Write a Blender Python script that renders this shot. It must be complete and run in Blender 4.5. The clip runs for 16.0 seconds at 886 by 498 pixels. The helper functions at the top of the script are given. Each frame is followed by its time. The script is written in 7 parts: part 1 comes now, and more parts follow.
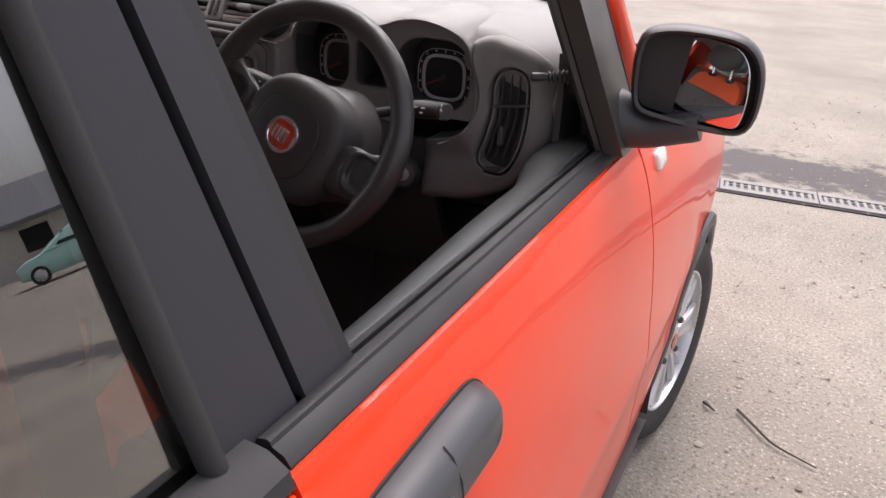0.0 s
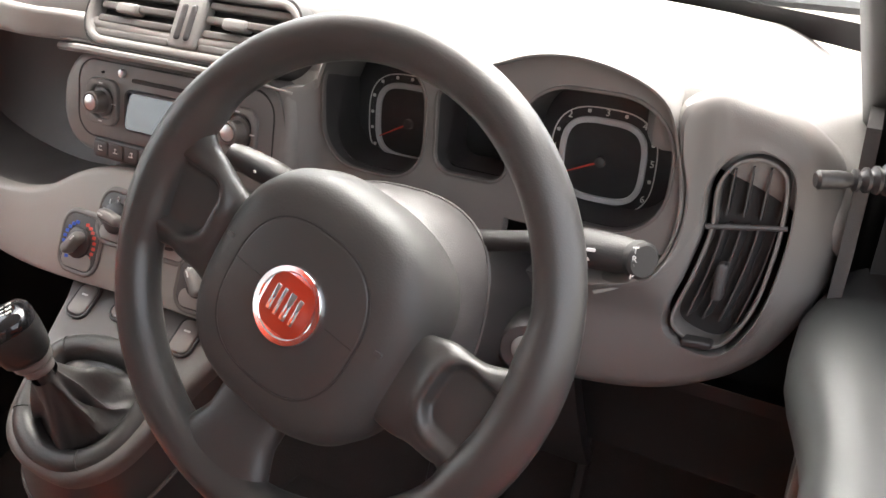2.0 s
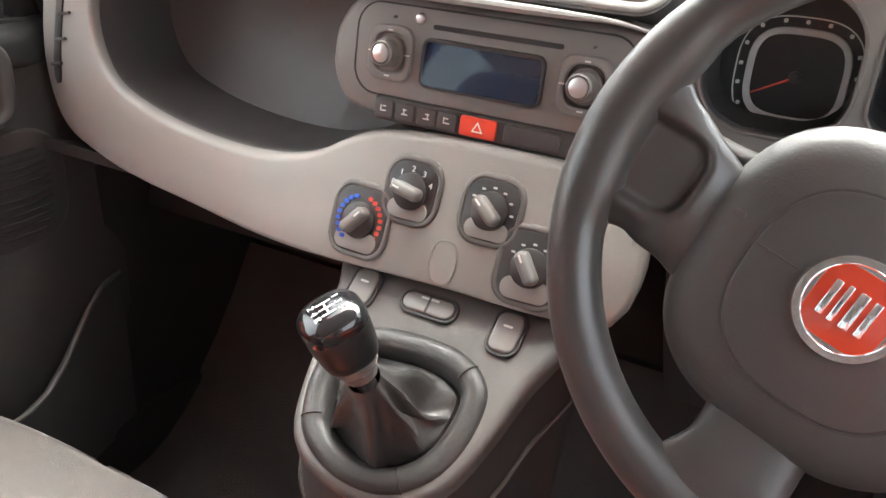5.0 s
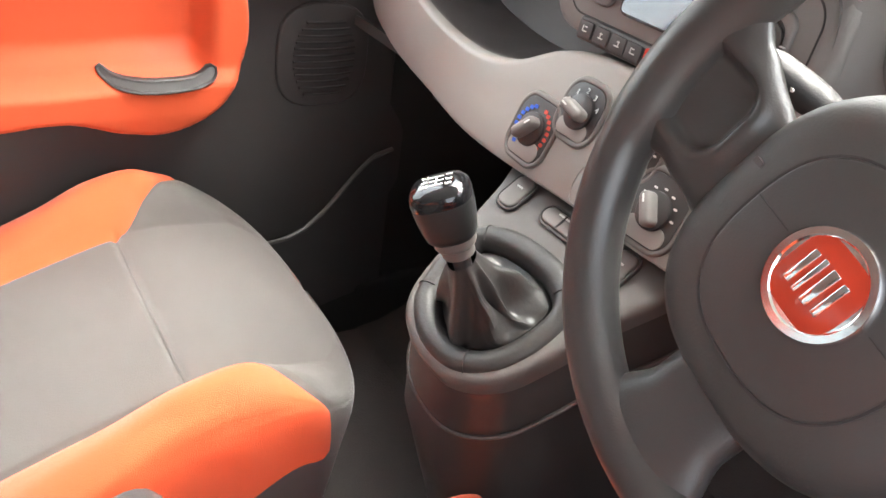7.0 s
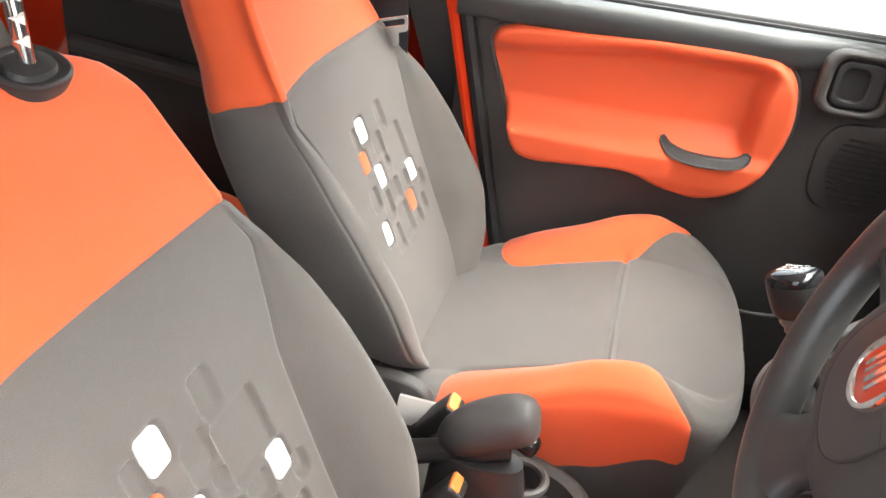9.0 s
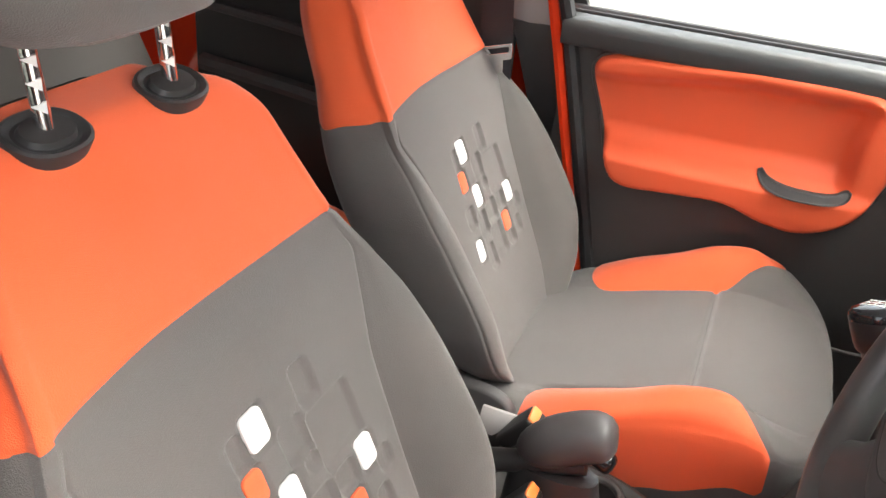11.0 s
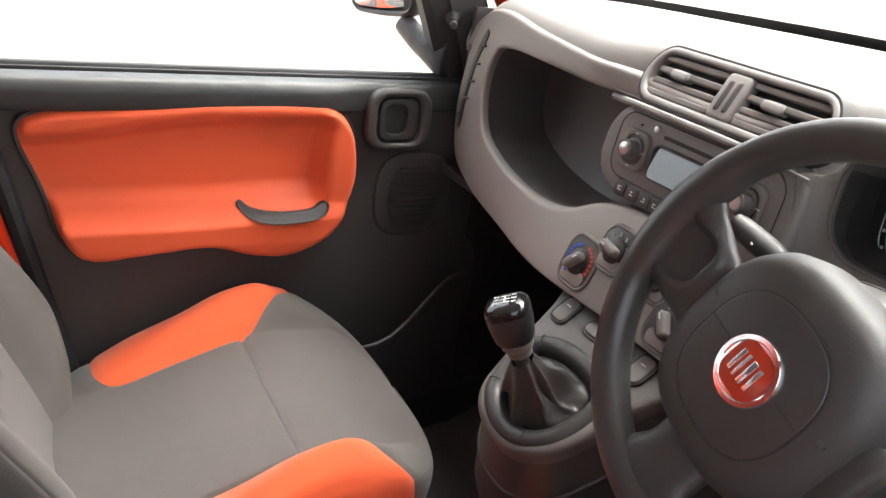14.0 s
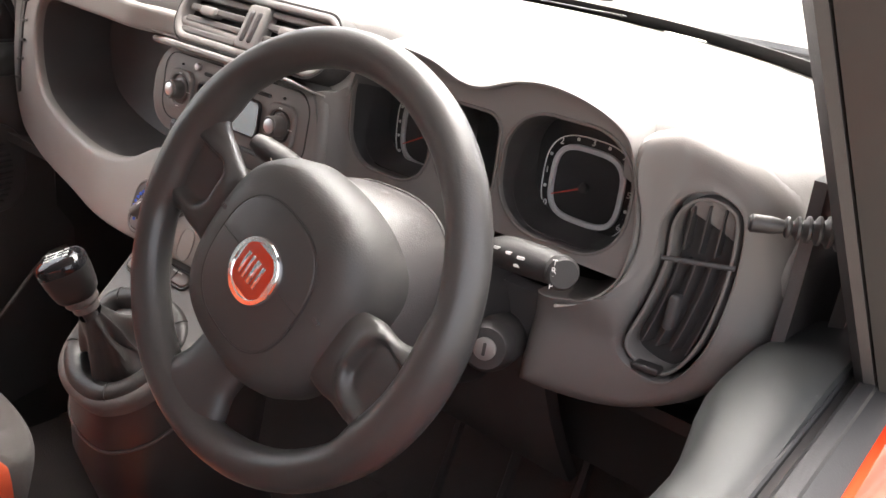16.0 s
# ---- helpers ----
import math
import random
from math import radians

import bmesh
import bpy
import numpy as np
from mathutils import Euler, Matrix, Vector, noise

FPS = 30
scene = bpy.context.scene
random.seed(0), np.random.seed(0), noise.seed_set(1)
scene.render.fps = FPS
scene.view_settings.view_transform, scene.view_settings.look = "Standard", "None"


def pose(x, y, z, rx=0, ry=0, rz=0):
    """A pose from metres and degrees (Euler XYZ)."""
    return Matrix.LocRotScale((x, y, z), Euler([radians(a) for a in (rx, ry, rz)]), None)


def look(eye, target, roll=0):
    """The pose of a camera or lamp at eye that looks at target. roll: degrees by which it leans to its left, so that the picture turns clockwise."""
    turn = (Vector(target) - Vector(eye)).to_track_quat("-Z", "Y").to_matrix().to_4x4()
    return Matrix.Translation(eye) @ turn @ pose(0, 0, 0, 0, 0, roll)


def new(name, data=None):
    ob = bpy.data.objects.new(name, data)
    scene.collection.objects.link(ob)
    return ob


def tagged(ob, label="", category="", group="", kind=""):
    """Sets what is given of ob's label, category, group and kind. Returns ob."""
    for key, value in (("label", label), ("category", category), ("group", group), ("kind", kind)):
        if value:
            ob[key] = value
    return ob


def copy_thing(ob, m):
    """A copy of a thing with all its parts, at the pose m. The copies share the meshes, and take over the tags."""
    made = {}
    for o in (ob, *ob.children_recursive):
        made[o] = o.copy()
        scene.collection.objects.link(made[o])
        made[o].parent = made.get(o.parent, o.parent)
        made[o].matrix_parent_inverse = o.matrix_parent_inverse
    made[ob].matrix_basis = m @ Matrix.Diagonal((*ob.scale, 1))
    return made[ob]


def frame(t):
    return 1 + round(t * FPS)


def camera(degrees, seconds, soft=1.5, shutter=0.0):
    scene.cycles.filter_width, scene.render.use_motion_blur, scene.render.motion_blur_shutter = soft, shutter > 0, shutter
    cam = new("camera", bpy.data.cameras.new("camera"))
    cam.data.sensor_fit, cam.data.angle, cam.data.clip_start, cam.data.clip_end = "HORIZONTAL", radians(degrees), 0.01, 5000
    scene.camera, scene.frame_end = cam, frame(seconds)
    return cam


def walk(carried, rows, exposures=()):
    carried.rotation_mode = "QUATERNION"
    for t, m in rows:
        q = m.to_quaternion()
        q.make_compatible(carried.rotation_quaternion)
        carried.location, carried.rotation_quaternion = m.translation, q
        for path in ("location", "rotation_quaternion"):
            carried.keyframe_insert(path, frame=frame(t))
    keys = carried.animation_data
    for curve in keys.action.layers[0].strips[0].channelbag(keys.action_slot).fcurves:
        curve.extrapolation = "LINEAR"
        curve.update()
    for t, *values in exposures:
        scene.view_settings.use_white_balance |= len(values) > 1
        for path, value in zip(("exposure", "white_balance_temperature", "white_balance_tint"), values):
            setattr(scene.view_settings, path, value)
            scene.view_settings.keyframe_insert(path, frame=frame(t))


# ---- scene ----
import functools

cam = camera(56.2, 16.0)
PATH = [
    (0, (0.972, -0.933, 1.342), (0.239, 0.756, 0.561), 4.1),
    (0.5, (0.897, -0.724, 1.301), (0.101, 0.949, 0.549), 3.1),
    (1, (0.829, -0.554, 1.286), (-0.079, 1.012, 0.436), 2.3),
    (1.5, (0.706, -0.443, 1.288), (-0.156, 1.176, 0.49), 2.2),
    (2, (0.611, -0.385, 1.271), (-0.209, 1.266, 0.495), 3.8),
    (2.5, (0.535, -0.367, 1.258), (-0.222, 1.279, 0.412), 1.3),
    (3, (0.471, -0.395, 1.232), (-0.196, 1.299, 0.404), 2.3),
    (3.5, (0.386, -0.411, 1.213), (-0.178, 1.346, 0.442), 4.4),
    (4, (0.305, -0.421, 1.214), (-0.348, 1.302, 0.436), 4.5),
    (4.2, (0.286, -0.419, 1.207), (-0.414, 1.277, 0.411), 4.2),
    (6.5, (0.408, -0.353, 1.206), (-0.806, 0.934, 0.273), 7.4),
    (7, (0.475, -0.323, 1.196), (-0.933, 0.689, 0.198), 9.1),
    (7.5, (0.586, -0.322, 1.24), (-1.028, 0.361, 0.276), 7.7),
    (8, (0.688, -0.265, 1.291), (-1.029, 0.06, 0.319), 5.3),
    (8.5, (0.738, -0.199, 1.304), (-0.997, -0.332, 0.318), 7.2),
    (9, (0.773, -0.177, 1.316), (-0.917, -0.548, 0.312), 6.2),
    (9.5, (0.807, -0.161, 1.333), (-0.833, -0.725, 0.337), 5.0),
    (9.7, (0.809, -0.134, 1.339), (-0.808, -0.788, 0.361), 4.7),
    (11.8, (0.824, -0.21, 1.323), (-0.87, -0.665, 0.361), 7.8),
    (12, (0.805, -0.235, 1.312), (-0.91, -0.577, 0.342), 8.1),
    (12.5, (0.737, -0.322, 1.308), (-1.04, -0.442, 0.399), 7.5),
    (13, (0.695, -0.371, 1.3), (-1.111, -0.216, 0.456), 8.4),
    (13.5, (0.668, -0.442, 1.296), (-1.045, 0.214, 0.5), 7.5),
    (14, (0.649, -0.448, 1.296), (-0.958, 0.463, 0.53), 8.0),
    (14.5, (0.661, -0.426, 1.296), (-0.856, 0.631, 0.534), 8.1),
    (15, (0.664, -0.432, 1.294), (-0.585, 0.945, 0.557), 7.2),
    (15.5, (0.687, -0.443, 1.296), (-0.388, 1.067, 0.545), 6.7),
    (16, (0.76, -0.373, 1.289), (-0.345, 1.118, 0.542), 7.6),
]
EXPOSURES = [(0, 1.05, 6500, 20), (0.5, 1.6, 6600, 16), (1, 2.75, 6700, 12), (1.5, 2.85, 6750, 12), (2, 3.0, 6700, 11), (2.5, 3.6, 6700, 11), (4.2, 3.65, 6600, 8), (6.5, 3.65, 6600, 8), (7.5, 3.72, 6600, 8), (8.5, 3.5, 6600, 6), (9.7, 3.2, 6600, 6), (11.8, 2.92, 6600, 8), (13, 2.83, 6600, 8), (14, 2.7, 6600, 10), (15, 2.8, 6700, 12), (16, 2.85, 6800, 14)]
SKY, SUN = 0.15, 1.4
walk(cam, [(t, look(eye, target, roll)) for t, eye, target, roll in PATH], EXPOSURES)

# ---- world and light: an overcast yard, sun high behind thin cloud ----
world = bpy.data.worlds.new("overcast_sky")
scene.world = world
world.use_nodes = True
wn = world.node_tree
sky = wn.nodes.new("ShaderNodeTexSky")
sky.sky_type = "NISHITA"
sky.sun_disc = False
sky.sun_elevation = radians(64)
sky.sun_rotation = radians(345)
sky.air_density, sky.dust_density, sky.ozone_density = 1.0, 4.0, 0.6
whiten = wn.nodes.new("ShaderNodeHueSaturation")
whiten.inputs["Saturation"].default_value = 0.28
wn.links.new(sky.outputs[0], whiten.inputs["Color"])
wn.links.new(whiten.outputs[0], wn.nodes["Background"].inputs[0])
wn.nodes["Background"].inputs[1].default_value = SKY
sun_data = bpy.data.lights.new("sun", "SUN")
sun_data.energy, sun_data.angle, sun_data.color = SUN, radians(65), (1.0, 0.97, 0.92)
sun = new("sun", sun_data)
sun.matrix_basis = look((-1.5, 5.5, 12.0), (0, 0, 0))

# ---- materials ----


def material(name, color, rough=0.5, metal=0.0, grain=0.0, grain_scale=900.0, mottle=0.12, mottle_scale=9.0, coat=0.0, sheen=0.0,
             weave=0.0, spec=0.5, rough_var=0.08):
    """A surface with slow mottling of colour and gloss, and a fine grain in relief."""
    m = bpy.data.materials.new(name)
    m.use_nodes = True
    nt = m.node_tree
    b = nt.nodes["Principled BSDF"]
    geo = nt.nodes.new("ShaderNodeTexCoord")
    slow = nt.nodes.new("ShaderNodeTexNoise")
    slow.inputs["Scale"].default_value, slow.inputs["Detail"].default_value = mottle_scale, 6.0
    nt.links.new(geo.outputs["Object"], slow.inputs["Vector"])
    mix = nt.nodes.new("ShaderNodeMixRGB")
    mix.inputs[1].default_value = (*[c * (1 - mottle) for c in color], 1)
    mix.inputs[2].default_value = (*[min(1, c * (1 + mottle)) for c in color], 1)
    nt.links.new(slow.outputs["Fac"], mix.inputs[0])
    nt.links.new(mix.outputs[0], b.inputs["Base Color"])
    ramp = nt.nodes.new("ShaderNodeMapRange")
    ramp.inputs["From Min"].default_value, ramp.inputs["From Max"].default_value = 0.3, 0.7
    ramp.inputs["To Min"].default_value, ramp.inputs["To Max"].default_value = max(0.02, rough - rough_var), min(1, rough + rough_var)
    nt.links.new(slow.outputs["Fac"], ramp.inputs["Value"])
    nt.links.new(ramp.outputs[0], b.inputs["Roughness"])
    b.inputs["Metallic"].default_value = metal
    b.inputs["Specular IOR Level"].default_value = spec
    b.inputs["Coat Weight"].default_value = coat
    b.inputs["Coat Roughness"].default_value = 0.04
    b.inputs["Sheen Weight"].default_value = sheen
    if grain or weave:
        if weave:
            fine = nt.nodes.new("ShaderNodeTexVoronoi")
            fine.inputs["Scale"].default_value = grain_scale
            out = fine.outputs["Distance"]
        else:
            fine = nt.nodes.new("ShaderNodeTexNoise")
            fine.inputs["Scale"].default_value, fine.inputs["Detail"].default_value = grain_scale, 3.0
            out = fine.outputs["Fac"]
        nt.links.new(geo.outputs["Object"], fine.inputs["Vector"])
        bump = nt.nodes.new("ShaderNodeBump")
        bump.inputs["Strength"].default_value, bump.inputs["Distance"].default_value = max(grain, weave), 0.0006
        nt.links.new(out, bump.inputs["Height"])
        nt.links.new(bump.outputs[0], b.inputs["Normal"])
    return m


def glass(name, tint=(1, 1, 1), mirror=False, rough=0.0):
    m = bpy.data.materials.new(name)
    m.use_nodes = True
    b = m.node_tree.nodes["Principled BSDF"]
    b.inputs["Base Color"].default_value = (*tint, 1)
    b.inputs["Roughness"].default_value = rough
    if mirror:
        b.inputs["Metallic"].default_value = 1.0
    else:
        b.inputs["Transmission Weight"].default_value = 1.0
        b.inputs["IOR"].default_value = 1.45
    return m


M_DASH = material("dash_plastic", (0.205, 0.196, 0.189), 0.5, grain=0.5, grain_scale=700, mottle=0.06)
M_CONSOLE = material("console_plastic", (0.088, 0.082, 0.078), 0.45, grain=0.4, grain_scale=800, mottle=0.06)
M_TRIM = material("fascia_plastic", (0.238, 0.225, 0.214), 0.45, grain=0.35, grain_scale=900, mottle=0.05)
M_RADIO = material("radio_plastic", (0.158, 0.148, 0.141), 0.5, grain=0.3, grain_scale=1100, mottle=0.05)
M_TRAY = material("tray_plastic", (0.085, 0.080, 0.079), 0.5, grain=0.5, grain_scale=700, mottle=0.1, spec=0.5)
M_DARK = material("dark_grained_plastic", (0.055, 0.051, 0.051), 0.5, grain=0.5, grain_scale=700, mottle=0.1)
M_DOORCARD = material("door_card_plastic", (0.056, 0.052, 0.050), 0.45, grain=0.5, grain_scale=650, mottle=0.08)
M_PADTOP = material("door_top_pad", (0.034, 0.036, 0.036), 0.42, grain=0.06, grain_scale=900, mottle=0.05, rough_var=0.02, spec=0.5)
M_BLACK = material("black_plastic", (0.030, 0.028, 0.028), 0.42, grain=0.3, grain_scale=800, mottle=0.15)
M_GLOSS = material("gloss_black", (0.008, 0.008, 0.009), 0.09, mottle=0.1, rough_var=0.03)
M_VOID = material("recess_black", (0.024, 0.022, 0.022), 0.7, mottle=0.2)
M_RUBBER = material("rubber_seal", (0.022, 0.022, 0.023), 0.62, grain=0.4, grain_scale=500, mottle=0.2)
M_APPLIQUE = material("pillar_film", (0.032, 0.032, 0.038), 0.5, spec=0.35, grain=0.25, grain_scale=1600, mottle=0.08, mottle_scale=5)
M_WHEEL = material("steering_foam", (0.039, 0.0375, 0.0365), 0.39, grain=0.2, grain_scale=800, mottle=0.08)
M_PAD = material("airbag_cover", (0.041, 0.039, 0.0375), 0.56, grain=0.28, grain_scale=600, mottle=0.06)
M_PLATE = material("mirror_plate_film", (0.055, 0.053, 0.05), 0.36, spec=0.6, grain=0.1, grain_scale=1600, mottle=0.06)
M_CONTROL = material("control_grey", (0.105, 0.096, 0.090), 0.38, grain=0.2, grain_scale=1100, mottle=0.05)
M_STALK = material("stalk_plastic", (0.018, 0.017, 0.017), 0.55, grain=0.3, grain_scale=900, mottle=0.1)
M_KNOB = material("knob_plastic", (0.012, 0.012, 0.012), 0.36, grain=0.3, grain_scale=700, mottle=0.1)
M_HANDLE = material("handle_plastic", (0.045, 0.047, 0.052), 0.42, grain=0.3, grain_scale=700, mottle=0.1, mottle_scale=14)
M_TEAL = material("pale_teal_paint", (0.36, 0.62, 0.56), 0.3, coat=1.0, mottle=0.04)
M_RENDERED = material("pale_render", (0.55, 0.53, 0.48), 0.9, mottle=0.15, mottle_scale=1.5)
M_SLATE = material("grey_slate", (0.16, 0.165, 0.18), 0.8, mottle=0.2, mottle_scale=2)
M_CHROME = material("chrome", (0.85, 0.85, 0.86), 0.09, metal=1.0, mottle=0.05, rough_var=0.03)
M_SILVER = material("satin_silver", (0.55, 0.55, 0.56), 0.33, metal=1.0, mottle=0.06)
M_ENAMEL = material("red_enamel", (0.40, 0.036, 0.016), 0.2, coat=0.6, mottle=0.05)
M_PAINT = material("orange_car_paint", (0.80, 0.052, 0.013), 0.4, coat=0.6, spec=0.1, mottle=0.03, mottle_scale=3, rough_var=0.03)
M_GREY = material("grey_seat_fabric", (0.106, 0.097, 0.090), 0.85, weave=0.7, grain_scale=900, mottle=0.07, mottle_scale=14, sheen=0.25)
# the grey seat cloth again, darkened to carry the shade on the seat's sides
M_GREY_SHADED = material("grey_seat_fabric_shaded", (0.092, 0.083, 0.078), 0.85, weave=0.7, grain_scale=900, mottle=0.07, mottle_scale=14, sheen=0.2)
M_ORANGE = material("orange_seat_fabric", (0.80, 0.115, 0.03), 0.8, weave=0.6, grain_scale=1000, mottle=0.06, mottle_scale=12, sheen=0.2)
M_ORANGE_DOOR = material("orange_door_insert", (0.74, 0.10, 0.028), 0.62, weave=0.35, grain_scale=1100, mottle=0.05, mottle_scale=8, sheen=0.1)
M_WHITE = material("white_print", (0.82, 0.81, 0.78), 0.7, mottle=0.05)
M_MARK = material("white_marking", (0.62, 0.62, 0.6), 0.5, mottle=0.05)
M_BLUE = material("blue_marking", (0.02, 0.09, 0.50), 0.5, mottle=0.05)
M_RED = material("red_marking", (0.50, 0.045, 0.025), 0.5, mottle=0.05)
M_HAZARD = material("red_switch_cap", (0.72, 0.06, 0.025), 0.4, mottle=0.05)
M_BUCKLE = material("orange_button", (0.9, 0.22, 0.05), 0.4, mottle=0.05)
M_DIAL = material("dial_face", (0.012, 0.012, 0.013), 0.4, mottle=0.1)
M_LCD = material("lcd_glass", (0.014, 0.022, 0.045), 0.05, coat=1.0, mottle=0.1, rough_var=0.01)
M_RINGGREY = material("dial_ring", (0.42, 0.42, 0.42), 0.35, mottle=0.05)
M_CARPET = material("dark_carpet", (0.072, 0.062, 0.060), 0.95, weave=1.0, grain_scale=350, mottle=0.3, mottle_scale=20)
M_LINER = material("headliner_fabric", (0.62, 0.6, 0.57), 0.9, weave=0.5, grain_scale=500, mottle=0.05)
M_PILLAR = material("grey_pillar_trim", (0.33, 0.31, 0.3), 0.55, grain=0.3, mottle=0.05)
M_WEB = material("belt_webbing", (0.018, 0.017, 0.02), 0.7, weave=0.8, grain_scale=500, mottle=0.1)
M_LEATHER = material("gaiter_leatherette", (0.030, 0.0285, 0.0275), 0.44, grain=0.5, grain_scale=260, mottle=0.2)
M_TYRE = material("tyre_rubber", (0.02, 0.02, 0.02), 0.75, grain=0.4, grain_scale=200, mottle=0.25)
M_ALLOY = material("silver_wheel", (0.62, 0.62, 0.63), 0.32, metal=0.75, mottle=0.08)
M_LENS = material("clear_lens", (0.82, 0.8, 0.76), 0.12, coat=1.0, mottle=0.05)
M_GRATE = material("galvanised_grate", (0.21, 0.203, 0.192), 0.65, metal=0.2, mottle=0.3, mottle_scale=25, grain=0.4, grain_scale=120)
M_STONE = material("loose_stone", (0.36, 0.32, 0.27), 0.85, mottle=0.3, mottle_scale=40, grain=0.6, grain_scale=150)
M_TWIG = material("dry_twig", (0.06, 0.045, 0.035), 0.8, mottle=0.3)
M_GLASS = glass("car_glass", (0.93, 0.96, 0.95))
M_DIALGLASS = glass("dial_glass", (0.97, 0.97, 0.97))
M_DIALGLASS.node_tree.nodes["Principled BSDF"].inputs["IOR"].default_value = 1.12
M_TINT = glass("tinted_glass", (0.22, 0.245, 0.24))
M_TINT.node_tree.nodes["Principled BSDF"].inputs["IOR"].default_value = 2.5
M_MIRROR = glass("mirror_glass", (0.75, 0.78, 0.8), mirror=True)


def ripple(m, scale, strength, distance):
    """Slow waves in a pressed and lacquered panel, on the clear coat as well as below it."""
    nt = m.node_tree
    b = nt.nodes["Principled BSDF"]
    co = nt.nodes.new("ShaderNodeTexCoord")
    n = nt.nodes.new("ShaderNodeTexNoise")
    n.inputs["Scale"].default_value, n.inputs["Detail"].default_value = scale, 1.5
    nt.links.new(co.outputs["Object"], n.inputs["Vector"])
    bump = nt.nodes.new("ShaderNodeBump")
    bump.inputs["Strength"].default_value, bump.inputs["Distance"].default_value = strength, distance
    nt.links.new(n.outputs["Fac"], bump.inputs["Height"])
    nt.links.new(bump.outputs[0], b.inputs["Normal"])
    nt.links.new(bump.outputs[0], b.inputs["Coat Normal"])


ripple(M_PAINT, 6.0, 0.22, 0.012)

# ---- mesh tools ----


def part(name, bm, mat, parent=None, label="", sharp=38):
    """One mesh object from a bmesh in world coordinates, under a thing or a part."""
    bmesh.ops.recalc_face_normals(bm, faces=bm.faces)
    me = bpy.data.meshes.new(name)
    bm.to_mesh(me)
    bm.free()
    me.materials.append(mat)
    me.shade_smooth()
    me.set_sharp_from_angle(angle=radians(sharp))
    ob = new(name, me)
    if parent is not None:
        ob.parent = parent
        if parent.parent is None:
            ob.matrix_parent_inverse = parent.matrix_basis.inverted()
    if label:
        ob["label"] = label
    return ob


def thing(name, at, label, category, group="", kind=""):
    ob = new(name)
    ob.empty_display_size = 0.05
    ob.matrix_basis = Matrix.Translation(at)
    return tagged(ob, label, category, group, kind)


def loft(rings, closed=True, cap0=True, cap1=True, bm=None, wrap=False):
    bm = bm or bmesh.new()
    vs = [[bm.verts.new(p) for p in r] for r in rings]
    n = len(vs[0])
    pairs = list(zip(vs, vs[1:])) + ([(vs[-1], vs[0])] if wrap else [])
    for a, b in pairs:
        for i in range(n if closed else n - 1):
            j = (i + 1) % n
            bm.faces.new((a[i], a[j], b[j], b[i]))
    if closed and not wrap:
        if cap0:
            bm.faces.new(vs[0][::-1])
        if cap1:
            bm.faces.new(vs[-1])
    return bm


def surface(fn, us, vs, bm=None):
    """An open sheet through fn(u, v)."""
    return loft([[fn(u, v) for u in us] for v in vs], closed=False, bm=bm)


def sheet(fn, us, vs, thick):
    """A sheet with the thickness vector thick, closed round its rim."""
    t = Vector(thick)
    top = [[Vector(fn(u, v)) for u in us] for v in vs]
    bm = bmesh.new()
    a = [[bm.verts.new(p) for p in r] for r in top]
    b = [[bm.verts.new(p + t) for p in r] for r in top]
    nv, nu = len(vs), len(us)
    for j in range(nv - 1):
        for i in range(nu - 1):
            bm.faces.new((a[j][i], a[j][i + 1], a[j + 1][i + 1], a[j + 1][i]))
            bm.faces.new((b[j][i], b[j + 1][i], b[j + 1][i + 1], b[j][i + 1]))
    for j in range(nv - 1):
        for i in (0, nu - 1):
            bm.faces.new((a[j][i], a[j + 1][i], b[j + 1][i], b[j][i]))
    for i in range(nu - 1):
        for j in (0, nv - 1):
            bm.faces.new((a[j][i], b[j][i], b[j][i + 1], a[j][i + 1]))
    return bm


def lin(a, b, n):
    return [a + (b - a) * i / (n - 1) for i in range(n)]


def smooth_loop(pts, n=64):
    """A closed Catmull-Rom curve through 2D points, evenly spaced along its length."""
    k = len(pts)
    fine = []
    for i in range(k):
        p0, p1, p2, p3 = (Vector(pts[(i + d) % k]) for d in (-1, 0, 1, 2))
        for s in range(12):
            t = s / 12
            fine.append(0.5 * (2 * p1 + (p2 - p0) * t + (2 * p0 - 5 * p1 + 4 * p2 - p3) * t * t + (3 * p1 - p0 - 3 * p2 + p3) * t ** 3))
    return resample(fine, n)


def resample(fine, n, closed=True):
    m = len(fine)
    seg = [(fine[(i + 1) % m] - fine[i]).length for i in range(m if closed else m - 1)]
    total, out, i, acc = sum(seg), [], 0, 0.0
    for k in range(n):
        d = total * k / (n if closed else n - 1)
        while i < len(seg) - 1 and acc + seg[i] < d:
            acc += seg[i]
            i += 1
        t = min(1.0, (d - acc) / max(1e-9, seg[i]))
        out.append(fine[i].lerp(fine[(i + 1) % m], t))
    return out


def curve_pts(pts, n):
    """An open Catmull-Rom curve through 3D points."""
    k = len(pts)
    fine = []
    for i in range(k - 1):
        p0, p1, p2, p3 = (Vector(pts[min(k - 1, max(0, i + d))]) for d in (-1, 0, 1, 2))
        for s in range(14):
            t = s / 14
            fine.append(0.5 * (2 * p1 + (p2 - p0) * t + (2 * p0 - 5 * p1 + 4 * p2 - p3) * t * t + (3 * p1 - p0 - 3 * p2 + p3) * t ** 3))
    fine.append(Vector(pts[-1]))
    return resample(fine, n, closed=False)


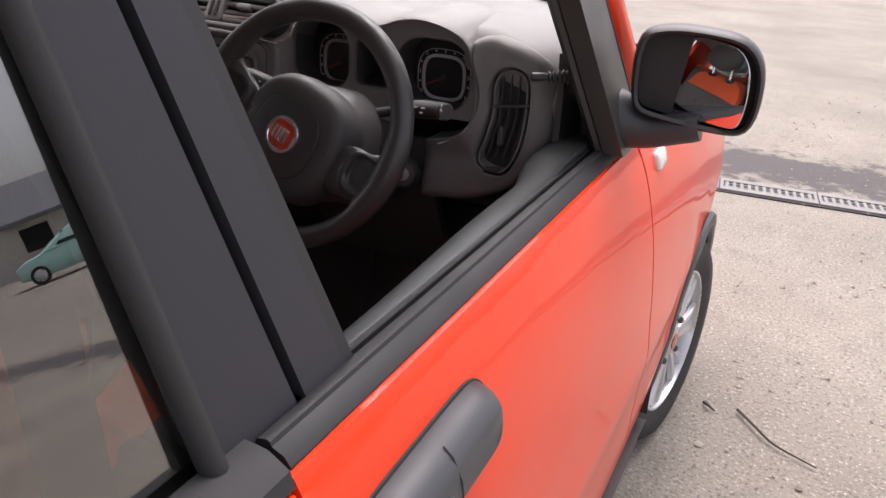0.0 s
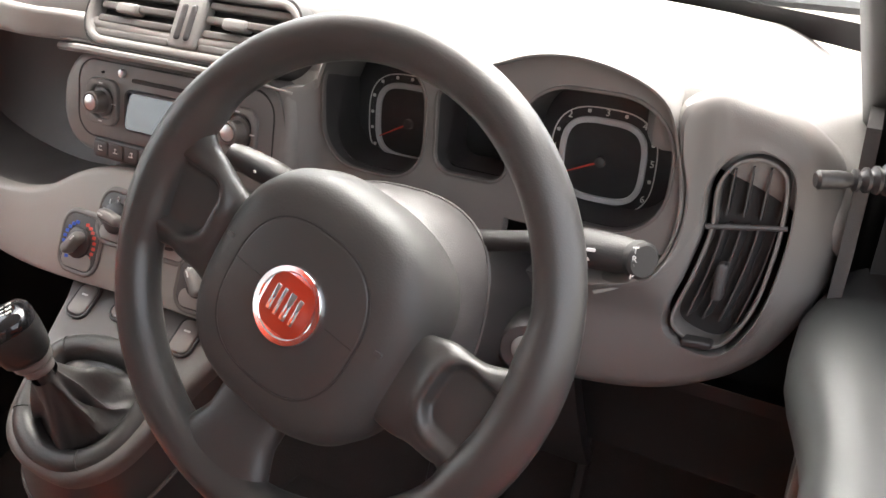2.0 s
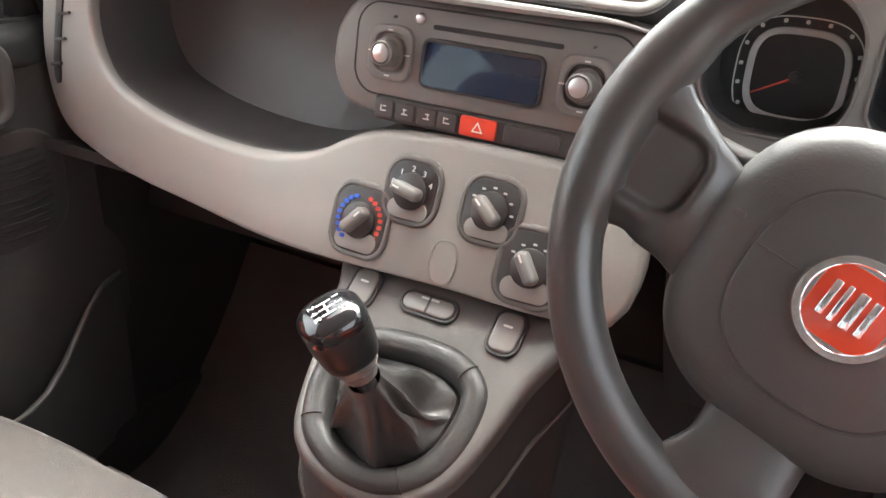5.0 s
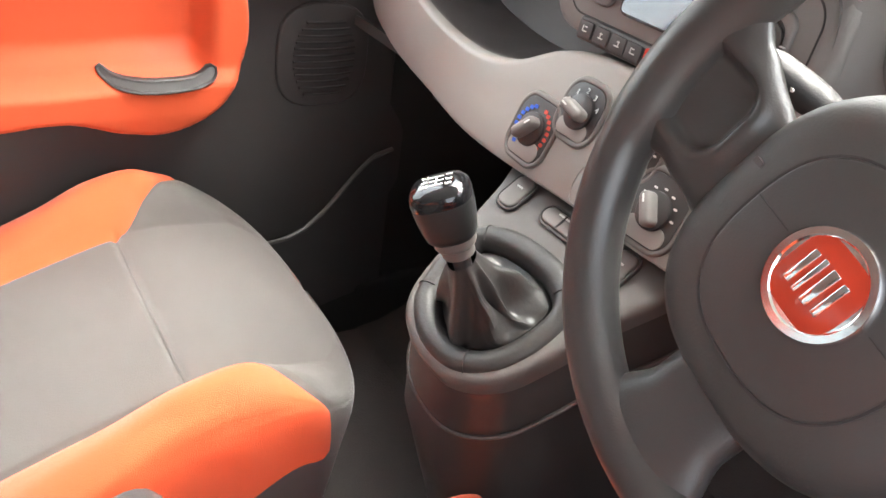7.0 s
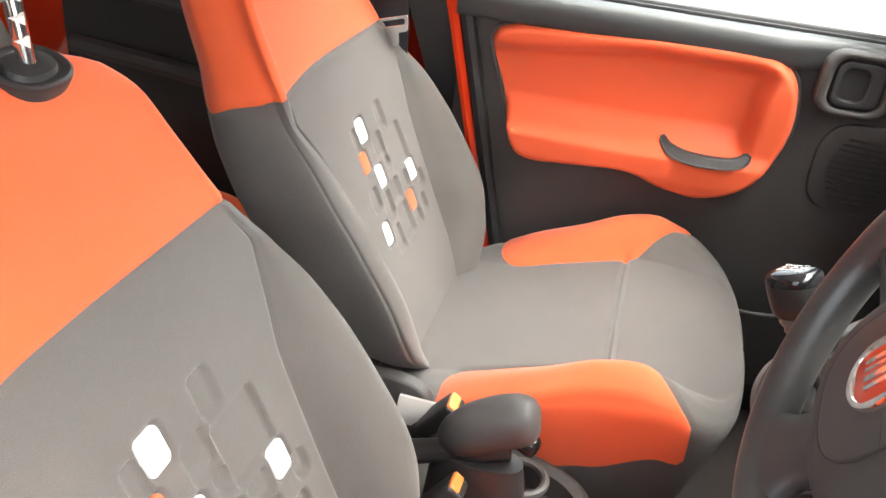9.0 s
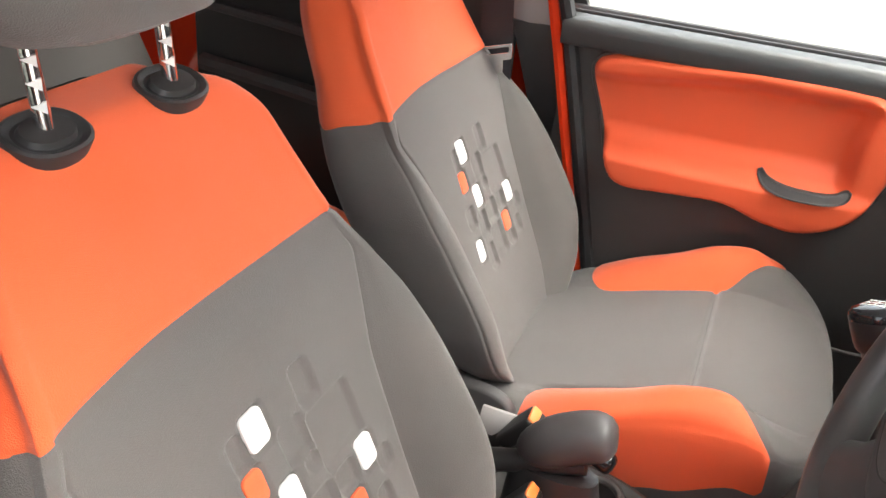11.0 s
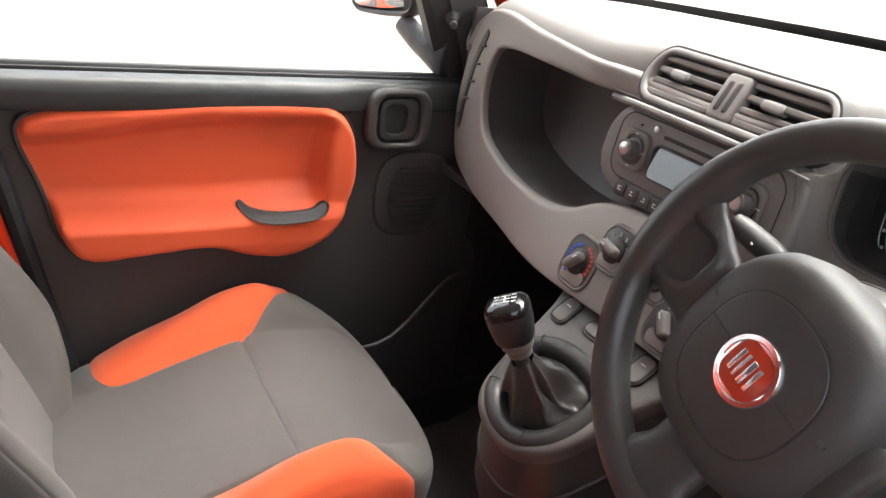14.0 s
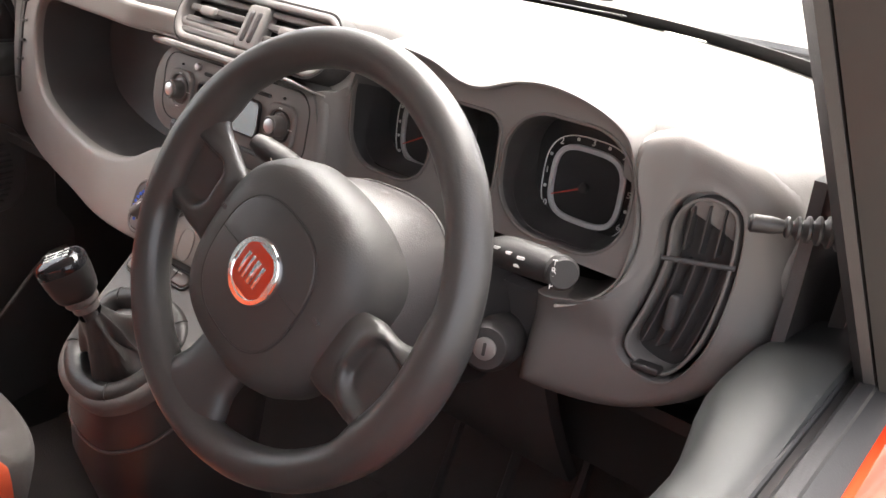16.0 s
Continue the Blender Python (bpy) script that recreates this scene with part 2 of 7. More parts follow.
def rrect(w, h, r, n=6, cx=0.0, cy=0.0):
    """A rounded rectangle, anticlockwise."""
    out = []
    r = min(r, w / 2 - 1e-5, h / 2 - 1e-5)
    for k, (sx, sy) in enumerate(((1, 1), (-1, 1), (-1, -1), (1, -1))):
        for i in range(n + 1):
            a = radians(90 * k + 90 * i / n)
            out.append(Vector((cx + sx * (w / 2 - r) + r * math.cos(a), cy + sy * (h / 2 - r) + r * math.sin(a))))
    return out


def oval(rx, ry, n=40, power=2.0, cx=0.0, cy=0.0):
    out = []
    for i in range(n):
        c, s = math.cos(2 * math.pi * i / n), math.sin(2 * math.pi * i / n)
        out.append(Vector((cx + rx * math.copysign(abs(c) ** (2 / power), c), cy + ry * math.copysign(abs(s) ** (2 / power), s))))
    return out


def offset(loop, d):
    """The loop moved inwards by d, for an anticlockwise loop."""
    n = len(loop)
    area = sum(loop[i].x * loop[(i + 1) % n].y - loop[(i + 1) % n].x * loop[i].y for i in range(n))
    sign = 1 if area > 0 else -1
    out = []
    for i in range(n):
        t = loop[(i + 1) % n] - loop[i - 1]
        t = t.normalized() if t.length > 1e-9 else Vector((1, 0))
        out.append(loop[i] + sign * d * Vector((-t.y, t.x)))
    return out


def dense(loop, step):
    """The same outline with points no further than step apart."""
    out = []
    for a, b in zip(loop, loop[1:] + loop[:1]):
        n = max(1, math.ceil((b - a).length / step))
        out += [a.lerp(b, k / n) for k in range(n)]
    return out


def put(loop, z, m=None, fn=None):
    """2D points laid at height z of a plane m, or through fn(u, v, height)."""
    if fn:
        return [Vector(fn(p.x, p.y, z)) for p in loop]
    return [m @ Vector((p.x, p.y, z)) for p in loop]


def slab(loop, z0, z1, bevel=0.0, m=None, fn=None, dome=0.0, steps=3, bm=None):
    """A plate of that outline from z0 to z1 with a rounded upper edge; dome lifts its middle."""
    rings = [put(loop, z0, m, fn)]
    b = min(bevel, abs(z1 - z0) * 0.95)
    s = 1 if z1 > z0 else -1
    if b > 0:
        for k in range(steps + 1):
            a = math.pi / 2 * k / steps
            rings.append(put(offset(loop, bevel * (1 - math.cos(a))), z1 - s * b * (1 - math.sin(a)), m, fn))
    else:
        rings.append(put(loop, z1, m, fn))
    if dome:
        inner = offset(loop, bevel) if b > 0 else loop
        c = sum(inner, Vector((0, 0))) / len(inner)
        for f in (0.75, 0.5, 0.25, 0.08):
            rings.append(put([c + (p - c) * f for p in inner], z1 + dome * (1 - f * f), m, fn))
    return loft(rings, bm=bm)


def band(outer, inner, z0, z1, bevel=0.0, m=None, fn=None, back=True, bm=None):
    """A frame between two outlines of equally many points, rounded at both upper edges."""
    rings = [put(outer, z0, m, fn)]
    if bevel > 0:
        for k in range(4):
            a = math.pi / 2 * k / 3
            rings.append(put(offset(outer, bevel * (1 - math.cos(a))), z1 - bevel * (1 - math.sin(a)), m, fn))
        o2, i2 = offset(outer, bevel), offset(inner, -bevel)
        for f in (0.33, 0.67):
            rings.append(put([a.lerp(b, f) for a, b in zip(o2, i2)], z1, m, fn))
        for k in range(3, -1, -1):
            a = math.pi / 2 * k / 3
            rings.append(put(offset(inner, -bevel * (1 - math.cos(a))), z1 - bevel * (1 - math.sin(a)), m, fn))
    else:
        rings += [put(outer, z1, m, fn), put(inner, z1, m, fn)]
    rings.append(put(inner, z0, m, fn))
    return loft(rings, cap0=False, cap1=False, wrap=back, bm=bm)


def tube(path, radius, seg=12, closed=False, flat=1.0, up=(0, 0, 1), bm=None, caps=True):
    """A round bar along a path; radius is one number or one for each point; flat squashes it."""
    pts = [Vector(p) for p in path]
    n = len(pts)
    rad = radius if isinstance(radius, (list, tuple)) else [radius] * n
    rings = []
    for i, p in enumerate(pts):
        t = (pts[(i + 1) % n] - pts[i - 1]) if closed else (pts[min(n - 1, i + 1)] - pts[max(0, i - 1)])
        t.normalize()
        a = Vector(up).cross(t)
        a = a.normalized() if a.length > 1e-4 else Vector((1, 0, 0))
        b = t.cross(a)
        rings.append([p + rad[i] * (math.cos(q) * a + flat * math.sin(q) * b) for q in (2 * math.pi * k / seg for k in range(seg))])
    return loft(rings, wrap=closed, bm=bm, cap0=caps, cap1=caps)


def turned(profile, m, seg=32, bm=None, cap0=True, cap1=True, power=2.0):
    """A solid of revolution about the local z of m: rows of radius and height."""
    return loft([put(oval(r, r, seg, power), z, m) for r, z in profile], bm=bm, cap0=cap0, cap1=cap1)


def box(x0, x1, y0, y1, z0, z1, bevel=0.004):
    m = Matrix.Identity(4)
    return slab(rrect(x1 - x0, y1 - y0, bevel, 3, (x0 + x1) / 2, (y0 + y1) / 2), z0, z1, bevel, m)


def facing(o, tilt=0.0, yaw=0.0, spin=0.0):
    """A plane at o that faces rearwards: local x to the car's right, y up, z to the rear; tilt leans its top forwards."""
    return Matrix.Translation(o) @ pose(0, 0, 0, 0, 0, yaw) @ pose(0, 0, 0, 90 - tilt) @ pose(0, 0, 0, 0, 0, spin)


def lettering(name, text, size, m, mat, parent, depth=0.0004):
    cu = bpy.data.curves.new(name, "FONT")
    cu.body, cu.size, cu.extrude, cu.align_x, cu.align_y = text, size, depth, "CENTER", "CENTER"
    cu.resolution_u = 3
    tmp = bpy.data.objects.new(name, cu)
    bm = bmesh.new()
    me = tmp.to_mesh()
    bm.from_mesh(me)
    tmp.to_mesh_clear()
    bpy.data.objects.remove(tmp)
    bm.transform(m)
    return part(name, bm, mat, parent)


def spline(knots, x):
    """A smooth curve through (x, value) knots, level beyond its ends."""
    if x <= knots[0][0]:
        return knots[0][1]
    if x >= knots[-1][0]:
        return knots[-1][1]
    k = 0
    while knots[k + 1][0] < x:
        k += 1
    x0, v0 = knots[k]
    x1, v1 = knots[k + 1]

    def slope(i):
        if 0 < i < len(knots) - 1:
            (xa, va), (xb, vb), (xc, vc) = knots[i - 1:i + 2]
            sa, sb = (vb - va) / (xb - xa), (vc - vb) / (xc - xb)
            return 0.0 if sa * sb <= 0 else 2 * sa * sb / (sa + sb)
        return (v1 - v0) / (x1 - x0)

    h = x1 - x0
    t = (x - x0) / h
    return (2 * t ** 3 - 3 * t * t + 1) * v0 + (t ** 3 - 2 * t * t + t) * h * slope(k) + (3 * t * t - 2 * t ** 3) * v1 + (t ** 3 - t * t) * h * slope(k + 1)


def zoned(fn, us, vs, zones, parent):
    """One padded surface cut into parts along smooth lines: zones are (f(u, v) or None, (name, material, label)), the first with f > 0 taking the cloth."""
    groups, seen = {}, {}

    def level(k, p):
        if (k, p) not in seen:
            seen[k, p] = zones[k][0](*p)
        return seen[k, p]

    def clip(poly, k, sign):
        out = []
        for p, q in zip(poly, poly[1:] + poly[:1]):
            a, b = level(k, p), level(k, q)
            if a * sign > 0:
                out.append(p)
            if (a > 0) != (b > 0):
                t = a / (a - b)
                out.append((round(p[0] + (q[0] - p[0]) * t, 6), round(p[1] + (q[1] - p[1]) * t, 6)))
                seen[k, out[-1]] = 0.0
        return [p for i, p in enumerate(out) if p != out[i - 1]]

    for v0, v1 in zip(vs, vs[1:]):
        for u0, u1 in zip(us, us[1:]):
            poly = [(u0, v0), (u1, v0), (u1, v1), (u0, v1)]
            for k, (f, spec) in enumerate(zones):
                inside = [level(k, p) > 0 for p in poly] if f else [True]
                if all(inside):
                    groups.setdefault(spec, []).append(poly)
                    break
                if any(inside):
                    piece = clip(poly, k, 1)
                    if len(piece) > 2:
                        groups.setdefault(spec, []).append(piece)
                    poly = clip(poly, k, -1)
                    if len(poly) < 3:
                        break
    at = {}
    for (name, mat, label, *_), polys in groups.items():
        bm, vert = bmesh.new(), {}
        for poly in polys:
            corner = []
            for p in poly:
                if p not in vert:
                    if p not in at:
                        at[p] = fn(*p)
                    vert[p] = bm.verts.new(at[p])
                corner.append(vert[p])
            bm.faces.new(corner)
        part(name, bm, mat, parent, label, sharp=60)


# ---- ground ----


def ground_material():
    m = bpy.data.materials.new("gravelly_tarmac")
    m.use_nodes = True
    nt = m.node_tree
    b = nt.nodes["Principled BSDF"]
    co = nt.nodes.new("ShaderNodeTexCoord")

    def noise_node(scale, detail, rough=0.6):
        n = nt.nodes.new("ShaderNodeTexNoise")
        n.inputs["Scale"].default_value, n.inputs["Detail"].default_value, n.inputs["Roughness"].default_value = scale, detail, rough
        nt.links.new(co.outputs["Object"], n.inputs["Vector"])
        return n

    def blend(fac, a, b2, lo, hi):
        r = nt.nodes.new("ShaderNodeMapRange")
        r.inputs["From Min"].default_value, r.inputs["From Max"].default_value = lo, hi
        nt.links.new(fac, r.inputs["Value"])
        x = nt.nodes.new("ShaderNodeMixRGB")
        nt.links.new(r.outputs[0], x.inputs[0])
        for k, c in ((1, a), (2, b2)):
            if isinstance(c, tuple):
                x.inputs[k].default_value = (*c, 1)
            else:
                nt.links.new(c, x.inputs[k])
        return x.outputs[0]

    big, mid, fine = noise_node(0.7, 5), noise_node(7, 6), noise_node(85, 4, 0.7)
    base = blend(big.outputs["Fac"], (0.300, 0.268, 0.222), (0.205, 0.182, 0.150), 0.35, 0.65)
    spots = blend(mid.outputs["Fac"], base, (0.21, 0.187, 0.155), 0.52, 0.72)
    chips = blend(fine.outputs["Fac"], spots, (0.50, 0.455, 0.395), 0.58, 0.66)
    pits = blend(fine.outputs["Fac"], (0.11, 0.10, 0.085), chips, 0.36, 0.44)
    # dark wet grit washed up along the far side of the drain
    sep = nt.nodes.new("ShaderNodeSeparateXYZ")
    nt.links.new(co.outputs["Object"], sep.inputs[0])
    warp = nt.nodes.new("ShaderNodeMath")
    warp.operation = "MULTIPLY_ADD"
    warp.inputs[1].default_value = 1.3
    nt.links.new(mid.outputs["Fac"], warp.inputs[0])
    nt.links.new(sep.outputs["Y"], warp.inputs[2])
    dist = nt.nodes.new("ShaderNodeMath")
    dist.operation = "SUBTRACT"
    dist.inputs[1].default_value = 4.85
    nt.links.new(warp.outputs[0], dist.inputs[0])
    mag = nt.nodes.new("ShaderNodeMath")
    mag.operation = "ABSOLUTE"
    nt.links.new(dist.outputs[0], mag.inputs[0])
    wet = blend(mag.outputs[0], (0.085, 0.075, 0.072), pits, 0.22, 0.42)
    nt.links.new(wet, b.inputs["Base Color"])
    b.inputs["Roughness"].default_value = 0.88
    bump = nt.nodes.new("ShaderNodeBump")
    bump.inputs["Strength"].default_value, bump.inputs["Distance"].default_value = 0.8, 0.008
    nt.links.new(fine.outputs["Fac"], bump.inputs["Height"])
    nt.links.new(bump.outputs[0], b.inputs["Normal"])
    return m


M_GROUND = ground_material()
ys = [-400, -60, -12, *lin(-4, 8, 25), 14, 60, 400]
bm = surface(lambda u, v: (u, v, -0.012 * (noise.noise(Vector((u * 0.9, v * 0.9, 3))) > 0.35) * 0 + 0.006 * noise.noise(Vector((u * 1.3, v * 1.3, 0)))
             if abs(u) < 8 and abs(v) < 10 else 0.0), [-400, -60, -12, *lin(-4, 6, 21), 14, 60, 400], ys)
tagged(part("ground", bm, M_GROUND), "pale gravelly tarmac yard with loose chippings", "ground", kind="structure")

rng = random.Random(4)
bm = bmesh.new()
for k in range(900):
    px, py = rng.uniform(0.85, 3.2), rng.uniform(0.6, 7.0)
    r = rng.choice((0.004, 0.005, 0.007, 0.007, 0.01, 0.013))
    verts = [bm.verts.new((px + r * rng.uniform(0.6, 1.3) * math.cos(a), py + r * rng.uniform(0.6, 1.3) * math.sin(a), 0.004)) for a in (0.3, 1.5, 2.8, 4.1, 5.2)]
    top = bm.verts.new((px + rng.uniform(-0.3, 0.3) * r, py + rng.uniform(-0.3, 0.3) * r, 0.004 + r * rng.uniform(0.5, 0.9)))
    for i in range(5):
        bm.faces.new((verts[i], verts[(i + 1) % 5], top))
tagged(part("loose_stones", bm, M_STONE), "small loose stones scattered over the tarmac", "gravel", kind="stuff")


def fallen_twig(pts, r):
    bm = tube(curve_pts(pts, 16), [r * (1 - 0.6 * i / 15) for i in range(16)], 6)
    return tagged(part("twig", bm, M_TWIG), "thin dry dark twig lying on the tarmac", "twig")


fallen_twig([(0.965, 1.34, 0.012), (1.02, 1.27, 0.015), (1.08, 1.21, 0.011), (1.19, 1.16, 0.01)], 0.0045)
fallen_twig([(0.87, 1.33, 0.011), (0.885, 1.31, 0.016), (0.905, 1.30, 0.01)], 0.006)

# drain channel with cast grates
drain = thing("drain_channel", (0.9, 3.62, 0), "galvanised slotted drain grates set in a tarmac yard", "drain")
DM = Matrix.Translation((0.6, 3.62, 0.0)) @ pose(0, 0, 0, 0, 0, 6)
for k in range(-2, 7):
    bm = bmesh.new()
    x0 = k * 0.5
    outer = rrect(0.494, 0.21, 0.006, 2, x0 + 0.25, 0)
    inner = rrect(0.46, 0.11, 0.004, 2, x0 + 0.25, 0)
    band(outer, inner, 0.0, 0.016, 0.002, DM, bm=bm)
    for i in range(12):
        cx = x0 + 0.02 + 0.0383 * (i + 0.5)
        slab(rrect(0.018, 0.116, 0.004, 2, cx, 0), 0.002, 0.013, 0.002, DM, bm=bm)
    for yy in (-0.028, 0.03):
        slab(rrect(0.462, 0.012, 0.003, 2, x0 + 0.25, yy), 0.0, 0.011, 0.002, DM, bm=bm)
    part("grate", bm, M_GRATE, drain)
bm = slab(rrect(4.6, 0.25, 0.01, 2, 1.2, 0), 0.0005, 0.0065, 0.0, DM)
part("channel_bed", bm, M_VOID, drain)

# ---- car body ----
PROFILE = [(0.24, 0.745), (0.33, 0.775), (0.45, 0.792), (0.6, 0.797), (0.72, 0.793), (0.82, 0.78), (0.9, 0.762), (0.95, 0.745), (0.985, 0.728), (1.0, 0.716), (1.04, 0.70), (1.15, 0.68)]


def side_x(y, z):
    for (z0, x0), (z1, x1) in zip(PROFILE, PROFILE[1:]):
        if z <= z1 or z1 == PROFILE[-1][0]:
            t = min(1, max(0, (z - z0) / (z1 - z0)))
            x = x0 + (x1 - x0) * t
            break
    if y > 0.45:
        x -= 0.045 * ((y - 0.45) / 1.2) ** 2
    if y < -0.9:
        x -= 0.05 * ((-0.9 - y) / 1.0) ** 2
    crease = 0.006 * math.exp(-((z - 0.62) / 0.05) ** 2)
    return x + crease


def pillar_x(z):
    return 0.735 - 0.27 * (z - 1.0)


def smooth(a, b, t):
    t = min(1, max(0, (t - a) / (b - a)))
    return t * t * (3 - 2 * t)


car = thing("car", (0, 0, 0), "small orange five-door hatchback with black pillars, parked on a yard", "car")
HUB_Y, HUB_Z, ARCH = 1.135, 0.288, 0.335

for s in (1, -1):
    side = lambda y, z: (s * side_x(y, z), y, z)  # noqa: E731

    def wing_fn(u, v):
        """Front wing: columns along y, rows from the arch or sill to the bonnet line."""
        top = 0.985 - 0.02 * smooth(0.4, 1.0, u) - 0.16 * smooth(1.0, 1.75, u)
        low = 0.24
        if abs(u - HUB_Y) < ARCH:
            low = max(low, HUB_Z + math.sqrt(ARCH ** 2 - (u - HUB_Y) ** 2))
        z = low + (top - low) * v
        return (s * side_x(u, z), u, z)

    us = sorted([*lin(0.405, 1.72, 40), *[HUB_Y + ARCH * math.cos(a) for a in lin(0.02, 3.12, 14)]])
    part("front_wing", sheet(wing_fn, us, lin(0, 1, 22), (-0.012 * s, 0, 0)), M_PAINT, car)
    flare = [(s * (side_x(HUB_Y, HUB_Z + ARCH * math.sin(a)) + 0.004), HUB_Y + ARCH * math.cos(a), HUB_Z + ARCH * math.sin(a)) for a in lin(0.02, 3.12, 40)]
    part("wheel_arch_trim", tube(flare, 0.022, 8, flat=0.6, up=(1, 0, 0)), M_BLACK, car, "black plastic arch trim")
    liner = [[(s * x, HUB_Y + (ARCH + 0.01) * math.cos(a), HUB_Z + (ARCH + 0.01) * math.sin(a)) for a in lin(-0.1, 3.24, 24)] for x in (0.5, 0.775)]
    part("arch_liner", loft(liner, closed=False), M_VOID, car)
    # rear door and quarter panel, one skin with a shut line
    rear_door_fn = lambda u, v: (s * side_x(u, 0.24 + (0.985 - 0.24) * v), u, 0.24 + (0.985 - 0.24) * v)  # noqa: E731
    part("rear_door", sheet(rear_door_fn, lin(-1.32, -0.578, 18), lin(0, 1, 24), (-0.02 * s, 0, 0)), M_PAINT, car)
    part("rear_quarter", sheet(rear_door_fn, lin(-1.95, -1.328, 16), lin(0, 1, 20), (-0.02 * s, 0, 0)), M_PAINT, car)
    part("sill", loft([[(s * x, y, z) for x, z in ((0.69, 0.19), (0.765, 0.2), (0.775, 0.232), (0.7, 0.236))] for y in (-1.3, 0.8)]), M_BLACK, car)
    # belt strip along the rear door, black rubber
    strip = [[(s * x, y, z) for x, z in ((0.676, 1.0), (0.684, 1.012), (0.705, 1.01), (0.722, 1.0), (0.726, 0.988), (0.70, 0.982))] for y in (-1.4, -0.575)]
    part("rear_belt_strip", loft(strip), M_RUBBER, car)

    # pillars behind the front door: black film on rear door frame, rounded rubber, then glass
    film_x = (lambda z: 0.69 - 0.27 * (z - 1.0)) if s > 0 else pillar_x

    def pillar_pt(y, z, out=0.0):
        return (s * (film_x(z) + out), y, z)

    def rear_edge(z):
        return -0.604 - 0.146 * (z - 1.04) if s > 0 else -0.640 - 0.215 * (z - 1.04)

    def shut(z):
        return -0.520 - 0.235 * (z - 1.033) if s > 0 else -0.566 - 0.245 * (z - 1.033)

    zs = lin(1.004, 1.47, 14)
    part("rear_door_frame", sheet(lambda u, v: pillar_pt((shut(v) - 0.004) * (1 - u) + (rear_edge(v) + 0.002) * u, v, 0.0), lin(0, 1, 6), zs, (-0.03 * s, 0, 0)), M_APPLIQUE, car, "matt black film")
    seal = [pillar_pt(rear_edge(z) - 0.008, z, 0.001) for z in zs]
    part("glass_run_seal", tube(seal, 0.0095, 10, up=(0, 1, 0)), M_RUBBER, car, "rounded black rubber window seal")
    gl = sheet(lambda u, v: pillar_pt(rear_edge(v) - 0.012 - u * 0.62, v, -0.005 + 0.027 * (v - 1.2)), lin(0, 1, 8), lin(0.985, 1.455, 10), (-0.004 * s, 0, 0))
    ob = part("rear_door_glass", gl, M_TINT, car, "tinted glass")
    ob.visible_shadow = False
    # upright pillar between the doors, inner trim pale above, dark below
    part("centre_pillar_core", loft([[(s * (film_x(z) - dx), shut(z) + dy, z) for dx, dy in ((0.032, 0.045), (0.032, -0.07), (0.095, -0.055), (0.095, 0.03))] for z in lin(0.45, 0.972, 4)]), M_DARK, car, "dark lower pillar trim")
    part("pillar_trim", loft([[(s * (film_x(z) - dx), shut(z) + dy, z) for dx, dy in ((0.034, 0.045), (0.034, -0.07), (0.085, -0.055), (0.098, -0.02), (0.085, 0.03))] for z in lin(0.972, 1.49, 6)]), M_PILLAR, car, "pale grey pillar trim")
    jamb = [[(s * (x - 0.27 * max(0, z - 1.0)), shut(z) + dy, z) for x, dy in ((0.640, 0.022), (0.637, 0.030), (0.642, 0.040), (0.70, 0.043), (0.70, 0.022))] for z in lin(0.3, 0.98 if s > 0 else 1.46, 14)]
    part("door_jamb", loft(jamb), M_PAINT, car, "orange painted door jamb")
    if s < 0:
        seal_path = [Vector((s * (0.645 - 0.27 * max(0, z - 1.0)), shut(z) + 0.056, z)) for z in lin(0.3, 1.45, 16)]
        part("door_opening_seal", tube(seal_path, 0.014, 8, up=(0, 1, 0)), M_RUBBER, car, "black rubber door seal")
    # roof rail, front pillar
    rail = [(s * 0.612, -1.85, 1.46), (s * 0.615, -1.0, 1.49), (s * 0.61, -0.4, 1.49), (s * 0.602, -0.1, 1.49), (s * 0.598, 0.10, 1.485)]
    part("roof_rail", tube(curve_pts(rail, 16), 0.035, 8, flat=0.8), M_PAINT, car)
    ap = curve_pts([(s * 0.598, 0.10, 1.485), (s * 0.622, 0.20, 1.37), (s * 0.652, 0.315, 1.22), (s * 0.684, 0.43, 1.075), (s * 0.70, 0.51, 0.98)], 16)
    part("front_pillar", tube(ap, 0.033, 10, flat=1.0, up=(1, 0, 0)), M_PAINT, car)
    api = [p + Vector((-0.03 * s, 0.014, -0.002)) for p in ap]
    part("front_pillar_trim", tube(api[:13], 0.032, 10, up=(1, 0, 0)), M_BLACK, car, "dark grained inner pillar trim")

# bonnet
part("bonnet", sheet(lambda u, v: (u * (0.70 - 0.06 * v), 0.62 + 1.15 * v + 0.30 * (1 - u * u) * (1 - v) , 0.985 + 0.075 * (1 - u ** 4) - 0.05 * v - 0.13 * v * v), lin(-1, 1, 24), lin(0, 1, 16), (0, 0, -0.012)), M_PAINT, car)
part("cowl", loft([[(x, 0.955 - 0.95 * x * x + dy, 1.09 + dz - 0.12 * x * x) for dy, dz in ((-0.04, 0.045), (0.10, 0.0), (0.10, -0.05), (-0.04, -0.05))] for x in lin(-0.64, 0.64, 15)]), M_BLACK, car, "black scuttle panel below the windscreen")


def base_y(x):
    return 0.915 - 0.95 * x * x


def screen(u, v):
    """Windscreen from its base (v 0) to the roof (v 1)."""
    x = u * (0.615 - 0.045 * v)
    y = base_y(x) * (1 - v) + (0.20 - 0.45 * x * x) * v
    return (x, y, 1.158 + (1.500 - 1.158) * v + 0.02 * math.sin(math.pi * v))


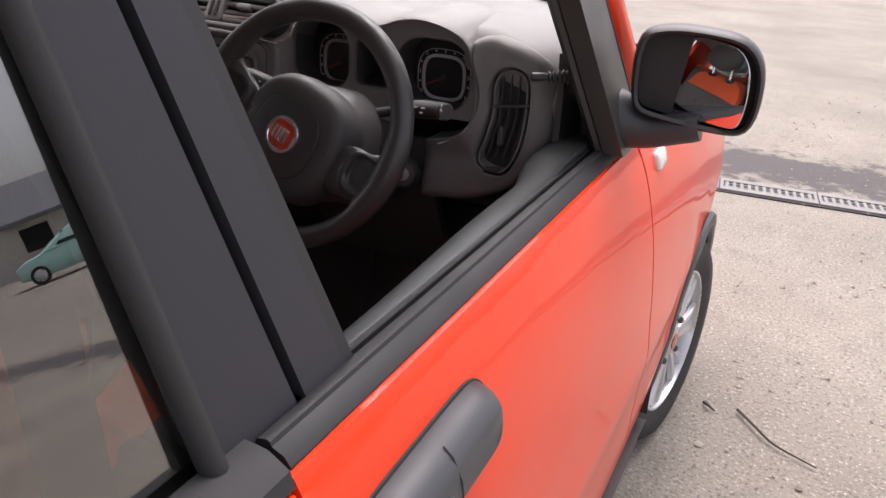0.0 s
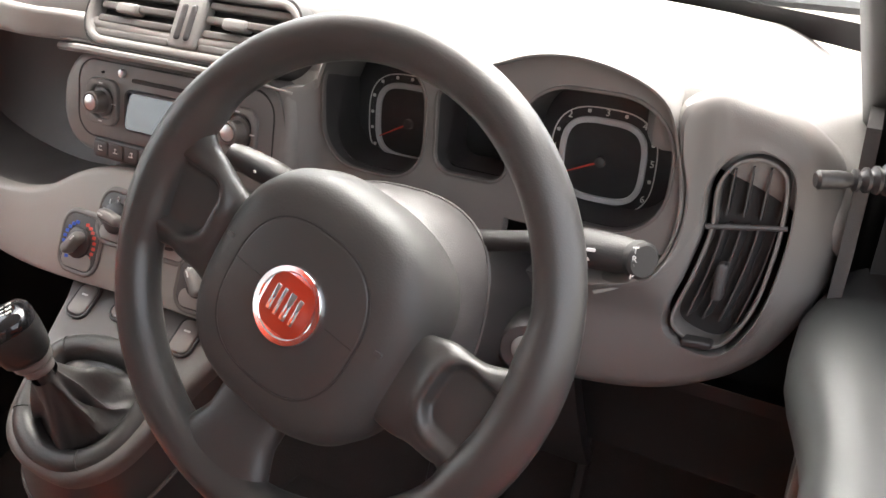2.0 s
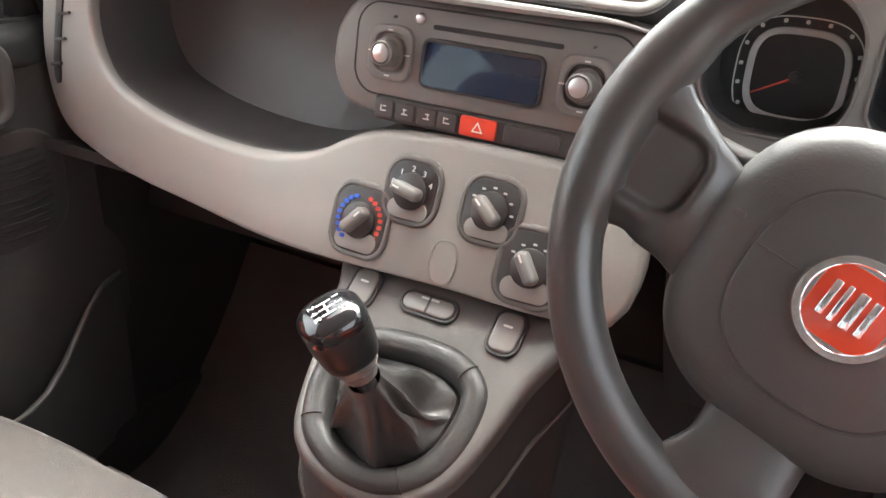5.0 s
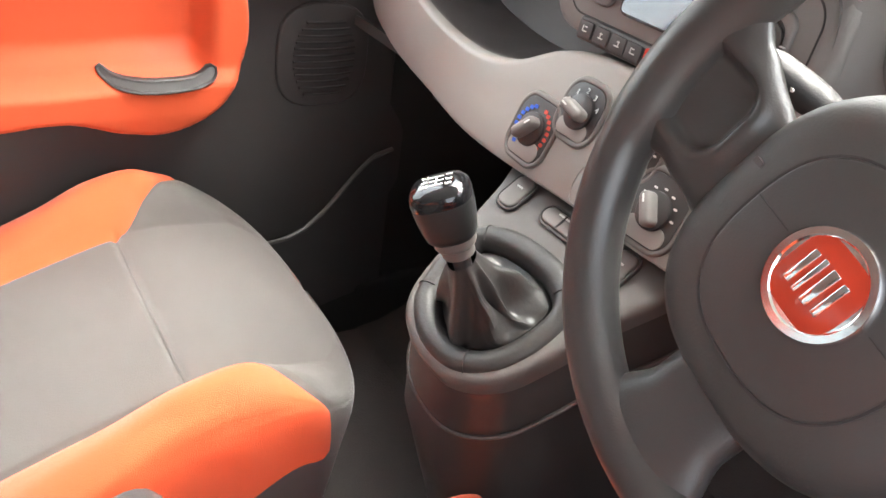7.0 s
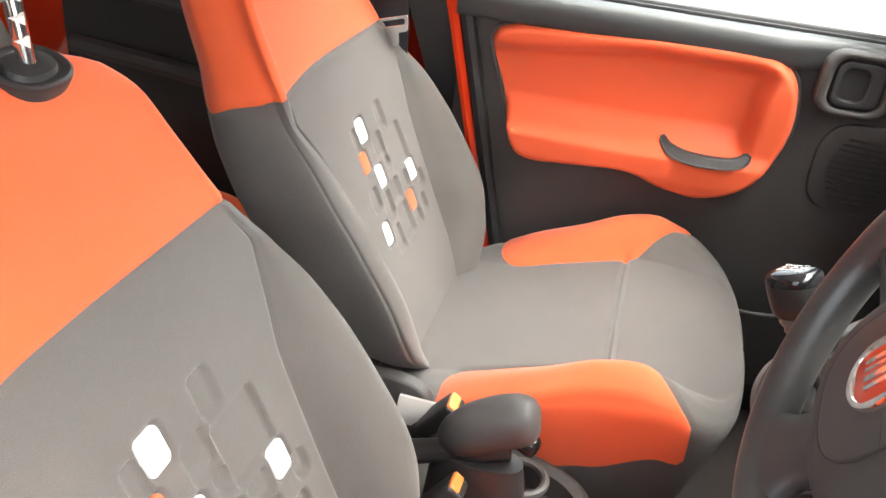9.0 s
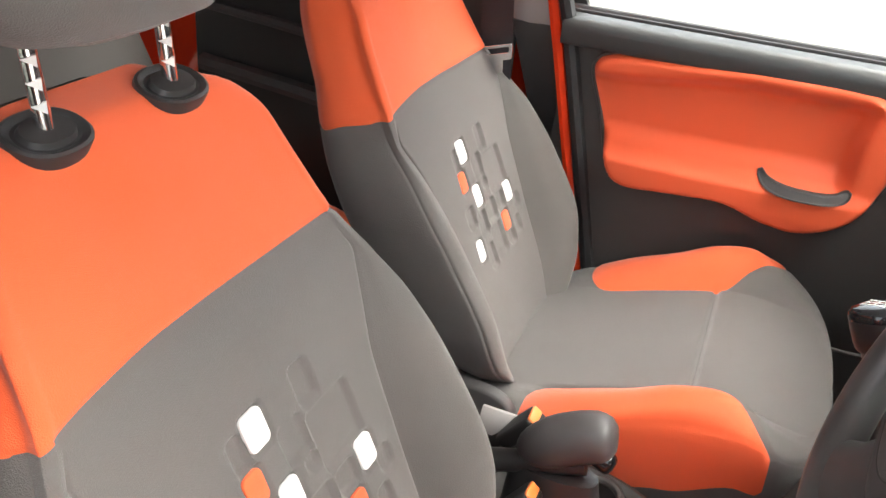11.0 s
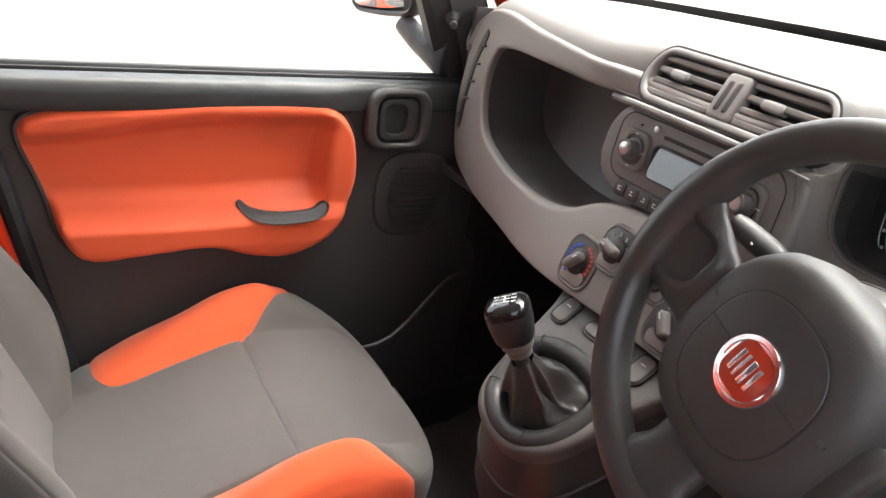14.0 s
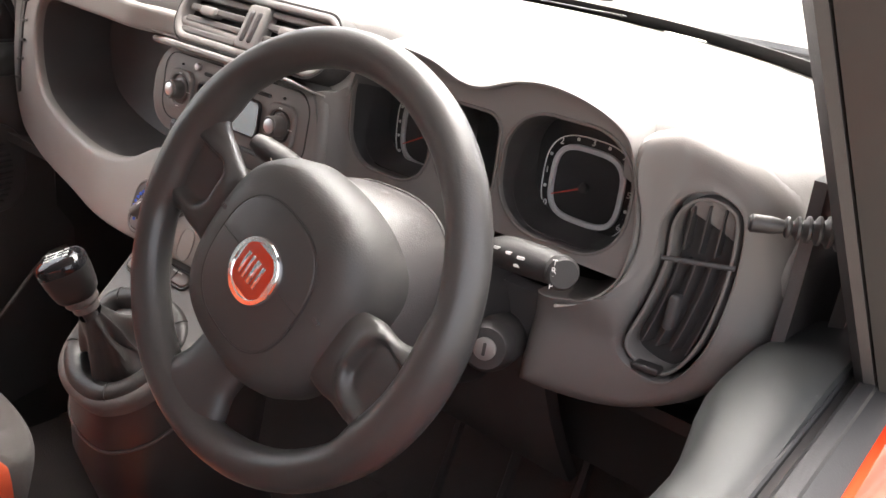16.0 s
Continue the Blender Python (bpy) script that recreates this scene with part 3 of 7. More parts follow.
ws = part("windscreen", sheet(screen, lin(-1, 1, 20), lin(0, 1, 12), (0, 0, -0.005)), M_GLASS, car, "clear curved windscreen")
ws.visible_shadow = False
edge = [Vector(screen(u, 0.0)) + Vector((0, -0.004, 0.012)) for u in lin(-1, 1, 30)]
part("windscreen_seal", tube(edge, 0.011, 8), M_RUBBER, car)
part("screen_border", sheet(lambda u, v: tuple(Vector(screen(u, v)) + Vector((0, -0.008, -0.004))), lin(-1, 1, 24), lin(0.0, 0.075, 3), (0, 0.001, 0)), M_VOID, car, "black printed border of the windscreen")
for x0, a in ((-0.35, 12), (0.18, 9)):
    blade = [(x0 + 0.42 * t, base_y(x0 + 0.42 * t) + 0.03 - 0.08 * t * (1 - t), 1.165 + 0.03 * t) for t in lin(0, 1, 12)]
    part("wiper", tube(blade, 0.008, 6), M_BLACK, car, "black wiper blade")

# roof and headliner
roof_z = lambda u, v: 1.535 - 0.05 * u ** 4 - 0.03 * (1 - smooth(0.0, 0.25, v)) - 0.05 * smooth(0.7, 1, v)  # noqa: E731
part("roof", sheet(lambda u, v: (0.615 * u, 0.20 - 0.45 * (0.6 * u) ** 2 * (1 - v) - 2.10 * v, roof_z(u, v)), lin(-1, 1, 18), lin(0, 1, 20), (0, 0, -0.012)), M_PAINT, car)
part("headliner", sheet(lambda u, v: (0.60 * u, 0.17 - 0.45 * (0.6 * u) ** 2 * (1 - v) - 2.04 * v, roof_z(u, v) - 0.03), lin(-1, 1, 18), lin(0, 1, 20), (0, 0, -0.01)), M_LINER, car, "pale grey headliner")
# tail: panel, glass
part("tailgate", sheet(lambda u, v: (u * (0.68 - 0.08 * v), -1.93 + 0.03 * v, 0.3 + 0.75 * v), lin(-1, 1, 10), lin(0, 1, 8), (0, 0.03, 0)), M_PAINT, car)
tg = part("tailgate_glass", sheet(lambda u, v: (u * 0.56, -1.90 + 0.06 * v, 1.06 + 0.38 * v), lin(-1, 1, 8), lin(0, 1, 6), (0, 0.004, 0)), M_TINT, car)
tg.visible_shadow = False
for s in (1, -1):
    part("kick_panel", sheet(lambda u, v: (s * (0.645 - 0.02 * u), 0.33 + 0.40 * u, 0.27 + 0.80 * v), lin(0, 1, 5), lin(0, 1, 6), (0.012 * s, 0, 0)), M_BLACK, car, "black footwell side panel")
    part("sill_trim", box(*sorted((s * 0.625, s * 0.70)), -1.3, 0.5, 0.25, 0.375, 0.01), M_BLACK, car, "black inner sill trim")
    part("rear_pillar", loft([[(s * (pillar_x(z) + 0.0 - dx), -1.36 - 0.15 * (z - 1) + dy, z) for dx, dy in ((0, 0.03), (0.0, -0.55), (0.06, -0.55), (0.06, 0.0))] for z in lin(0.97, 1.48, 5)]), M_PAINT, car)
part("front_panel", sheet(lambda u, v: (u * 0.68, 1.80 - 0.12 * u * u, 0.2 + 0.62 * v), lin(-1, 1, 12), lin(0, 1, 6), (0, -0.02, 0)), M_PAINT, car)
# floor pan and bulkhead
part("floor_pan", box(-0.70, 0.70, -1.9, 0.75, 0.24, 0.275), M_CARPET, car, "dark carpeted floor")
part("bulkhead", sheet(lambda u, v: (u * 0.69, 0.62 + 0.12 * v, 0.26 + 0.84 * v), lin(-1, 1, 6), lin(0, 1, 6), (0, 0.02, 0)), M_VOID, car)
part("toe_board", sheet(lambda u, v: (u * 0.66, 0.30 + 0.32 * v, 0.278 + 0.30 * v * v), lin(-1, 1, 14), lin(0, 1, 8), (0, 0.01, -0.01)), M_CARPET, car, "dark carpet toe board")
part("tunnel", loft([[(x, y, z) for x, z in ((-0.13, 0.27), (-0.11, 0.36), (-0.06, 0.40), (0.06, 0.40), (0.11, 0.36), (0.13, 0.27))] for y in (-1.3, -0.4, 0.1, 0.55)]), M_CARPET, car)


def road_wheel(x, y):
    s = 1 if x > 0 else -1
    steer = -9 if y > 0 else 0
    m = Matrix.Translation((x, y, HUB_Z)) @ pose(0, 0, 0, 0, 0, steer) @ pose(0, 0, 0, 0, 90 * s, 0)
    tyre = part("wheel", turned([(0.19, -0.09), (0.26, -0.09), (0.281, -0.075), (0.286, -0.05), (0.287, 0.03), (0.28, 0.052), (0.262, 0.066), (0.23, 0.066), (0.197, 0.058), (0.19, 0.03)], m, 56, cap0=False, cap1=False), M_TYRE, car, "black rubber tyre on a silver wheel")
    part("rim", turned([(0.205, 0.048), (0.2, 0.058), (0.192, 0.058), (0.186, 0.04), (0.18, -0.06), (0.1, -0.062)], m, 48, cap0=False), M_ALLOY, tyre)
    for k in range(14):
        a = 2 * math.pi * k / 14 + (0.07 if k % 2 else -0.07)
        d = m @ pose(0, 0, 0, 0, 0, math.degrees(a))
        rings = [[d @ Vector((r, w * sg, h + e)) for sg, e in ((-1, -0.012), (-0.7, 0.0), (0.7, 0.0), (1, -0.012))] for r, w, h in ((0.03, 0.011, 0.046), (0.07, 0.011, 0.05), (0.13, 0.0115, 0.052), (0.187, 0.015, 0.05))]
        part("spoke", loft(rings), M_ALLOY, tyre)
    part("hub_cap", turned([(0.045, 0.02), (0.045, 0.05), (0.036, 0.056), (0.018, 0.058)], m, 24), M_ALLOY, tyre)
    part("hub_badge", turned([(0.024, 0.05), (0.024, 0.0595), (0.018, 0.0605)], m, 24), M_ENAMEL, tyre)
    for k in range(4):
        a = math.pi / 4 + k * math.pi / 2
        part("wheel_bolt", turned([(0.009, 0.03), (0.009, 0.05), (0.006, 0.053)], m @ Matrix.Translation((0.062 * math.cos(a), 0.062 * math.sin(a), 0.006)), 8), M_DARK, tyre)


for wx, wy in ((0.715, HUB_Y), (-0.715, HUB_Y), (0.70, -1.2), (-0.70, -1.2)):
    road_wheel(wx, wy)
# side repeater lamp on the wing
for s in (1, -1):
    rm = Matrix.Translation((s * (side_x(0.505, 0.945) - 0.002), 0.505, 0.945)) @ pose(0, 0, 0, 0, 72 * s, 0) @ pose(0, 0, 0, 0, 0, 90)
    part("repeater_lamp", slab(rrect(0.062, 0.034, 0.012, 5), 0.0, 0.011, 0.006, rm, dome=0.002), M_LENS, car, "clear side repeater lamp")

# ---- front doors ----


INSET = {}


def front_door(s, name, label):
    d = thing(name, (s * 0.72, -0.1, 0.3), label, "car door")
    P = lambda x, y, z: (s * x, y, z)  # noqa: E731
    part("outer_panel", sheet(lambda u, v: P(side_x(u, 0.25 + 0.742 * v), u, 0.25 + 0.742 * v), lin(-0.572, 0.398, 26), lin(0, 1, 30), (-0.018 * s, 0, 0)), M_PAINT, d, "glossy orange paint")
    # belt strip outside the glass slot
    strip = [[P(x, y, z) for x, z in ((0.6865, 0.985), (0.687, 1.004), (0.690, 1.008), (0.697, 1.0095), (0.700, 1.0085), (0.7015, 1.005), (0.711, 1.001), (0.7165, 0.994), (0.7165, 0.982))] for y in lin(-0.566, 0.33, 8)]
    part("belt_strip", loft(strip), M_RUBBER, d, "black rubber belt strip")
    slot = [[P(x, y, z) for x, z in ((0.680, 0.975), (0.680, 0.998), (0.6868, 0.998), (0.6868, 0.975))] for y in (-0.55, 0.3)]
    part("glass_slot", loft(slot), M_VOID, d)
    # rear frame of the window, film covered
    zs = lin(1.006, 1.47, 14)
    film_x = (lambda z: 0.69 - 0.27 * (z - 1.0)) if s > 0 else pillar_x
    shut = lambda z: -0.520 - 0.235 * (z - 1.033) if s > 0 else -0.566 - 0.245 * (z - 1.033)  # noqa: E731
    inner = lambda z: -0.453 - 0.290 * (z - 1.045) if s > 0 else -0.499 - 0.318 * (z - 1.045)  # noqa: E731
    part("window_frame_rear", sheet(lambda u, v: P(film_x(v) + 0.002, (shut(v) + 0.005) * (1 - u) + (inner(v) - 0.014) * u, v), lin(0, 1, 6), zs, (-0.03 * s, 0, 0)), M_APPLIQUE, d, "matt black film")
    part("window_channel_rear", loft([[P(film_x(z) - dx, inner(z) + dy, z) for dx, dy in ((-0.001, -0.0135), (-0.001, 0.0), (0.012, 0.004), (0.030, 0.004), (0.034, -0.013))] for z in zs]), M_RUBBER, d, "black rubber glass channel")
    # top frame
    top = curve_pts([P(0.617, -0.635, 1.468), P(0.612, -0.35, 1.474), P(0.612, 0.05, 1.468)], 10)
    part("window_frame_top", tube(top, 0.018, 8), M_APPLIQUE, d)
    # front bar and the triangular mirror plate
    edge_out = 0.033 if s > 0 else 0.004
    bar_y = lambda z: 0.262 - 0.53 * (z - 1.0)  # noqa: E731
    part("window_frame_front", loft([[P(pillar_x(z) - dx, bar_y(z) + dy, z) for dx, dy in ((edge_out, 0.0), (edge_out, 0.045), (0.05, 0.045), (0.05, 0.008), (0.04, -0.004))] for z in lin(1.0, 1.465, 8)]), M_BLACK, d, "black front window channel")
    slope_y = lambda z: 0.392 - 0.58 * (z - 1.0)  # noqa: E731
    part("mirror_plate", sheet(lambda u, v: P(pillar_x(v) - 0.001, (bar_y(v) + (0.002 if s > 0 else 0.04)) * (1 - u) + slope_y(v) * u, v), lin(0, 1, 5), lin(1.004, 1.46, 8), (-0.03 * s, 0, 0)), M_PLATE, d, "satin black triangular mirror plate")
    part("mirror_plate_inner", sheet(lambda u, v: P(pillar_x(v) - 0.042, (bar_y(v) + 0.045) * (1 - u) + (slope_y(v) - 0.01) * u, v), lin(0, 1, 5), lin(1.004, 1.45, 8), (-0.012 * s, 0, 0)), M_DARK, d)
    slant = [P(pillar_x(z) - 0.012, slope_y(z) + 0.004, z) for z in lin(1.0, 1.46, 12)]
    part("door_seal_front", tube(slant, 0.012, 8, up=(1, 0, 0)), M_RUBBER, d)

    # inner card
    def card(u, v):
        """u along y, v from the bottom (0) to the top pad (1)."""
        z = 0.36 + 0.61 * v
        x = 0.655 - 0.012 * math.sin(math.pi * min(1, v * 1.2)) + 0.012 * (1 - smooth(0, 0.2, v))
        return P(x, u, z)

    part("door_card", sheet(card, lin(-0.50, 0.36, 28), lin(0, 1, 24), (0.018 * s, 0, 0)), M_DOORCARD, d, "dark grained plastic door card")
    if s > 0:
        wide = lambda y: 0.032 + 0.018 * smooth(-0.45, 0.0, y) + 0.024 * smooth(0.06, 0.2, y) - 0.02 * smooth(0.26, 0.345, y)  # noqa: E731
        prof = smooth_loop([(0, 0.955), (0, 0.998), (0.004, 1.0035), (0.015, 1.0035), (0.028, 1.001), (0.040, 0.996), (0.047, 0.987), (0.050, 0.975), (0.048, 0.960), (0.04, 0.953), (0.02, 0.950)], 72)
    else:
        wide = lambda y: 0.062 - 0.018 * smooth(0.03, 0.10, y) - 0.02 * smooth(0.2, 0.34, y)  # noqa: E731
        prof = smooth_loop([(0, 0.955), (0, 0.992), (0.004, 0.999), (0.013, 1.001), (0.026, 1.000), (0.036, 0.996), (0.0425, 0.986), (0.044, 0.972), (0.043, 0.957), (0.038, 0.950), (0.02, 0.949)], 72)
    hump = lambda y: 0.010 * smooth(0.06, 0.22, y) if s > 0 else 0.0  # noqa: E731
    pad = [[P(0.678 - wide(y) * q.x / 0.05, y, q.y + hump(y) * smooth(0.96, 1.0, q.y)) for q in prof] for y in lin(-0.505, 0.345, 32)]
    part("top_pad", loft(pad), M_PADTOP, d, "smooth satin top pad")
    part("inner_sweep", loft([[P(x, y, z) for x, z in ((0.6805, 0.985), (0.6805, 1.0035), (0.679, 1.005), (0.675, 1.0045), (0.674, 1.0), (0.674, 0.985))] for y in (-0.5, 0.30)]), M_RUBBER, d)
    # upholstered insert with its armrest roll and pull cup
    ins = smooth_loop([(-0.405, 0.948), (-0.36, 0.954), (-0.25, 0.961), (-0.15, 0.968), (0.0, 0.968), (0.055, 0.945), (0.078, 0.895), (0.078, 0.82), (0.04, 0.745), (-0.03, 0.705), (-0.10, 0.708), (-0.17, 0.728), (-0.26, 0.722), (-0.345, 0.716), (-0.385, 0.745), (-0.41, 0.83), (-0.438, 0.905), (-0.433, 0.935)], 160)

    def inset(y, z):
        """Distance inside the insert's outline."""
        key = (round(y, 6), round(z, 6))
        if key not in INSET:
            q = Vector(key)
            near = min(range(len(ins)), key=lambda i: (ins[i] - q).length_squared)
            best = 9.0
            for i in (near - 1, near):
                e = ins[(i + 1) % len(ins)] - ins[i]
                t = min(1.0, max(0.0, (q - ins[i]).dot(e) / e.length_squared))
                best = min(best, (q - ins[i] - t * e).length)
            odd = False
            for e0, e1 in zip(ins, ins[1:] + ins[:1]):
                if (e0.y > q.y) != (e1.y > q.y) and q.x < (e1.x - e0.x) * (q.y - e0.y) / (e1.y - e0.y) + e0.x:
                    odd = not odd
            INSET[key] = best if odd else -best
        return INSET[key]

    def relief(y, z, h=1.0):
        """The insert: a broad hollow with a firm front wall, an armrest roll along its foot, a soft raised rim."""
        edge_in = 1 - (1 - min(1.0, max(0.0, inset(y, z)) / 0.012)) ** 2
        ridge = 0.780 + 0.006 * smooth(-0.2, -0.05, y)
        roll = 0.031 * (1 - smooth(ridge - 0.010, ridge + 0.018, z)) * (1 - 0.25 * smooth(0.745, 0.70, z))
        front = 0.016 * smooth(0.0, 0.034, y)
        hollow = -0.026 * smooth(ridge + 0.005, ridge + 0.05, z) * (1 - smooth(-0.004, 0.030, y - 0.35 * max(0.0, z - 0.89))) * (1 - smooth(0.922, 0.953, z + 0.03 * smooth(-0.15, -0.43, y)))
        return (s * (0.643 - (0.024 + roll + front - roll * front / 0.031 + hollow) * edge_in), y, z)

    zoned(lambda u, v: relief(u, v), lin(-0.445, 0.085, 92), lin(0.698, 0.974, 62), ((inset, ("insert", M_ORANGE_DOOR, "orange padded insert")),), d)
    piping = [Vector(relief(q.x, q.y)) + Vector((-0.003 * s, 0, 0)) for q in offset(ins, -0.001)]
    part("insert_edge", tube(piping, 0.0035, 6, closed=True, up=(1, 0, 0)), M_DOORCARD, d, "dark edge moulding")
    cup = smooth_loop([(-0.119, 0.804), (-0.105, 0.7945), (-0.07, 0.789), (-0.02, 0.789), (0.006, 0.793), (0.020, 0.803), (0.026, 0.799), (0.018, 0.787), (-0.015, 0.778), (-0.065, 0.776), (-0.105, 0.784), (-0.123, 0.798)], 60)
    cup_fn = lambda u, v, h: (relief(u, v, 1.0)[0] - s * h, u, v)  # noqa: E731
    part("pull_cup", band(offset(cup, -0.002), offset(cup, 0.0012), -0.004, 0.0055, 0.0015, fn=cup_fn), M_BLACK, d, "black pull cup")
    # dark slab for the shade inside the cup; the insert is not hollowed here
    part("pull_shade", slab(offset(cup, 0.0005), 0.0, 0.0030, 0.0, fn=cup_fn), M_STALK, d)
    # release handle in its round-cornered bezel
    MH = lambda y, z, x=0.642: Matrix(((0, 0, -s, s * x), (1, 0, 0, y), (0, 1, 0, z), (0, 0, 0, 1)))  # noqa: E731
    hm = MH(0.155, 0.940, 0.640)
    part("release_bezel", band(rrect(0.122, 0.108, 0.034), rrect(0.082, 0.082, 0.022), 0.0, 0.016, 0.008, hm), M_DOORCARD, d)
    part("release_recess", slab(rrect(0.086, 0.086, 0.022), -0.004, 0.003, 0.001, hm), M_VOID, d)
    part("release_handle", band(rrect(0.074, 0.074, 0.018), rrect(0.04, 0.052, 0.014, cx=-0.006), 0.002, 0.012, 0.003, hm), M_BLACK, d, "black release handle")
    # loudspeaker grille low at the front
    gm = MH(0.205, 0.795, 0.648)
    part("speaker_panel", slab(oval(0.075, 0.08, 40, 3.0), -0.002, 0.005, 0.004, gm), M_DOORCARD, d)
    for k in range(12):
        zz = -0.055 + 0.01 * k
        w = 0.10 * math.sqrt(max(0.05, 1 - (zz / 0.07) ** 2))
        part("speaker_slat", tube([gm @ Vector((x, zz - 0.004 * (1 - (x / 0.06) ** 2), 0.007)) for x in lin(-w / 2, w / 2, 7)], 0.0022, 5), M_BLACK, d)
    # pocket along the foot of the card, with a paler rim
    pk = lambda u, v: P(0.585 + 0.05 * smooth(0.1, 0.36, u) + 0.0 * v, u, 0.36 + v * (0.153 + 0.115 * smooth(0.1, 0.33, u) ** 1.6))  # noqa: E731
    part("map_pocket", sheet(pk, lin(-0.30, 0.34, 16), lin(0, 1, 6), (0.012 * s, 0, 0)), M_DARK, d)
    rim = [P(0.588 + 0.05 * smooth(0.1, 0.36, u), u, 0.515 + 0.115 * smooth(0.1, 0.33, u) ** 1.6) for u in lin(-0.30, 0.34, 20)]
    part("pocket_rim", tube(rim, 0.0036, 8), M_CONTROL, d)
    # mirror: arm, housing, glass
    arm = [P(0.694, 0.30, 1.052), P(0.722, 0.295, 1.048), P(0.76, 0.288, 1.044), P(0.83, 0.285, 1.062)]
    if s < 0:  # this side's glass is turned towards the driver
        arm = [P(0.694, 0.27, 1.045), P(0.715, 0.25, 1.050), P(0.74, 0.232, 1.058), P(0.78, 0.21, 1.085)]
    part("mirror_arm", tube(curve_pts(arm, 12), [0.048, 0.046, 0.041, 0.036, 0.031, 0.027, 0.025, 0.024, 0.023, 0.022, 0.022, 0.02], 16, flat=0.85, up=(0, 1, 0)), M_HANDLE, d, "dark grey mirror arm")
    mm = Matrix.Translation((s * 0.818, 0.27 if s > 0 else 0.178, 1.124 if s > 0 else 1.152)) @ pose(0, 0, 0, 90, 0, 0 if s > 0 else 27) @ pose(0, 0, 0, 2, 7 * s, 0)
    shape = smooth_loop([(s * a, b) for a, b in ((-0.085, 0.055), (-0.055, 0.072), (0.0, 0.074), (0.055, 0.064), (0.082, 0.03), (0.086, -0.03), (0.072, -0.062), (0.03, -0.066), (-0.04, -0.058), (-0.08, -0.045), (-0.09, 0.0))], 56)
    rings = [put(offset(shape, dd), z, mm) for dd, z in ((0.0085, 0.0), (0.004, 0.0045), (0.0, 0.0), (-0.003, -0.02), (0.002, -0.05), (0.018, -0.078), (0.04, -0.092), (0.06, -0.096))]
    housing = part("mirror_housing", loft(rings, cap0=False), M_BLACK, d, "black grained mirror housing")
    part("mirror_well", slab(offset(shape, 0.006), -0.03, -0.026, 0.0, mm), M_VOID, housing)
    part("mirror_glass", slab(offset(shape, 0.012), -0.0015, 0.0015, 0.001, mm @ Matrix.Translation((0, 0, -0.018)) @ pose(0, 0, 0, -3, -23 if s > 0 else 19, 0)), M_MIRROR, housing)
    # stalk that adjusts the mirror, ribbed rubber
    adj = Vector(P(0.655, 0.245, 1.115))
    tip = Vector(P(0.592, 0.217, 1.11))
    am = Matrix.Translation(adj) @ (tip - adj).to_track_quat("Z", "Y").to_matrix().to_4x4()
    L = (tip - adj).length
    prof = [(0.017, 0.0), (0.017, 0.003)]
    for k in range(6):
        z0 = L * (0.08 + 0.10 * k)
        r = 0.0128 - 0.0010 * k
        prof += [(r - 0.003, z0), (r, z0 + 0.0015), (r, z0 + 0.0035), (r - 0.003, z0 + 0.005)]
    prof += [(0.006, L * 0.72), (0.0065, L * 0.78), (0.0068, L * 0.97), (0.005, L)]
    part("mirror_adjuster", turned(prof, am, 18), M_BLACK, d, "ribbed black rubber adjuster stalk")
    # outside pull handle
    hx = lambda y, z, o=0.0: P(side_x(y, z) + o, y, z)  # noqa: E731
    paddle = smooth_loop([(-0.312, 0.922), (-0.322, 0.938), (-0.35, 0.945), (-0.44, 0.944), (-0.52, 0.941), (-0.543, 0.932), (-0.548, 0.916), (-0.54, 0.901), (-0.515, 0.896), (-0.44, 0.895), (-0.35, 0.897), (-0.322, 0.906)], 56)
    hull = []
    for off, h in ((0.0, -0.004), (-0.001, 0.010), (0.001, 0.018), (0.004, 0.024), (0.009, 0.0285), (0.015, 0.031)):
        hull.append([hx(q.x, q.y, h - 0.010 * smooth(-0.36, -0.31, q.x)) for q in offset(paddle, off)])
    part("pull_handle", loft(hull), M_HANDLE, d, "dark grey plastic pull handle")
    part("handle_seam", tube([hx(-0.432, 0.944, 0.020), hx(-0.434, 0.938, 0.028), hx(-0.436, 0.92, 0.0318), hx(-0.438, 0.905, 0.0305)], 0.0007, 6), M_VOID, d)
    part("handle_gap", slab(offset(paddle, -0.003), -0.002, 0.0016, 0.0, fn=lambda u, v, h: hx(u, v, h)), M_VOID, d)
    lm = Matrix.Translation(hx(-0.462, 0.912, 0.029)) @ pose(0, 0, 0, 0, 80 * s, 0)
    part("lock_barrel", turned([(0.0105, -0.004), (0.0105, 0.0025), (0.0085, 0.0035), (0.007, 0.001)], lm, 20), M_HANDLE, d)
    part("key_slot", turned([(0.0072, 0.0), (0.007, 0.0016)], lm, 18), M_VOID, d)
    return d


front_door(1, "driver_door", "orange front door with lowered window, black mirror and handle")
front_door(-1, "passenger_door", "orange front door with dark card and orange padded insert")
pw = bpy.data.objects["passenger_door"]
gl = part("window_glass", sheet(lambda u, v: (-(pillar_x(v) - 0.014), (-0.50 - 0.325 * (v - 1.045)) * (1 - u) + (0.265 - 0.53 * (v - 1.0)) * u, v), lin(0, 1, 8), lin(0.99, 1.465, 8), (0.004, 0, 0)), M_GLASS, pw, "closed clear window")
gl.visible_shadow = False


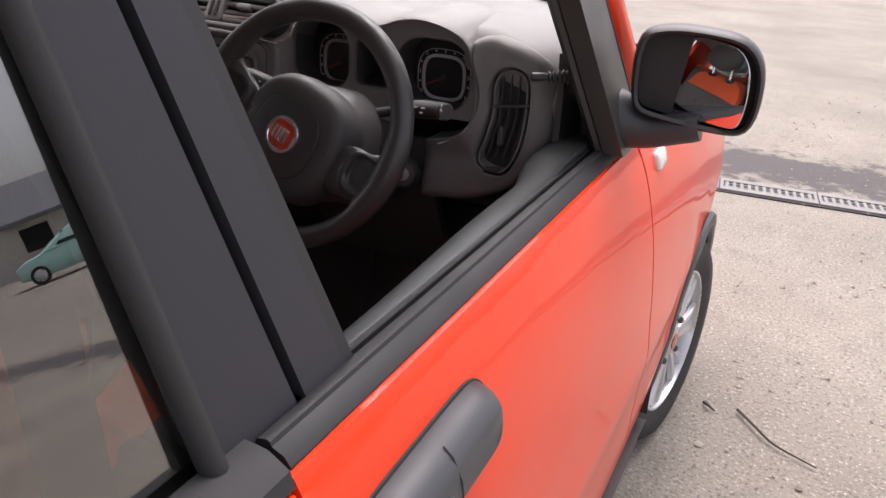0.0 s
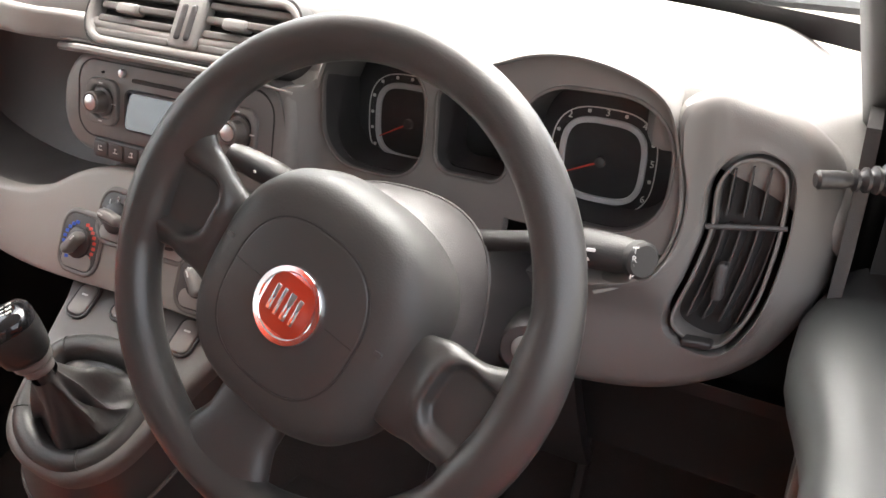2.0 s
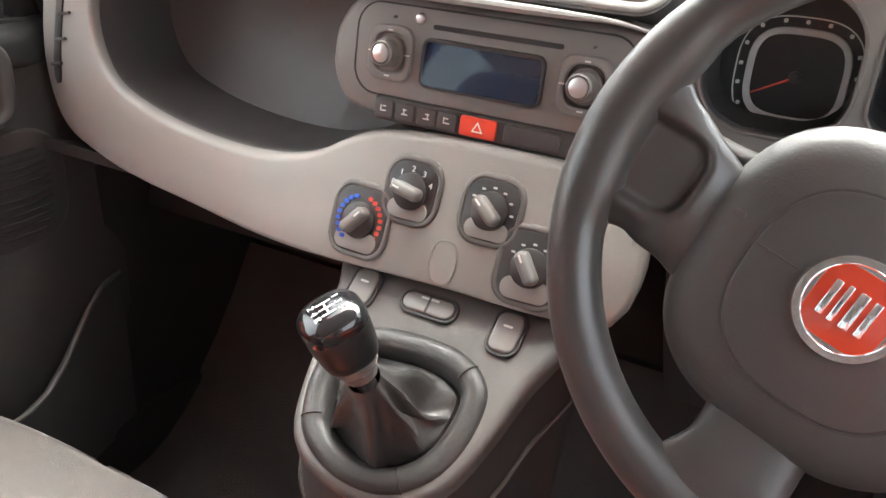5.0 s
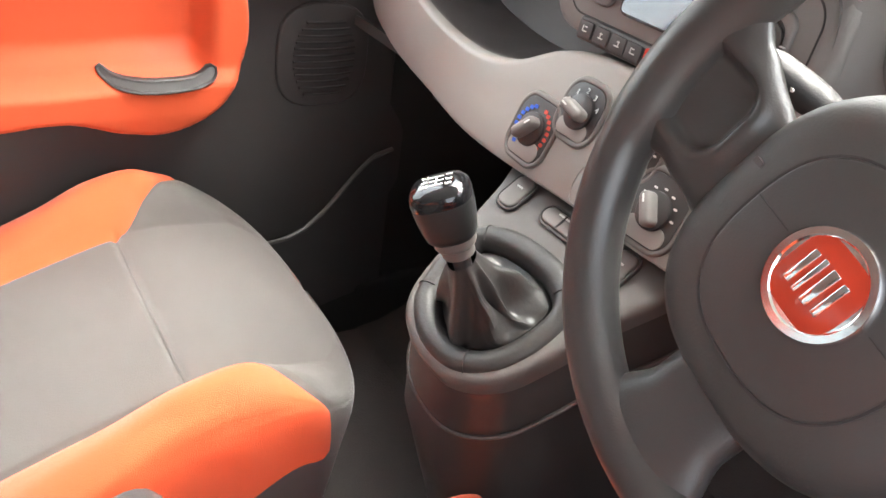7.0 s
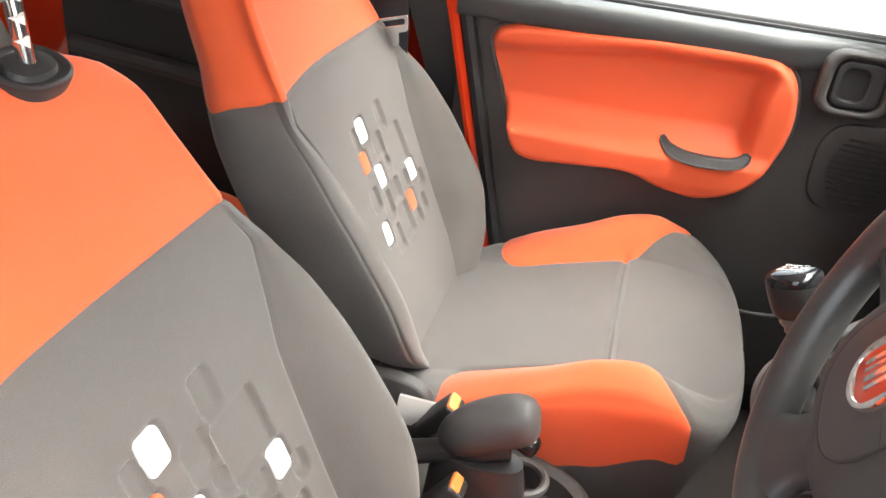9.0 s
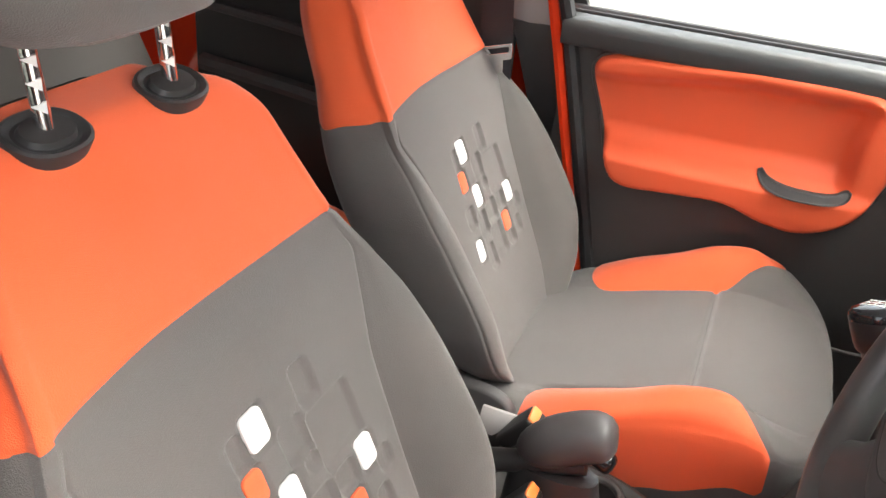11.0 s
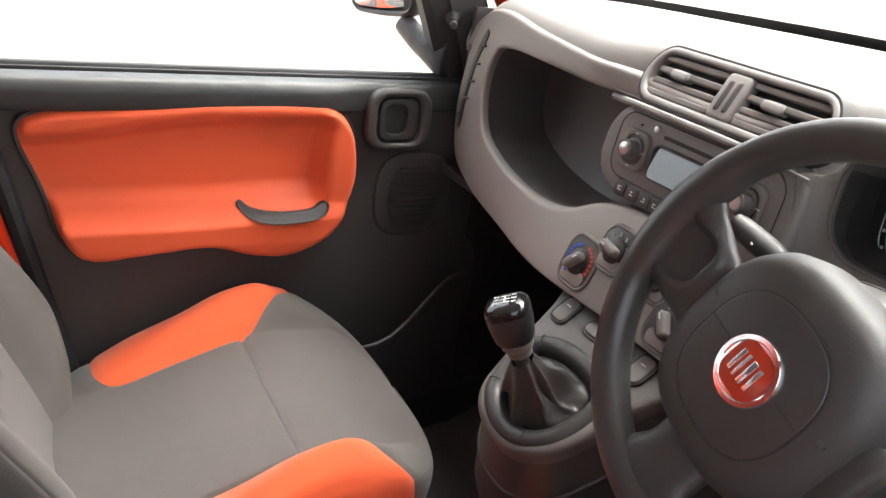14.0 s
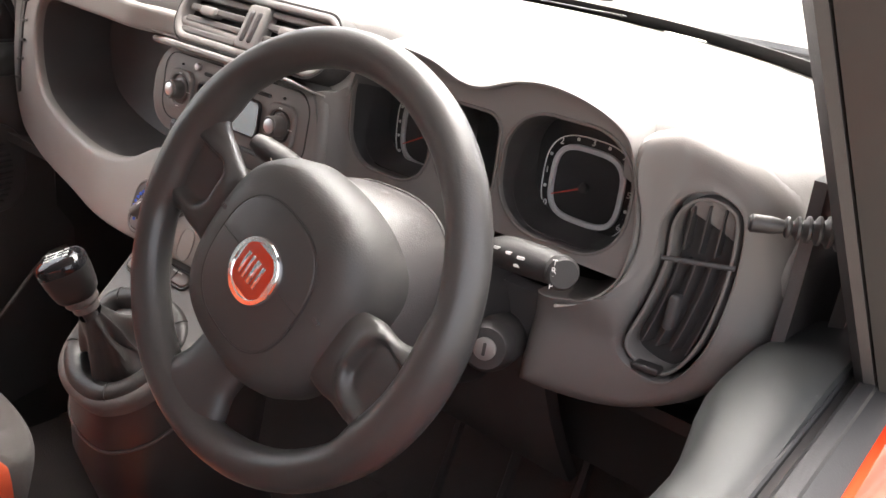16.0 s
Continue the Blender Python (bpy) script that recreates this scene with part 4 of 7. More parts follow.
# ---- across the yard: a parked car and a low building, seen mirrored in the glass ----
def parked_car(x, y, turn):
    c = thing("parked_hatchback", (x, y, 0), "small pale teal hatchback parked across the yard", "car")
    m = Matrix.Translation((x, y, 0)) @ pose(0, 0, 0, 0, 0, turn)
    body = []
    for yy, w, z0, z1 in ((-1.76, 0.60, 0.32, 0.78), (-1.68, 0.74, 0.24, 0.92), (-1.2, 0.80, 0.20, 0.96), (0.0, 0.81, 0.20, 0.94), (0.9, 0.79, 0.20, 0.90), (1.45, 0.74, 0.22, 0.80), (1.72, 0.62, 0.28, 0.66)):
        body.append([m @ Vector((px * w, yy, z0 + (z1 - z0) * pz)) for px, pz in ((-0.9, 0.0), (-1.0, 0.2), (-1.0, 0.6), (-0.93, 0.95), (-0.8, 1.0), (0.8, 1.0), (0.93, 0.95), (1.0, 0.6), (1.0, 0.2), (0.9, 0.0))])
    part("body", loft(body), M_TEAL, c, "pale teal paint")
    house = []
    for z, w, ya, yb in ((0.90, 0.75, -1.66, 0.92), (1.10, 0.70, -1.56, 0.55), (1.30, 0.62, -1.38, 0.16), (1.43, 0.54, -1.15, -0.18), (1.47, 0.42, -0.98, -0.36)):
        house.append([m @ Vector((px * w, ya + (yb - ya) * py, z)) for px, py in ((-1, 0.06), (-1, 0.94), (-0.85, 1.0), (0.85, 1.0), (1, 0.94), (1, 0.06), (0.85, 0.0), (-0.85, 0.0))])
    part("roof", loft(house), M_TEAL, c)
    for sx in (-1, 1):
        for y0, y1 in ((-1.0, -0.52), (-0.46, 0.42)):
            part("side_window", sheet(lambda u, v: m @ Vector((sx * (0.744 - 0.40 * (v - 0.93) * (v > 0.93) + 0.012), y0 + (y1 - y0) * u - (0.75 * (v - 0.95) if y1 > 0 else 0.0) * u, v)), lin(0, 1, 4), lin(0.96, 1.32, 5), (-0.01 * sx, 0, 0)), M_GLOSS, c, "dark side window")
        for wy in (-1.15, 1.15):
            wm = m @ Matrix.Translation((sx * 0.72, wy, 0.29)) @ pose(0, 0, 0, 0, 90 * sx, 0)
            wh = part("wheel", turned([(0.18, -0.09), (0.28, -0.09), (0.29, 0.06), (0.27, 0.10), (0.20, 0.10), (0.19, 0.07)], wm, 32), M_TYRE, c, "black tyre")
            part("rim", turned([(0.19, 0.08), (0.17, 0.095), (0.06, 0.105)], wm, 24), M_ALLOY, wh)
    return c


parked_car(23.0, 16.1, 215)
barn = thing("yard_building", (37, 25.5, 0), "low pale building with grey pitched roof", "building")
BMX = Matrix.Translation((37, 25.5, 0)) @ pose(0, 0, 0, 0, 0, -48)
part("wall", loft([[BMX @ Vector((x, y, z)) for x, y in ((-9, -3), (9, -3), (9, 3), (-9, 3))] for z in (0, 2.6)]), M_RENDERED, barn, "pale rendered wall")
part("roof", loft([[BMX @ Vector((x, y, z)) for y, z in ((-3.4, 2.5), (0, 4.4), (3.4, 2.5), (3.4, 2.3), (-3.4, 2.3))] for x in (-9.4, 9.4)]), M_SLATE, barn, "grey slate roof")
for k in range(5):
    part("window", slab(rrect(1.3, 1.1, 0.02, 2, -7 + 3.5 * k, 1.5), 0.0, 0.05, 0.0, BMX @ Matrix.Translation((0, -3.0, 0)) @ pose(0, 0, 0, 90)), M_GLOSS, barn, "dark window")
    part("window", slab(rrect(1.3, 1.1, 0.02, 2, -7 + 3.5 * k, 1.5), 0.0, 0.05, 0.0, BMX @ Matrix.Translation((0, 3.05, 0)) @ pose(0, 0, 0, 90)), M_GLOSS, barn, "dark window")

# ---- dashboard ----
dash = thing("dashboard", (0, 0.45, 0.85), "grey moulded dashboard with open passenger tray and round-cornered dials", "dashboard")


def face_y(x, z):
    lean = 0.4 / (1 + (x / 0.3) ** 4)
    return 0.205 + 0.17 * x * x - max(0.0, 1.02 - z) * lean


def on_face(u, v, h):
    """A point of the dashboard's front at x = u, z = v, standing h proud to the rear."""
    return (u, face_y(u, v) - h, v)


def loop_of(pts, n=96):
    return smooth_loop(pts, n)


# top pad: from the windscreen back to the front edge, then over it
def pad_pt(x, t):
    end = smooth(0.50, 0.66, abs(x))
    vent = smooth(-0.20, -0.108, x) * (1 - smooth(0.15, 0.185, x))
    cut = smooth(0.14, 0.19, x) * (1 - smooth(0.435, 0.475, x))
    side = smooth(0.435, 0.48, x)
    zf = 1.167 - 0.05 * end + 0.008 * vent - 0.006 * cut
    crease = 1.166 - 0.35 * max(0.0, x - 0.50) - 4.2 * max(0.0, x - 0.545) ** 2
    zf += (crease - 0.010 - zf) * side
    yf = face_y(x, 1.1) + 0.046 * vent + 0.095 * cut + 0.012 * side
    yb = base_y(min(0.6, abs(x))) - 0.01
    zb = 1.163 - 0.05 * end
    if t < 0.7:
        k = t / 0.7
        y = yb + (yf + 0.035 - yb) * k
        z = zb + (zf + 0.006 - zb) * k + 0.012 * math.sin(math.pi * k)
        return (x, y, z)
    a = (t - 0.7) / 0.3 * math.pi / 2
    return (x, yf + 0.035 - 0.037 * math.sin(a), zf - 0.044 + 0.05 * max(0.0, math.cos(a)))


part("top_pad", sheet(lambda u, v: pad_pt(u, v), sorted({*lin(-0.645, 0.12, 24), *lin(0.13, 0.56, 48), *lin(0.57, 0.622, 6)}), lin(0, 1, 30), (0, 0.004, -0.012)), M_DASH, dash, "grey grained dashboard top")
part("plate_window", slab(rrect(0.07, 0.012, 0.003, 3), 0.0, 0.002, 0.0, Matrix.Translation((0.315, 0.69, 1.1775)) @ pose(0, 0, 0, -3, 0, -22)), M_MARK, dash, "small pale plate behind the glass")
part("defrost_slot", slab(rrect(0.34, 0.016, 0.006, 4), 0.0, 0.0015, 0.0, Matrix.Translation((0.0, 0.80, 1.1785)) @ pose(0, 0, 0, -3, 0, 0)), M_DARK, dash)

# passenger fascia: a broad band round the open tray, sweeping under the radio
outer = loop_of([(-0.50, 1.155), (-0.575, 1.115), (-0.622, 1.04), (-0.638, 0.955), (-0.605, 0.885), (-0.52, 0.862), (-0.42, 0.857), (-0.28, 0.865), (-0.14, 0.873), (0.0, 0.880),
                 (0.10, 0.880), (0.155, 0.885), (0.170, 0.93), (0.160, 0.99), (0.150, 1.05), (0.150, 1.085), (0.152, 1.115), (0.150, 1.134), (0.12, 1.138), (0.0, 1.135), (-0.14, 1.14), (-0.32, 1.148)], 120)
inner = loop_of([(-0.43, 1.106), (-0.488, 1.088), (-0.516, 1.025), (-0.488, 0.967), (-0.42, 0.945), (-0.33, 0.938), (-0.23, 0.942), (-0.16, 0.956), (-0.105, 0.983), (-0.05, 0.994),
                 (0.04, 0.997), (0.10, 0.997), (0.135, 1.005), (0.14, 1.03), (0.14, 1.07), (0.13, 1.10), (0.10, 1.108), (-0.02, 1.11), (-0.15, 1.11), (-0.30, 1.11)], 120)


def start_at(loop, ref):
    k = min(range(len(loop)), key=lambda i: (loop[i] - ref).length)
    return loop[k:] + loop[:k]


def on_fascia(u, v, h):
    """The fascia dips behind the vents and the radio plate towards the instruments."""
    return on_face(u, v, h - 0.035 * smooth(0.09, 0.14, u) * smooth(0.985, 1.01, v) - 0.02 * smooth(-0.20, -0.12, u) * smooth(1.09, 1.115, v))


part("fascia", band(outer, inner, -0.008, 0.006, 0.006, fn=on_fascia), M_TRIM, dash, "grey satin fascia band")
# tray behind it
tray = [put(offset(inner, -0.004), h, fn=on_face) for h in (-0.004, -0.05, -0.12)]
tray.append(put(offset(inner, 0.03), -0.14, fn=on_face))
part("tray", loft(tray, cap0=False), M_TRAY, dash, "dark open storage tray")
# slim vent at the passenger end
pv = loop_of([(-0.533, 1.115), (-0.575, 1.06), (-0.605, 0.98), (-0.612, 0.94), (-0.598, 0.938), (-0.588, 0.985), (-0.562, 1.055), (-0.522, 1.108)], 48)
part("end_vent", slab(pv, 0.0, 0.008, 0.001, fn=on_face), M_BLACK, dash, "slim black end vent")
for k in range(5):
    t = k / 4
    part("vent_slat", tube([on_face(-0.535 - 0.065 * t + dx, 1.09 - 0.13 * t + dx * 0.2, 0.009) for dx in (-0.012, 0.0, 0.012)], 0.0022, 6), M_DARK, dash)

# centre vents on top, a ring round two grilles with a toggle between
cv = rrect(0.266, 0.062, 0.030, 9, 0.018, 1.146)
on_vent = lambda u, v, h: (u, 0.212 + 0.55 * (v - 1.115) - h * 0.9, v + h * 0.3)  # noqa: E731
part("centre_vent_rim", band(cv, offset(cv, 0.0075), -0.03, 0.006, 0.003, fn=on_vent), M_DASH, dash)
part("vent_seam", band(offset(cv, -0.002), offset(cv, 0.0004), -0.03, 0.0045, 0.0, fn=on_vent), M_VOID, dash)
part("centre_vent_well", slab(offset(cv, 0.009), -0.02, -0.012, 0.0, fn=on_vent), M_VOID, dash)
for x0, x1 in ((-0.10, 0.0), (0.038, 0.136)):
    for k in range(4):
        zz = 1.1265 + 0.0125 * k
        part("vent_slat", slab(rrect(x1 - x0, 0.0068, 0.0022, 2, (x0 + x1) / 2, zz), -0.012, 0.002, 0.002, fn=on_vent), M_CONTROL, dash)
    part("vent_tab", slab(rrect(0.027, 0.010, 0.0035, 3, (x0 + x1) / 2 - 0.012, 1.150), -0.008, 0.007, 0.003, fn=on_vent), M_DASH, dash)
part("vent_toggle", slab(rrect(0.034, 0.046, 0.006, 4, 0.019, 1.146), -0.01, 0.006, 0.003, fn=on_vent), M_DASH, dash)
for dx in (-0.006, 0.006):
    part("vent_wheel", slab(rrect(0.007, 0.032, 0.003, 3, 0.019 + dx, 1.146), 0.0, 0.009, 0.003, fn=on_vent), M_DARK, dash)
part("vent_lip", tube([on_vent(x, 1.108 - 0.004 * smooth(0.10, 0.152, x), 0.004 - 0.02 * smooth(-0.10, -0.16, x) - 0.012 * smooth(0.12, 0.152, x)) for x in lin(-0.16, 0.152, 24)], [0.0042 - 0.003 * smooth(0.6, 1.0, k / 23) for k in range(24)], 8), M_DASH, dash)

# radio pod
pod_fn = lambda u, v, h: (u, 0.222 - h + 0.14 * (v - 1.05), v)  # noqa: E731
pod = loop_of([(-0.152, 1.05), (-0.148, 1.075), (-0.128, 1.099), (-0.09, 1.106), (0.0, 1.104), (0.10, 1.103), (0.142, 1.102), (0.151, 1.095), (0.153, 1.06), (0.153, 1.02), (0.148, 0.999), (0.10, 0.996), (0.0, 0.997), (-0.10, 0.999), (-0.135, 1.008), (-0.15, 1.03)], 72)
radio = part("radio", slab(pod, -0.03, 0.012, 0.010, fn=pod_fn), M_RADIO, dash, "built-in radio in a rounded grey pod")
groove = rrect(0.258, 0.080, 0.024, 8, 0.003, 1.0580)
part("radio_seam", band(groove, offset(groove, 0.0014), 0.010, 0.0125, 0.0, fn=pod_fn), M_VOID, radio)
lcd = rrect(0.108, 0.036, 0.005, 4, 0.0, 1.053)
on_lcd = lambda u, v, h: (u, 0.222 - h + 0.27 * (v - 1.053), v)  # noqa: E731
part("display_frame", band(offset(lcd, -0.003), lcd, 0.008, 0.0155, 0.001, fn=pod_fn), M_BLACK, radio)
part("display", slab(lcd, 0.008, 0.0138, 0.0, fn=on_lcd), M_LCD, radio, "dark blue glossy display")
part("disc_slot", slab(rrect(0.118, 0.004, 0.002, 3, 0.01, 1.083), 0.010, 0.0132, 0.0, fn=pod_fn), M_VOID, radio)
part("eject_button", slab(oval(0.0045, 0.0045, 16, cx=-0.062, cy=1.0885), 0.010, 0.016, 0.002, fn=pod_fn), M_SILVER, radio)
for kx in (-0.088, 0.092):
    km = facing((kx, 0.2105, 1.056), 8)
    part("knob_bezel", band(rrect(0.044, 0.048, 0.012), rrect(0.032, 0.034, 0.012), -0.002, 0.0045, 0.002, km), M_RADIO, radio)
    part("knob_well", slab(rrect(0.034, 0.036, 0.012), -0.002, 0.0008, 0.0, km), M_CONTROL if kx < 0 else M_BLACK, radio)
    kn = part("knob", turned([(0.0145, 0.0), (0.0145, 0.003), (0.0115, 0.004), (0.011, 0.017), (0.0095, 0.0185), (0.008, 0.0175)], km, 28), M_CONTROL, radio, "grey knob with satin cap")
    part("knob_cap", turned([(0.008, 0.016), (0.0078, 0.0185), (0.005, 0.0196)], km, 24), M_SILVER, kn, "satin cap")
    for a in (0, 90, 180, 270):
        part("knob_mark", slab(rrect(0.005, 0.0012, 0.0004, 1, 0.0185 * math.cos(radians(a)), 0.0195 * math.sin(radians(a))), 0.0, 0.0052, 0.0, km), M_MARK, radio)
    part("radio_dot", turned([(0.0013, 0.0), (0.0013, 0.0025)], facing((kx + 0.004, 0.2105, 1.0875)), 10), M_VOID, radio)
# switch strip under the radio, red hazard switch near its middle
switches = part("switch_strip", slab(rrect(0.19, 0.021, 0.003, 3, -0.004, 1.0085), 0.006, 0.0152, 0.002, fn=pod_fn), M_BLACK, dash, "black strip of small switches")
for k, x in enumerate((-0.088, -0.066, -0.044, -0.024)):
    part("switch", slab(rrect(0.019, 0.015, 0.002, 2, x, 1.0085), 0.012, 0.0168, 0.001, fn=pod_fn), M_DARK, switches)
    for w, h, dx, dz in ((0.0065, 0.0011, 0.0, -0.002), (0.0011, 0.0045, -0.0025 + 0.002 * (k % 3), 0.0008), (0.0038, 0.0011, 0.001 - 0.001 * (k % 2), 0.002)):
        part("switch_symbol", slab(rrect(w, h, 0.0004, 1, x + dx, 1.009 + dz), 0.0168, 0.0171, 0.0, fn=pod_fn), M_MARK, switches)
part("hazard_switch", slab(rrect(0.034, 0.0165, 0.002, 2, 0.006, 1.0085), 0.012, 0.0172, 0.001, fn=pod_fn), M_HAZARD, switches, "red hazard switch with triangle")
tri = [Vector((0.006 + 0.0062 * math.cos(radians(a)), 1.0077 + 0.0062 * math.sin(radians(a)))) for a in (90, 210, 330)]
tin = [Vector((0.006 + 0.004 * math.cos(radians(a)), 1.0077 + 0.004 * math.sin(radians(a)))) for a in (90, 210, 330)]
part("hazard_triangle", band(tri, tin, 0.0165, 0.0175, 0.0, fn=pod_fn), M_WHITE, switches)
part("switch", slab(rrect(0.05, 0.015, 0.002, 2, 0.055, 1.0085), 0.012, 0.0168, 0.001, fn=pod_fn), M_DARK, switches)

# climate panel on the lower band: three dials in rounded sockets
climate = part("climate_panel", slab(oval(0.0115, 0.0165, 36, 2.6, 0.006, 0.902), 0.004, 0.0068, 0.0006, fn=on_face), M_TRIM, dash, "heater controls on the grey lower fascia")
ic = oval(0.0128, 0.0178, 36, 2.6, 0.006, 0.902)
part("pressed_symbol", band(ic, offset(ic, 0.0014), 0.004, 0.0074, 0.0005, fn=on_face), M_DASH, climate)


def climate_dial(x, z, w, h, turn, kind):
    shape = rrect(w, h, 0.016, 6, x, z)
    f = w / 0.070
    # rim darker than the fascia, its colour carrying the shadow of a sunken pan
    sock = part("dial_socket", band(offset(shape, -0.0040), offset(shape, 0.0015), 0.0, 0.0088, 0.0026, fn=on_face), M_CONTROL, climate)
    part("dial_face", slab(offset(shape, 0.001), 0.003, 0.0084, 0.0004, fn=on_face), M_BLACK, sock)
    part("dial_apron", slab(rrect(w * 0.8, h * 0.30, 0.008, 5, x, z - h * 0.31), 0.003, 0.0092, 0.001, fn=on_face), M_TRIM, sock)
    pt = Vector(on_face(x, z, 0.0086))
    lean = math.degrees(math.atan2(face_y(x, z + 0.01) - face_y(x, z - 0.01), 0.02))
    km = facing(pt, lean, 0, turn)
    part("dial_ring", turned([(0.0165, 0.0), (0.0162, 0.003), (0.0145, 0.004)], km, 32), M_BLACK, sock)
    k = part("dial_grip", slab(rrect(0.0115, 0.029, 0.005, 5), 0.003, 0.015, 0.004, km), M_RADIO, sock, "grey grip")
    part("grip_mark", slab(rrect(0.0016, 0.007, 0.0005, 1, 0, 0.008), 0.0148, 0.0154, 0.0, km), M_MARK, k)
    flat_m = facing(pt, lean)
    if kind == "temp":
        for i in range(9):
            for sgn, mt in ((-1, M_BLUE), (1, M_RED)):
                a = radians(-100 + 20 * i * 0.95) if sgn > 0 else radians(280 - 20 * i * 0.95)
                if sgn > 0:
                    a = radians(-50 + 15 * i)
                else:
                    a = radians(230 - 15 * i)
                part("scale_mark", slab(rrect(0.0048, 0.0036, 0.001, 2, 0.0275 * f * math.cos(a), 0.0275 * f * math.sin(a)), 0.0, 0.0006, 0.0, flat_m), mt, sock)
    elif kind == "fan":
        for k, a in enumerate((165, 130, 95, 60, 25)):
            at = (0.0195 * math.cos(radians(a)), 0.0195 * math.sin(radians(a)), 0.0008)
            lettering("numeral", str(k), 0.0072, flat_m @ Matrix.Translation(at), M_MARK, sock)
    else:
        for a in (150, 120, 90, 60, 30, 0):
            part("scale_mark", slab(rrect(0.0036, 0.0018, 0.0006, 1, 0.0195 * math.cos(radians(a)), 0.0195 * math.sin(radians(a))), 0.0, 0.0005, 0.0, flat_m), M_MARK, sock)
    return sock


climate_dial(-0.083, 0.9165, 0.056, 0.056, -40, "temp")
climate_dial(-0.038, 0.9505, 0.050, 0.049, 78, "fan")
climate_dial(0.038, 0.951, 0.050, 0.049, 50, "air")
climate_dial(0.083, 0.9165, 0.054, 0.056, 35, "air")

# instrument cluster: three rounded wells in a dark panel, the dials set deep
CY = 0.232
cl_fn = lambda u, v, h: (u, CY - h, v)  # noqa: E731
hood_edge = [(0.166, 1.104), (0.174, 1.120), (0.190, 1.140), (0.215, 1.160), (0.245, 1.168), (0.285, 1.163), (0.318, 1.152), (0.342, 1.152), (0.375, 1.164), (0.413, 1.168), (0.455, 1.160), (0.482, 1.143), (0.494, 1.116), (0.502, 1.085), (0.504, 1.055), (0.498, 1.024), (0.478, 1.000), (0.45, 0.985)]
edge_c = curve_pts([(x, 0, z) for x, z in hood_edge], 72)
plate_edge = dense([Vector(p) for p in [(0.205, 1.000), (0.150, 0.999), (0.135, 1.006), (0.135, 1.1035), (0.152, 1.1045)] + hood_edge[1:]], 0.006)
wells = ((0.226, 1.091, 0.107, 0.106, 0.038), (0.324, 1.0915, 0.068, 0.077, 0.016), (0.4285, 1.0875, 0.129, 0.110, 0.046))
cluster = part("instrument_cluster", slab(rrect(0.33, 0.15, 0.03, 6, 0.335, 1.085), -0.075, -0.062, 0.0, fn=cl_fn), M_VOID, dash, "instrument cluster with two dials and a dark centre screen")
splits = [(0.10, 0.285, 1.0), (0.285, 0.360, 1.0), (0.360, 0.51, 1.024)]


def within(p, loop):
    odd = False
    for a, b in zip(loop, loop[1:] + loop[:1]):
        if (a.y > p.y) != (b.y > p.y) and p.x < (b.x - a.x) * (p.y - a.y) / (b.y - a.y) + a.x:
            odd = not odd
    return odd


def on_plate(u, v, h):
    """The grey plate, level with the radio and falling back towards the dials."""
    near = 0.2092 + 0.14 * (v - 1.05)
    return (u, near + (CY - near) * smooth(0.136, 0.172, u) - h, v)


for (cx, cz, w, h, r), (xa, xb, low) in zip(wells, splits):
    hole = dense(rrect(w, h, r, 9, cx, cz), 0.004)
    mid = Vector((cx, cz))
    rim = []
    for p in hole:
        d = p - mid
        k = 3.0
        for bound, c in ((xb if d.x > 0 else xa, 0), (1.17 if d.y > 0 else low, 1)):
            if abs(d[c]) > 1e-6:
                k = min(k, (bound - mid[c]) / d[c])
        while k > 1.02 and not within(mid + d * k, plate_edge):
            k *= 0.995
        rim.append(mid + d * max(k, 1.015))
    part("cluster_panel", loft([put([p.lerp(q, f) for p, q in zip(hole, rim)], 0.0, fn=on_plate) for f in (0.0, 0.1, 0.25, 0.4, 0.55, 0.7, 0.85, 1.0)] + [put(rim, -0.012, fn=on_plate)], cap0=False, cap1=False), M_RADIO, cluster, "grey plate round the dials")
    part("well_lip", band(offset(hole, -0.0022), offset(hole, 0.0008), -0.004, 0.0018, 0.0008, fn=on_plate), M_CONTROL, cluster)
    part("dial_well", loft([put(offset(hole, d), hh, fn=cl_fn) for d, hh in ((0, 0.0), (0.003, -0.056))], cap0=False, cap1=False), M_BLACK, cluster)
    part("dial_plate", slab(offset(hole, 0.001), -0.060, -0.056, 0.0, fn=cl_fn), M_DIAL, cluster)
    lens = part("dial_lens", slab(offset(hole, 0.001), -0.028, -0.0265, 0.0, fn=lambda u, v, h: (u, CY - h + 0.28 * (v - 1.09), v)), M_DIALGLASS, cluster, "clear lens")
    lens.visible_shadow = False


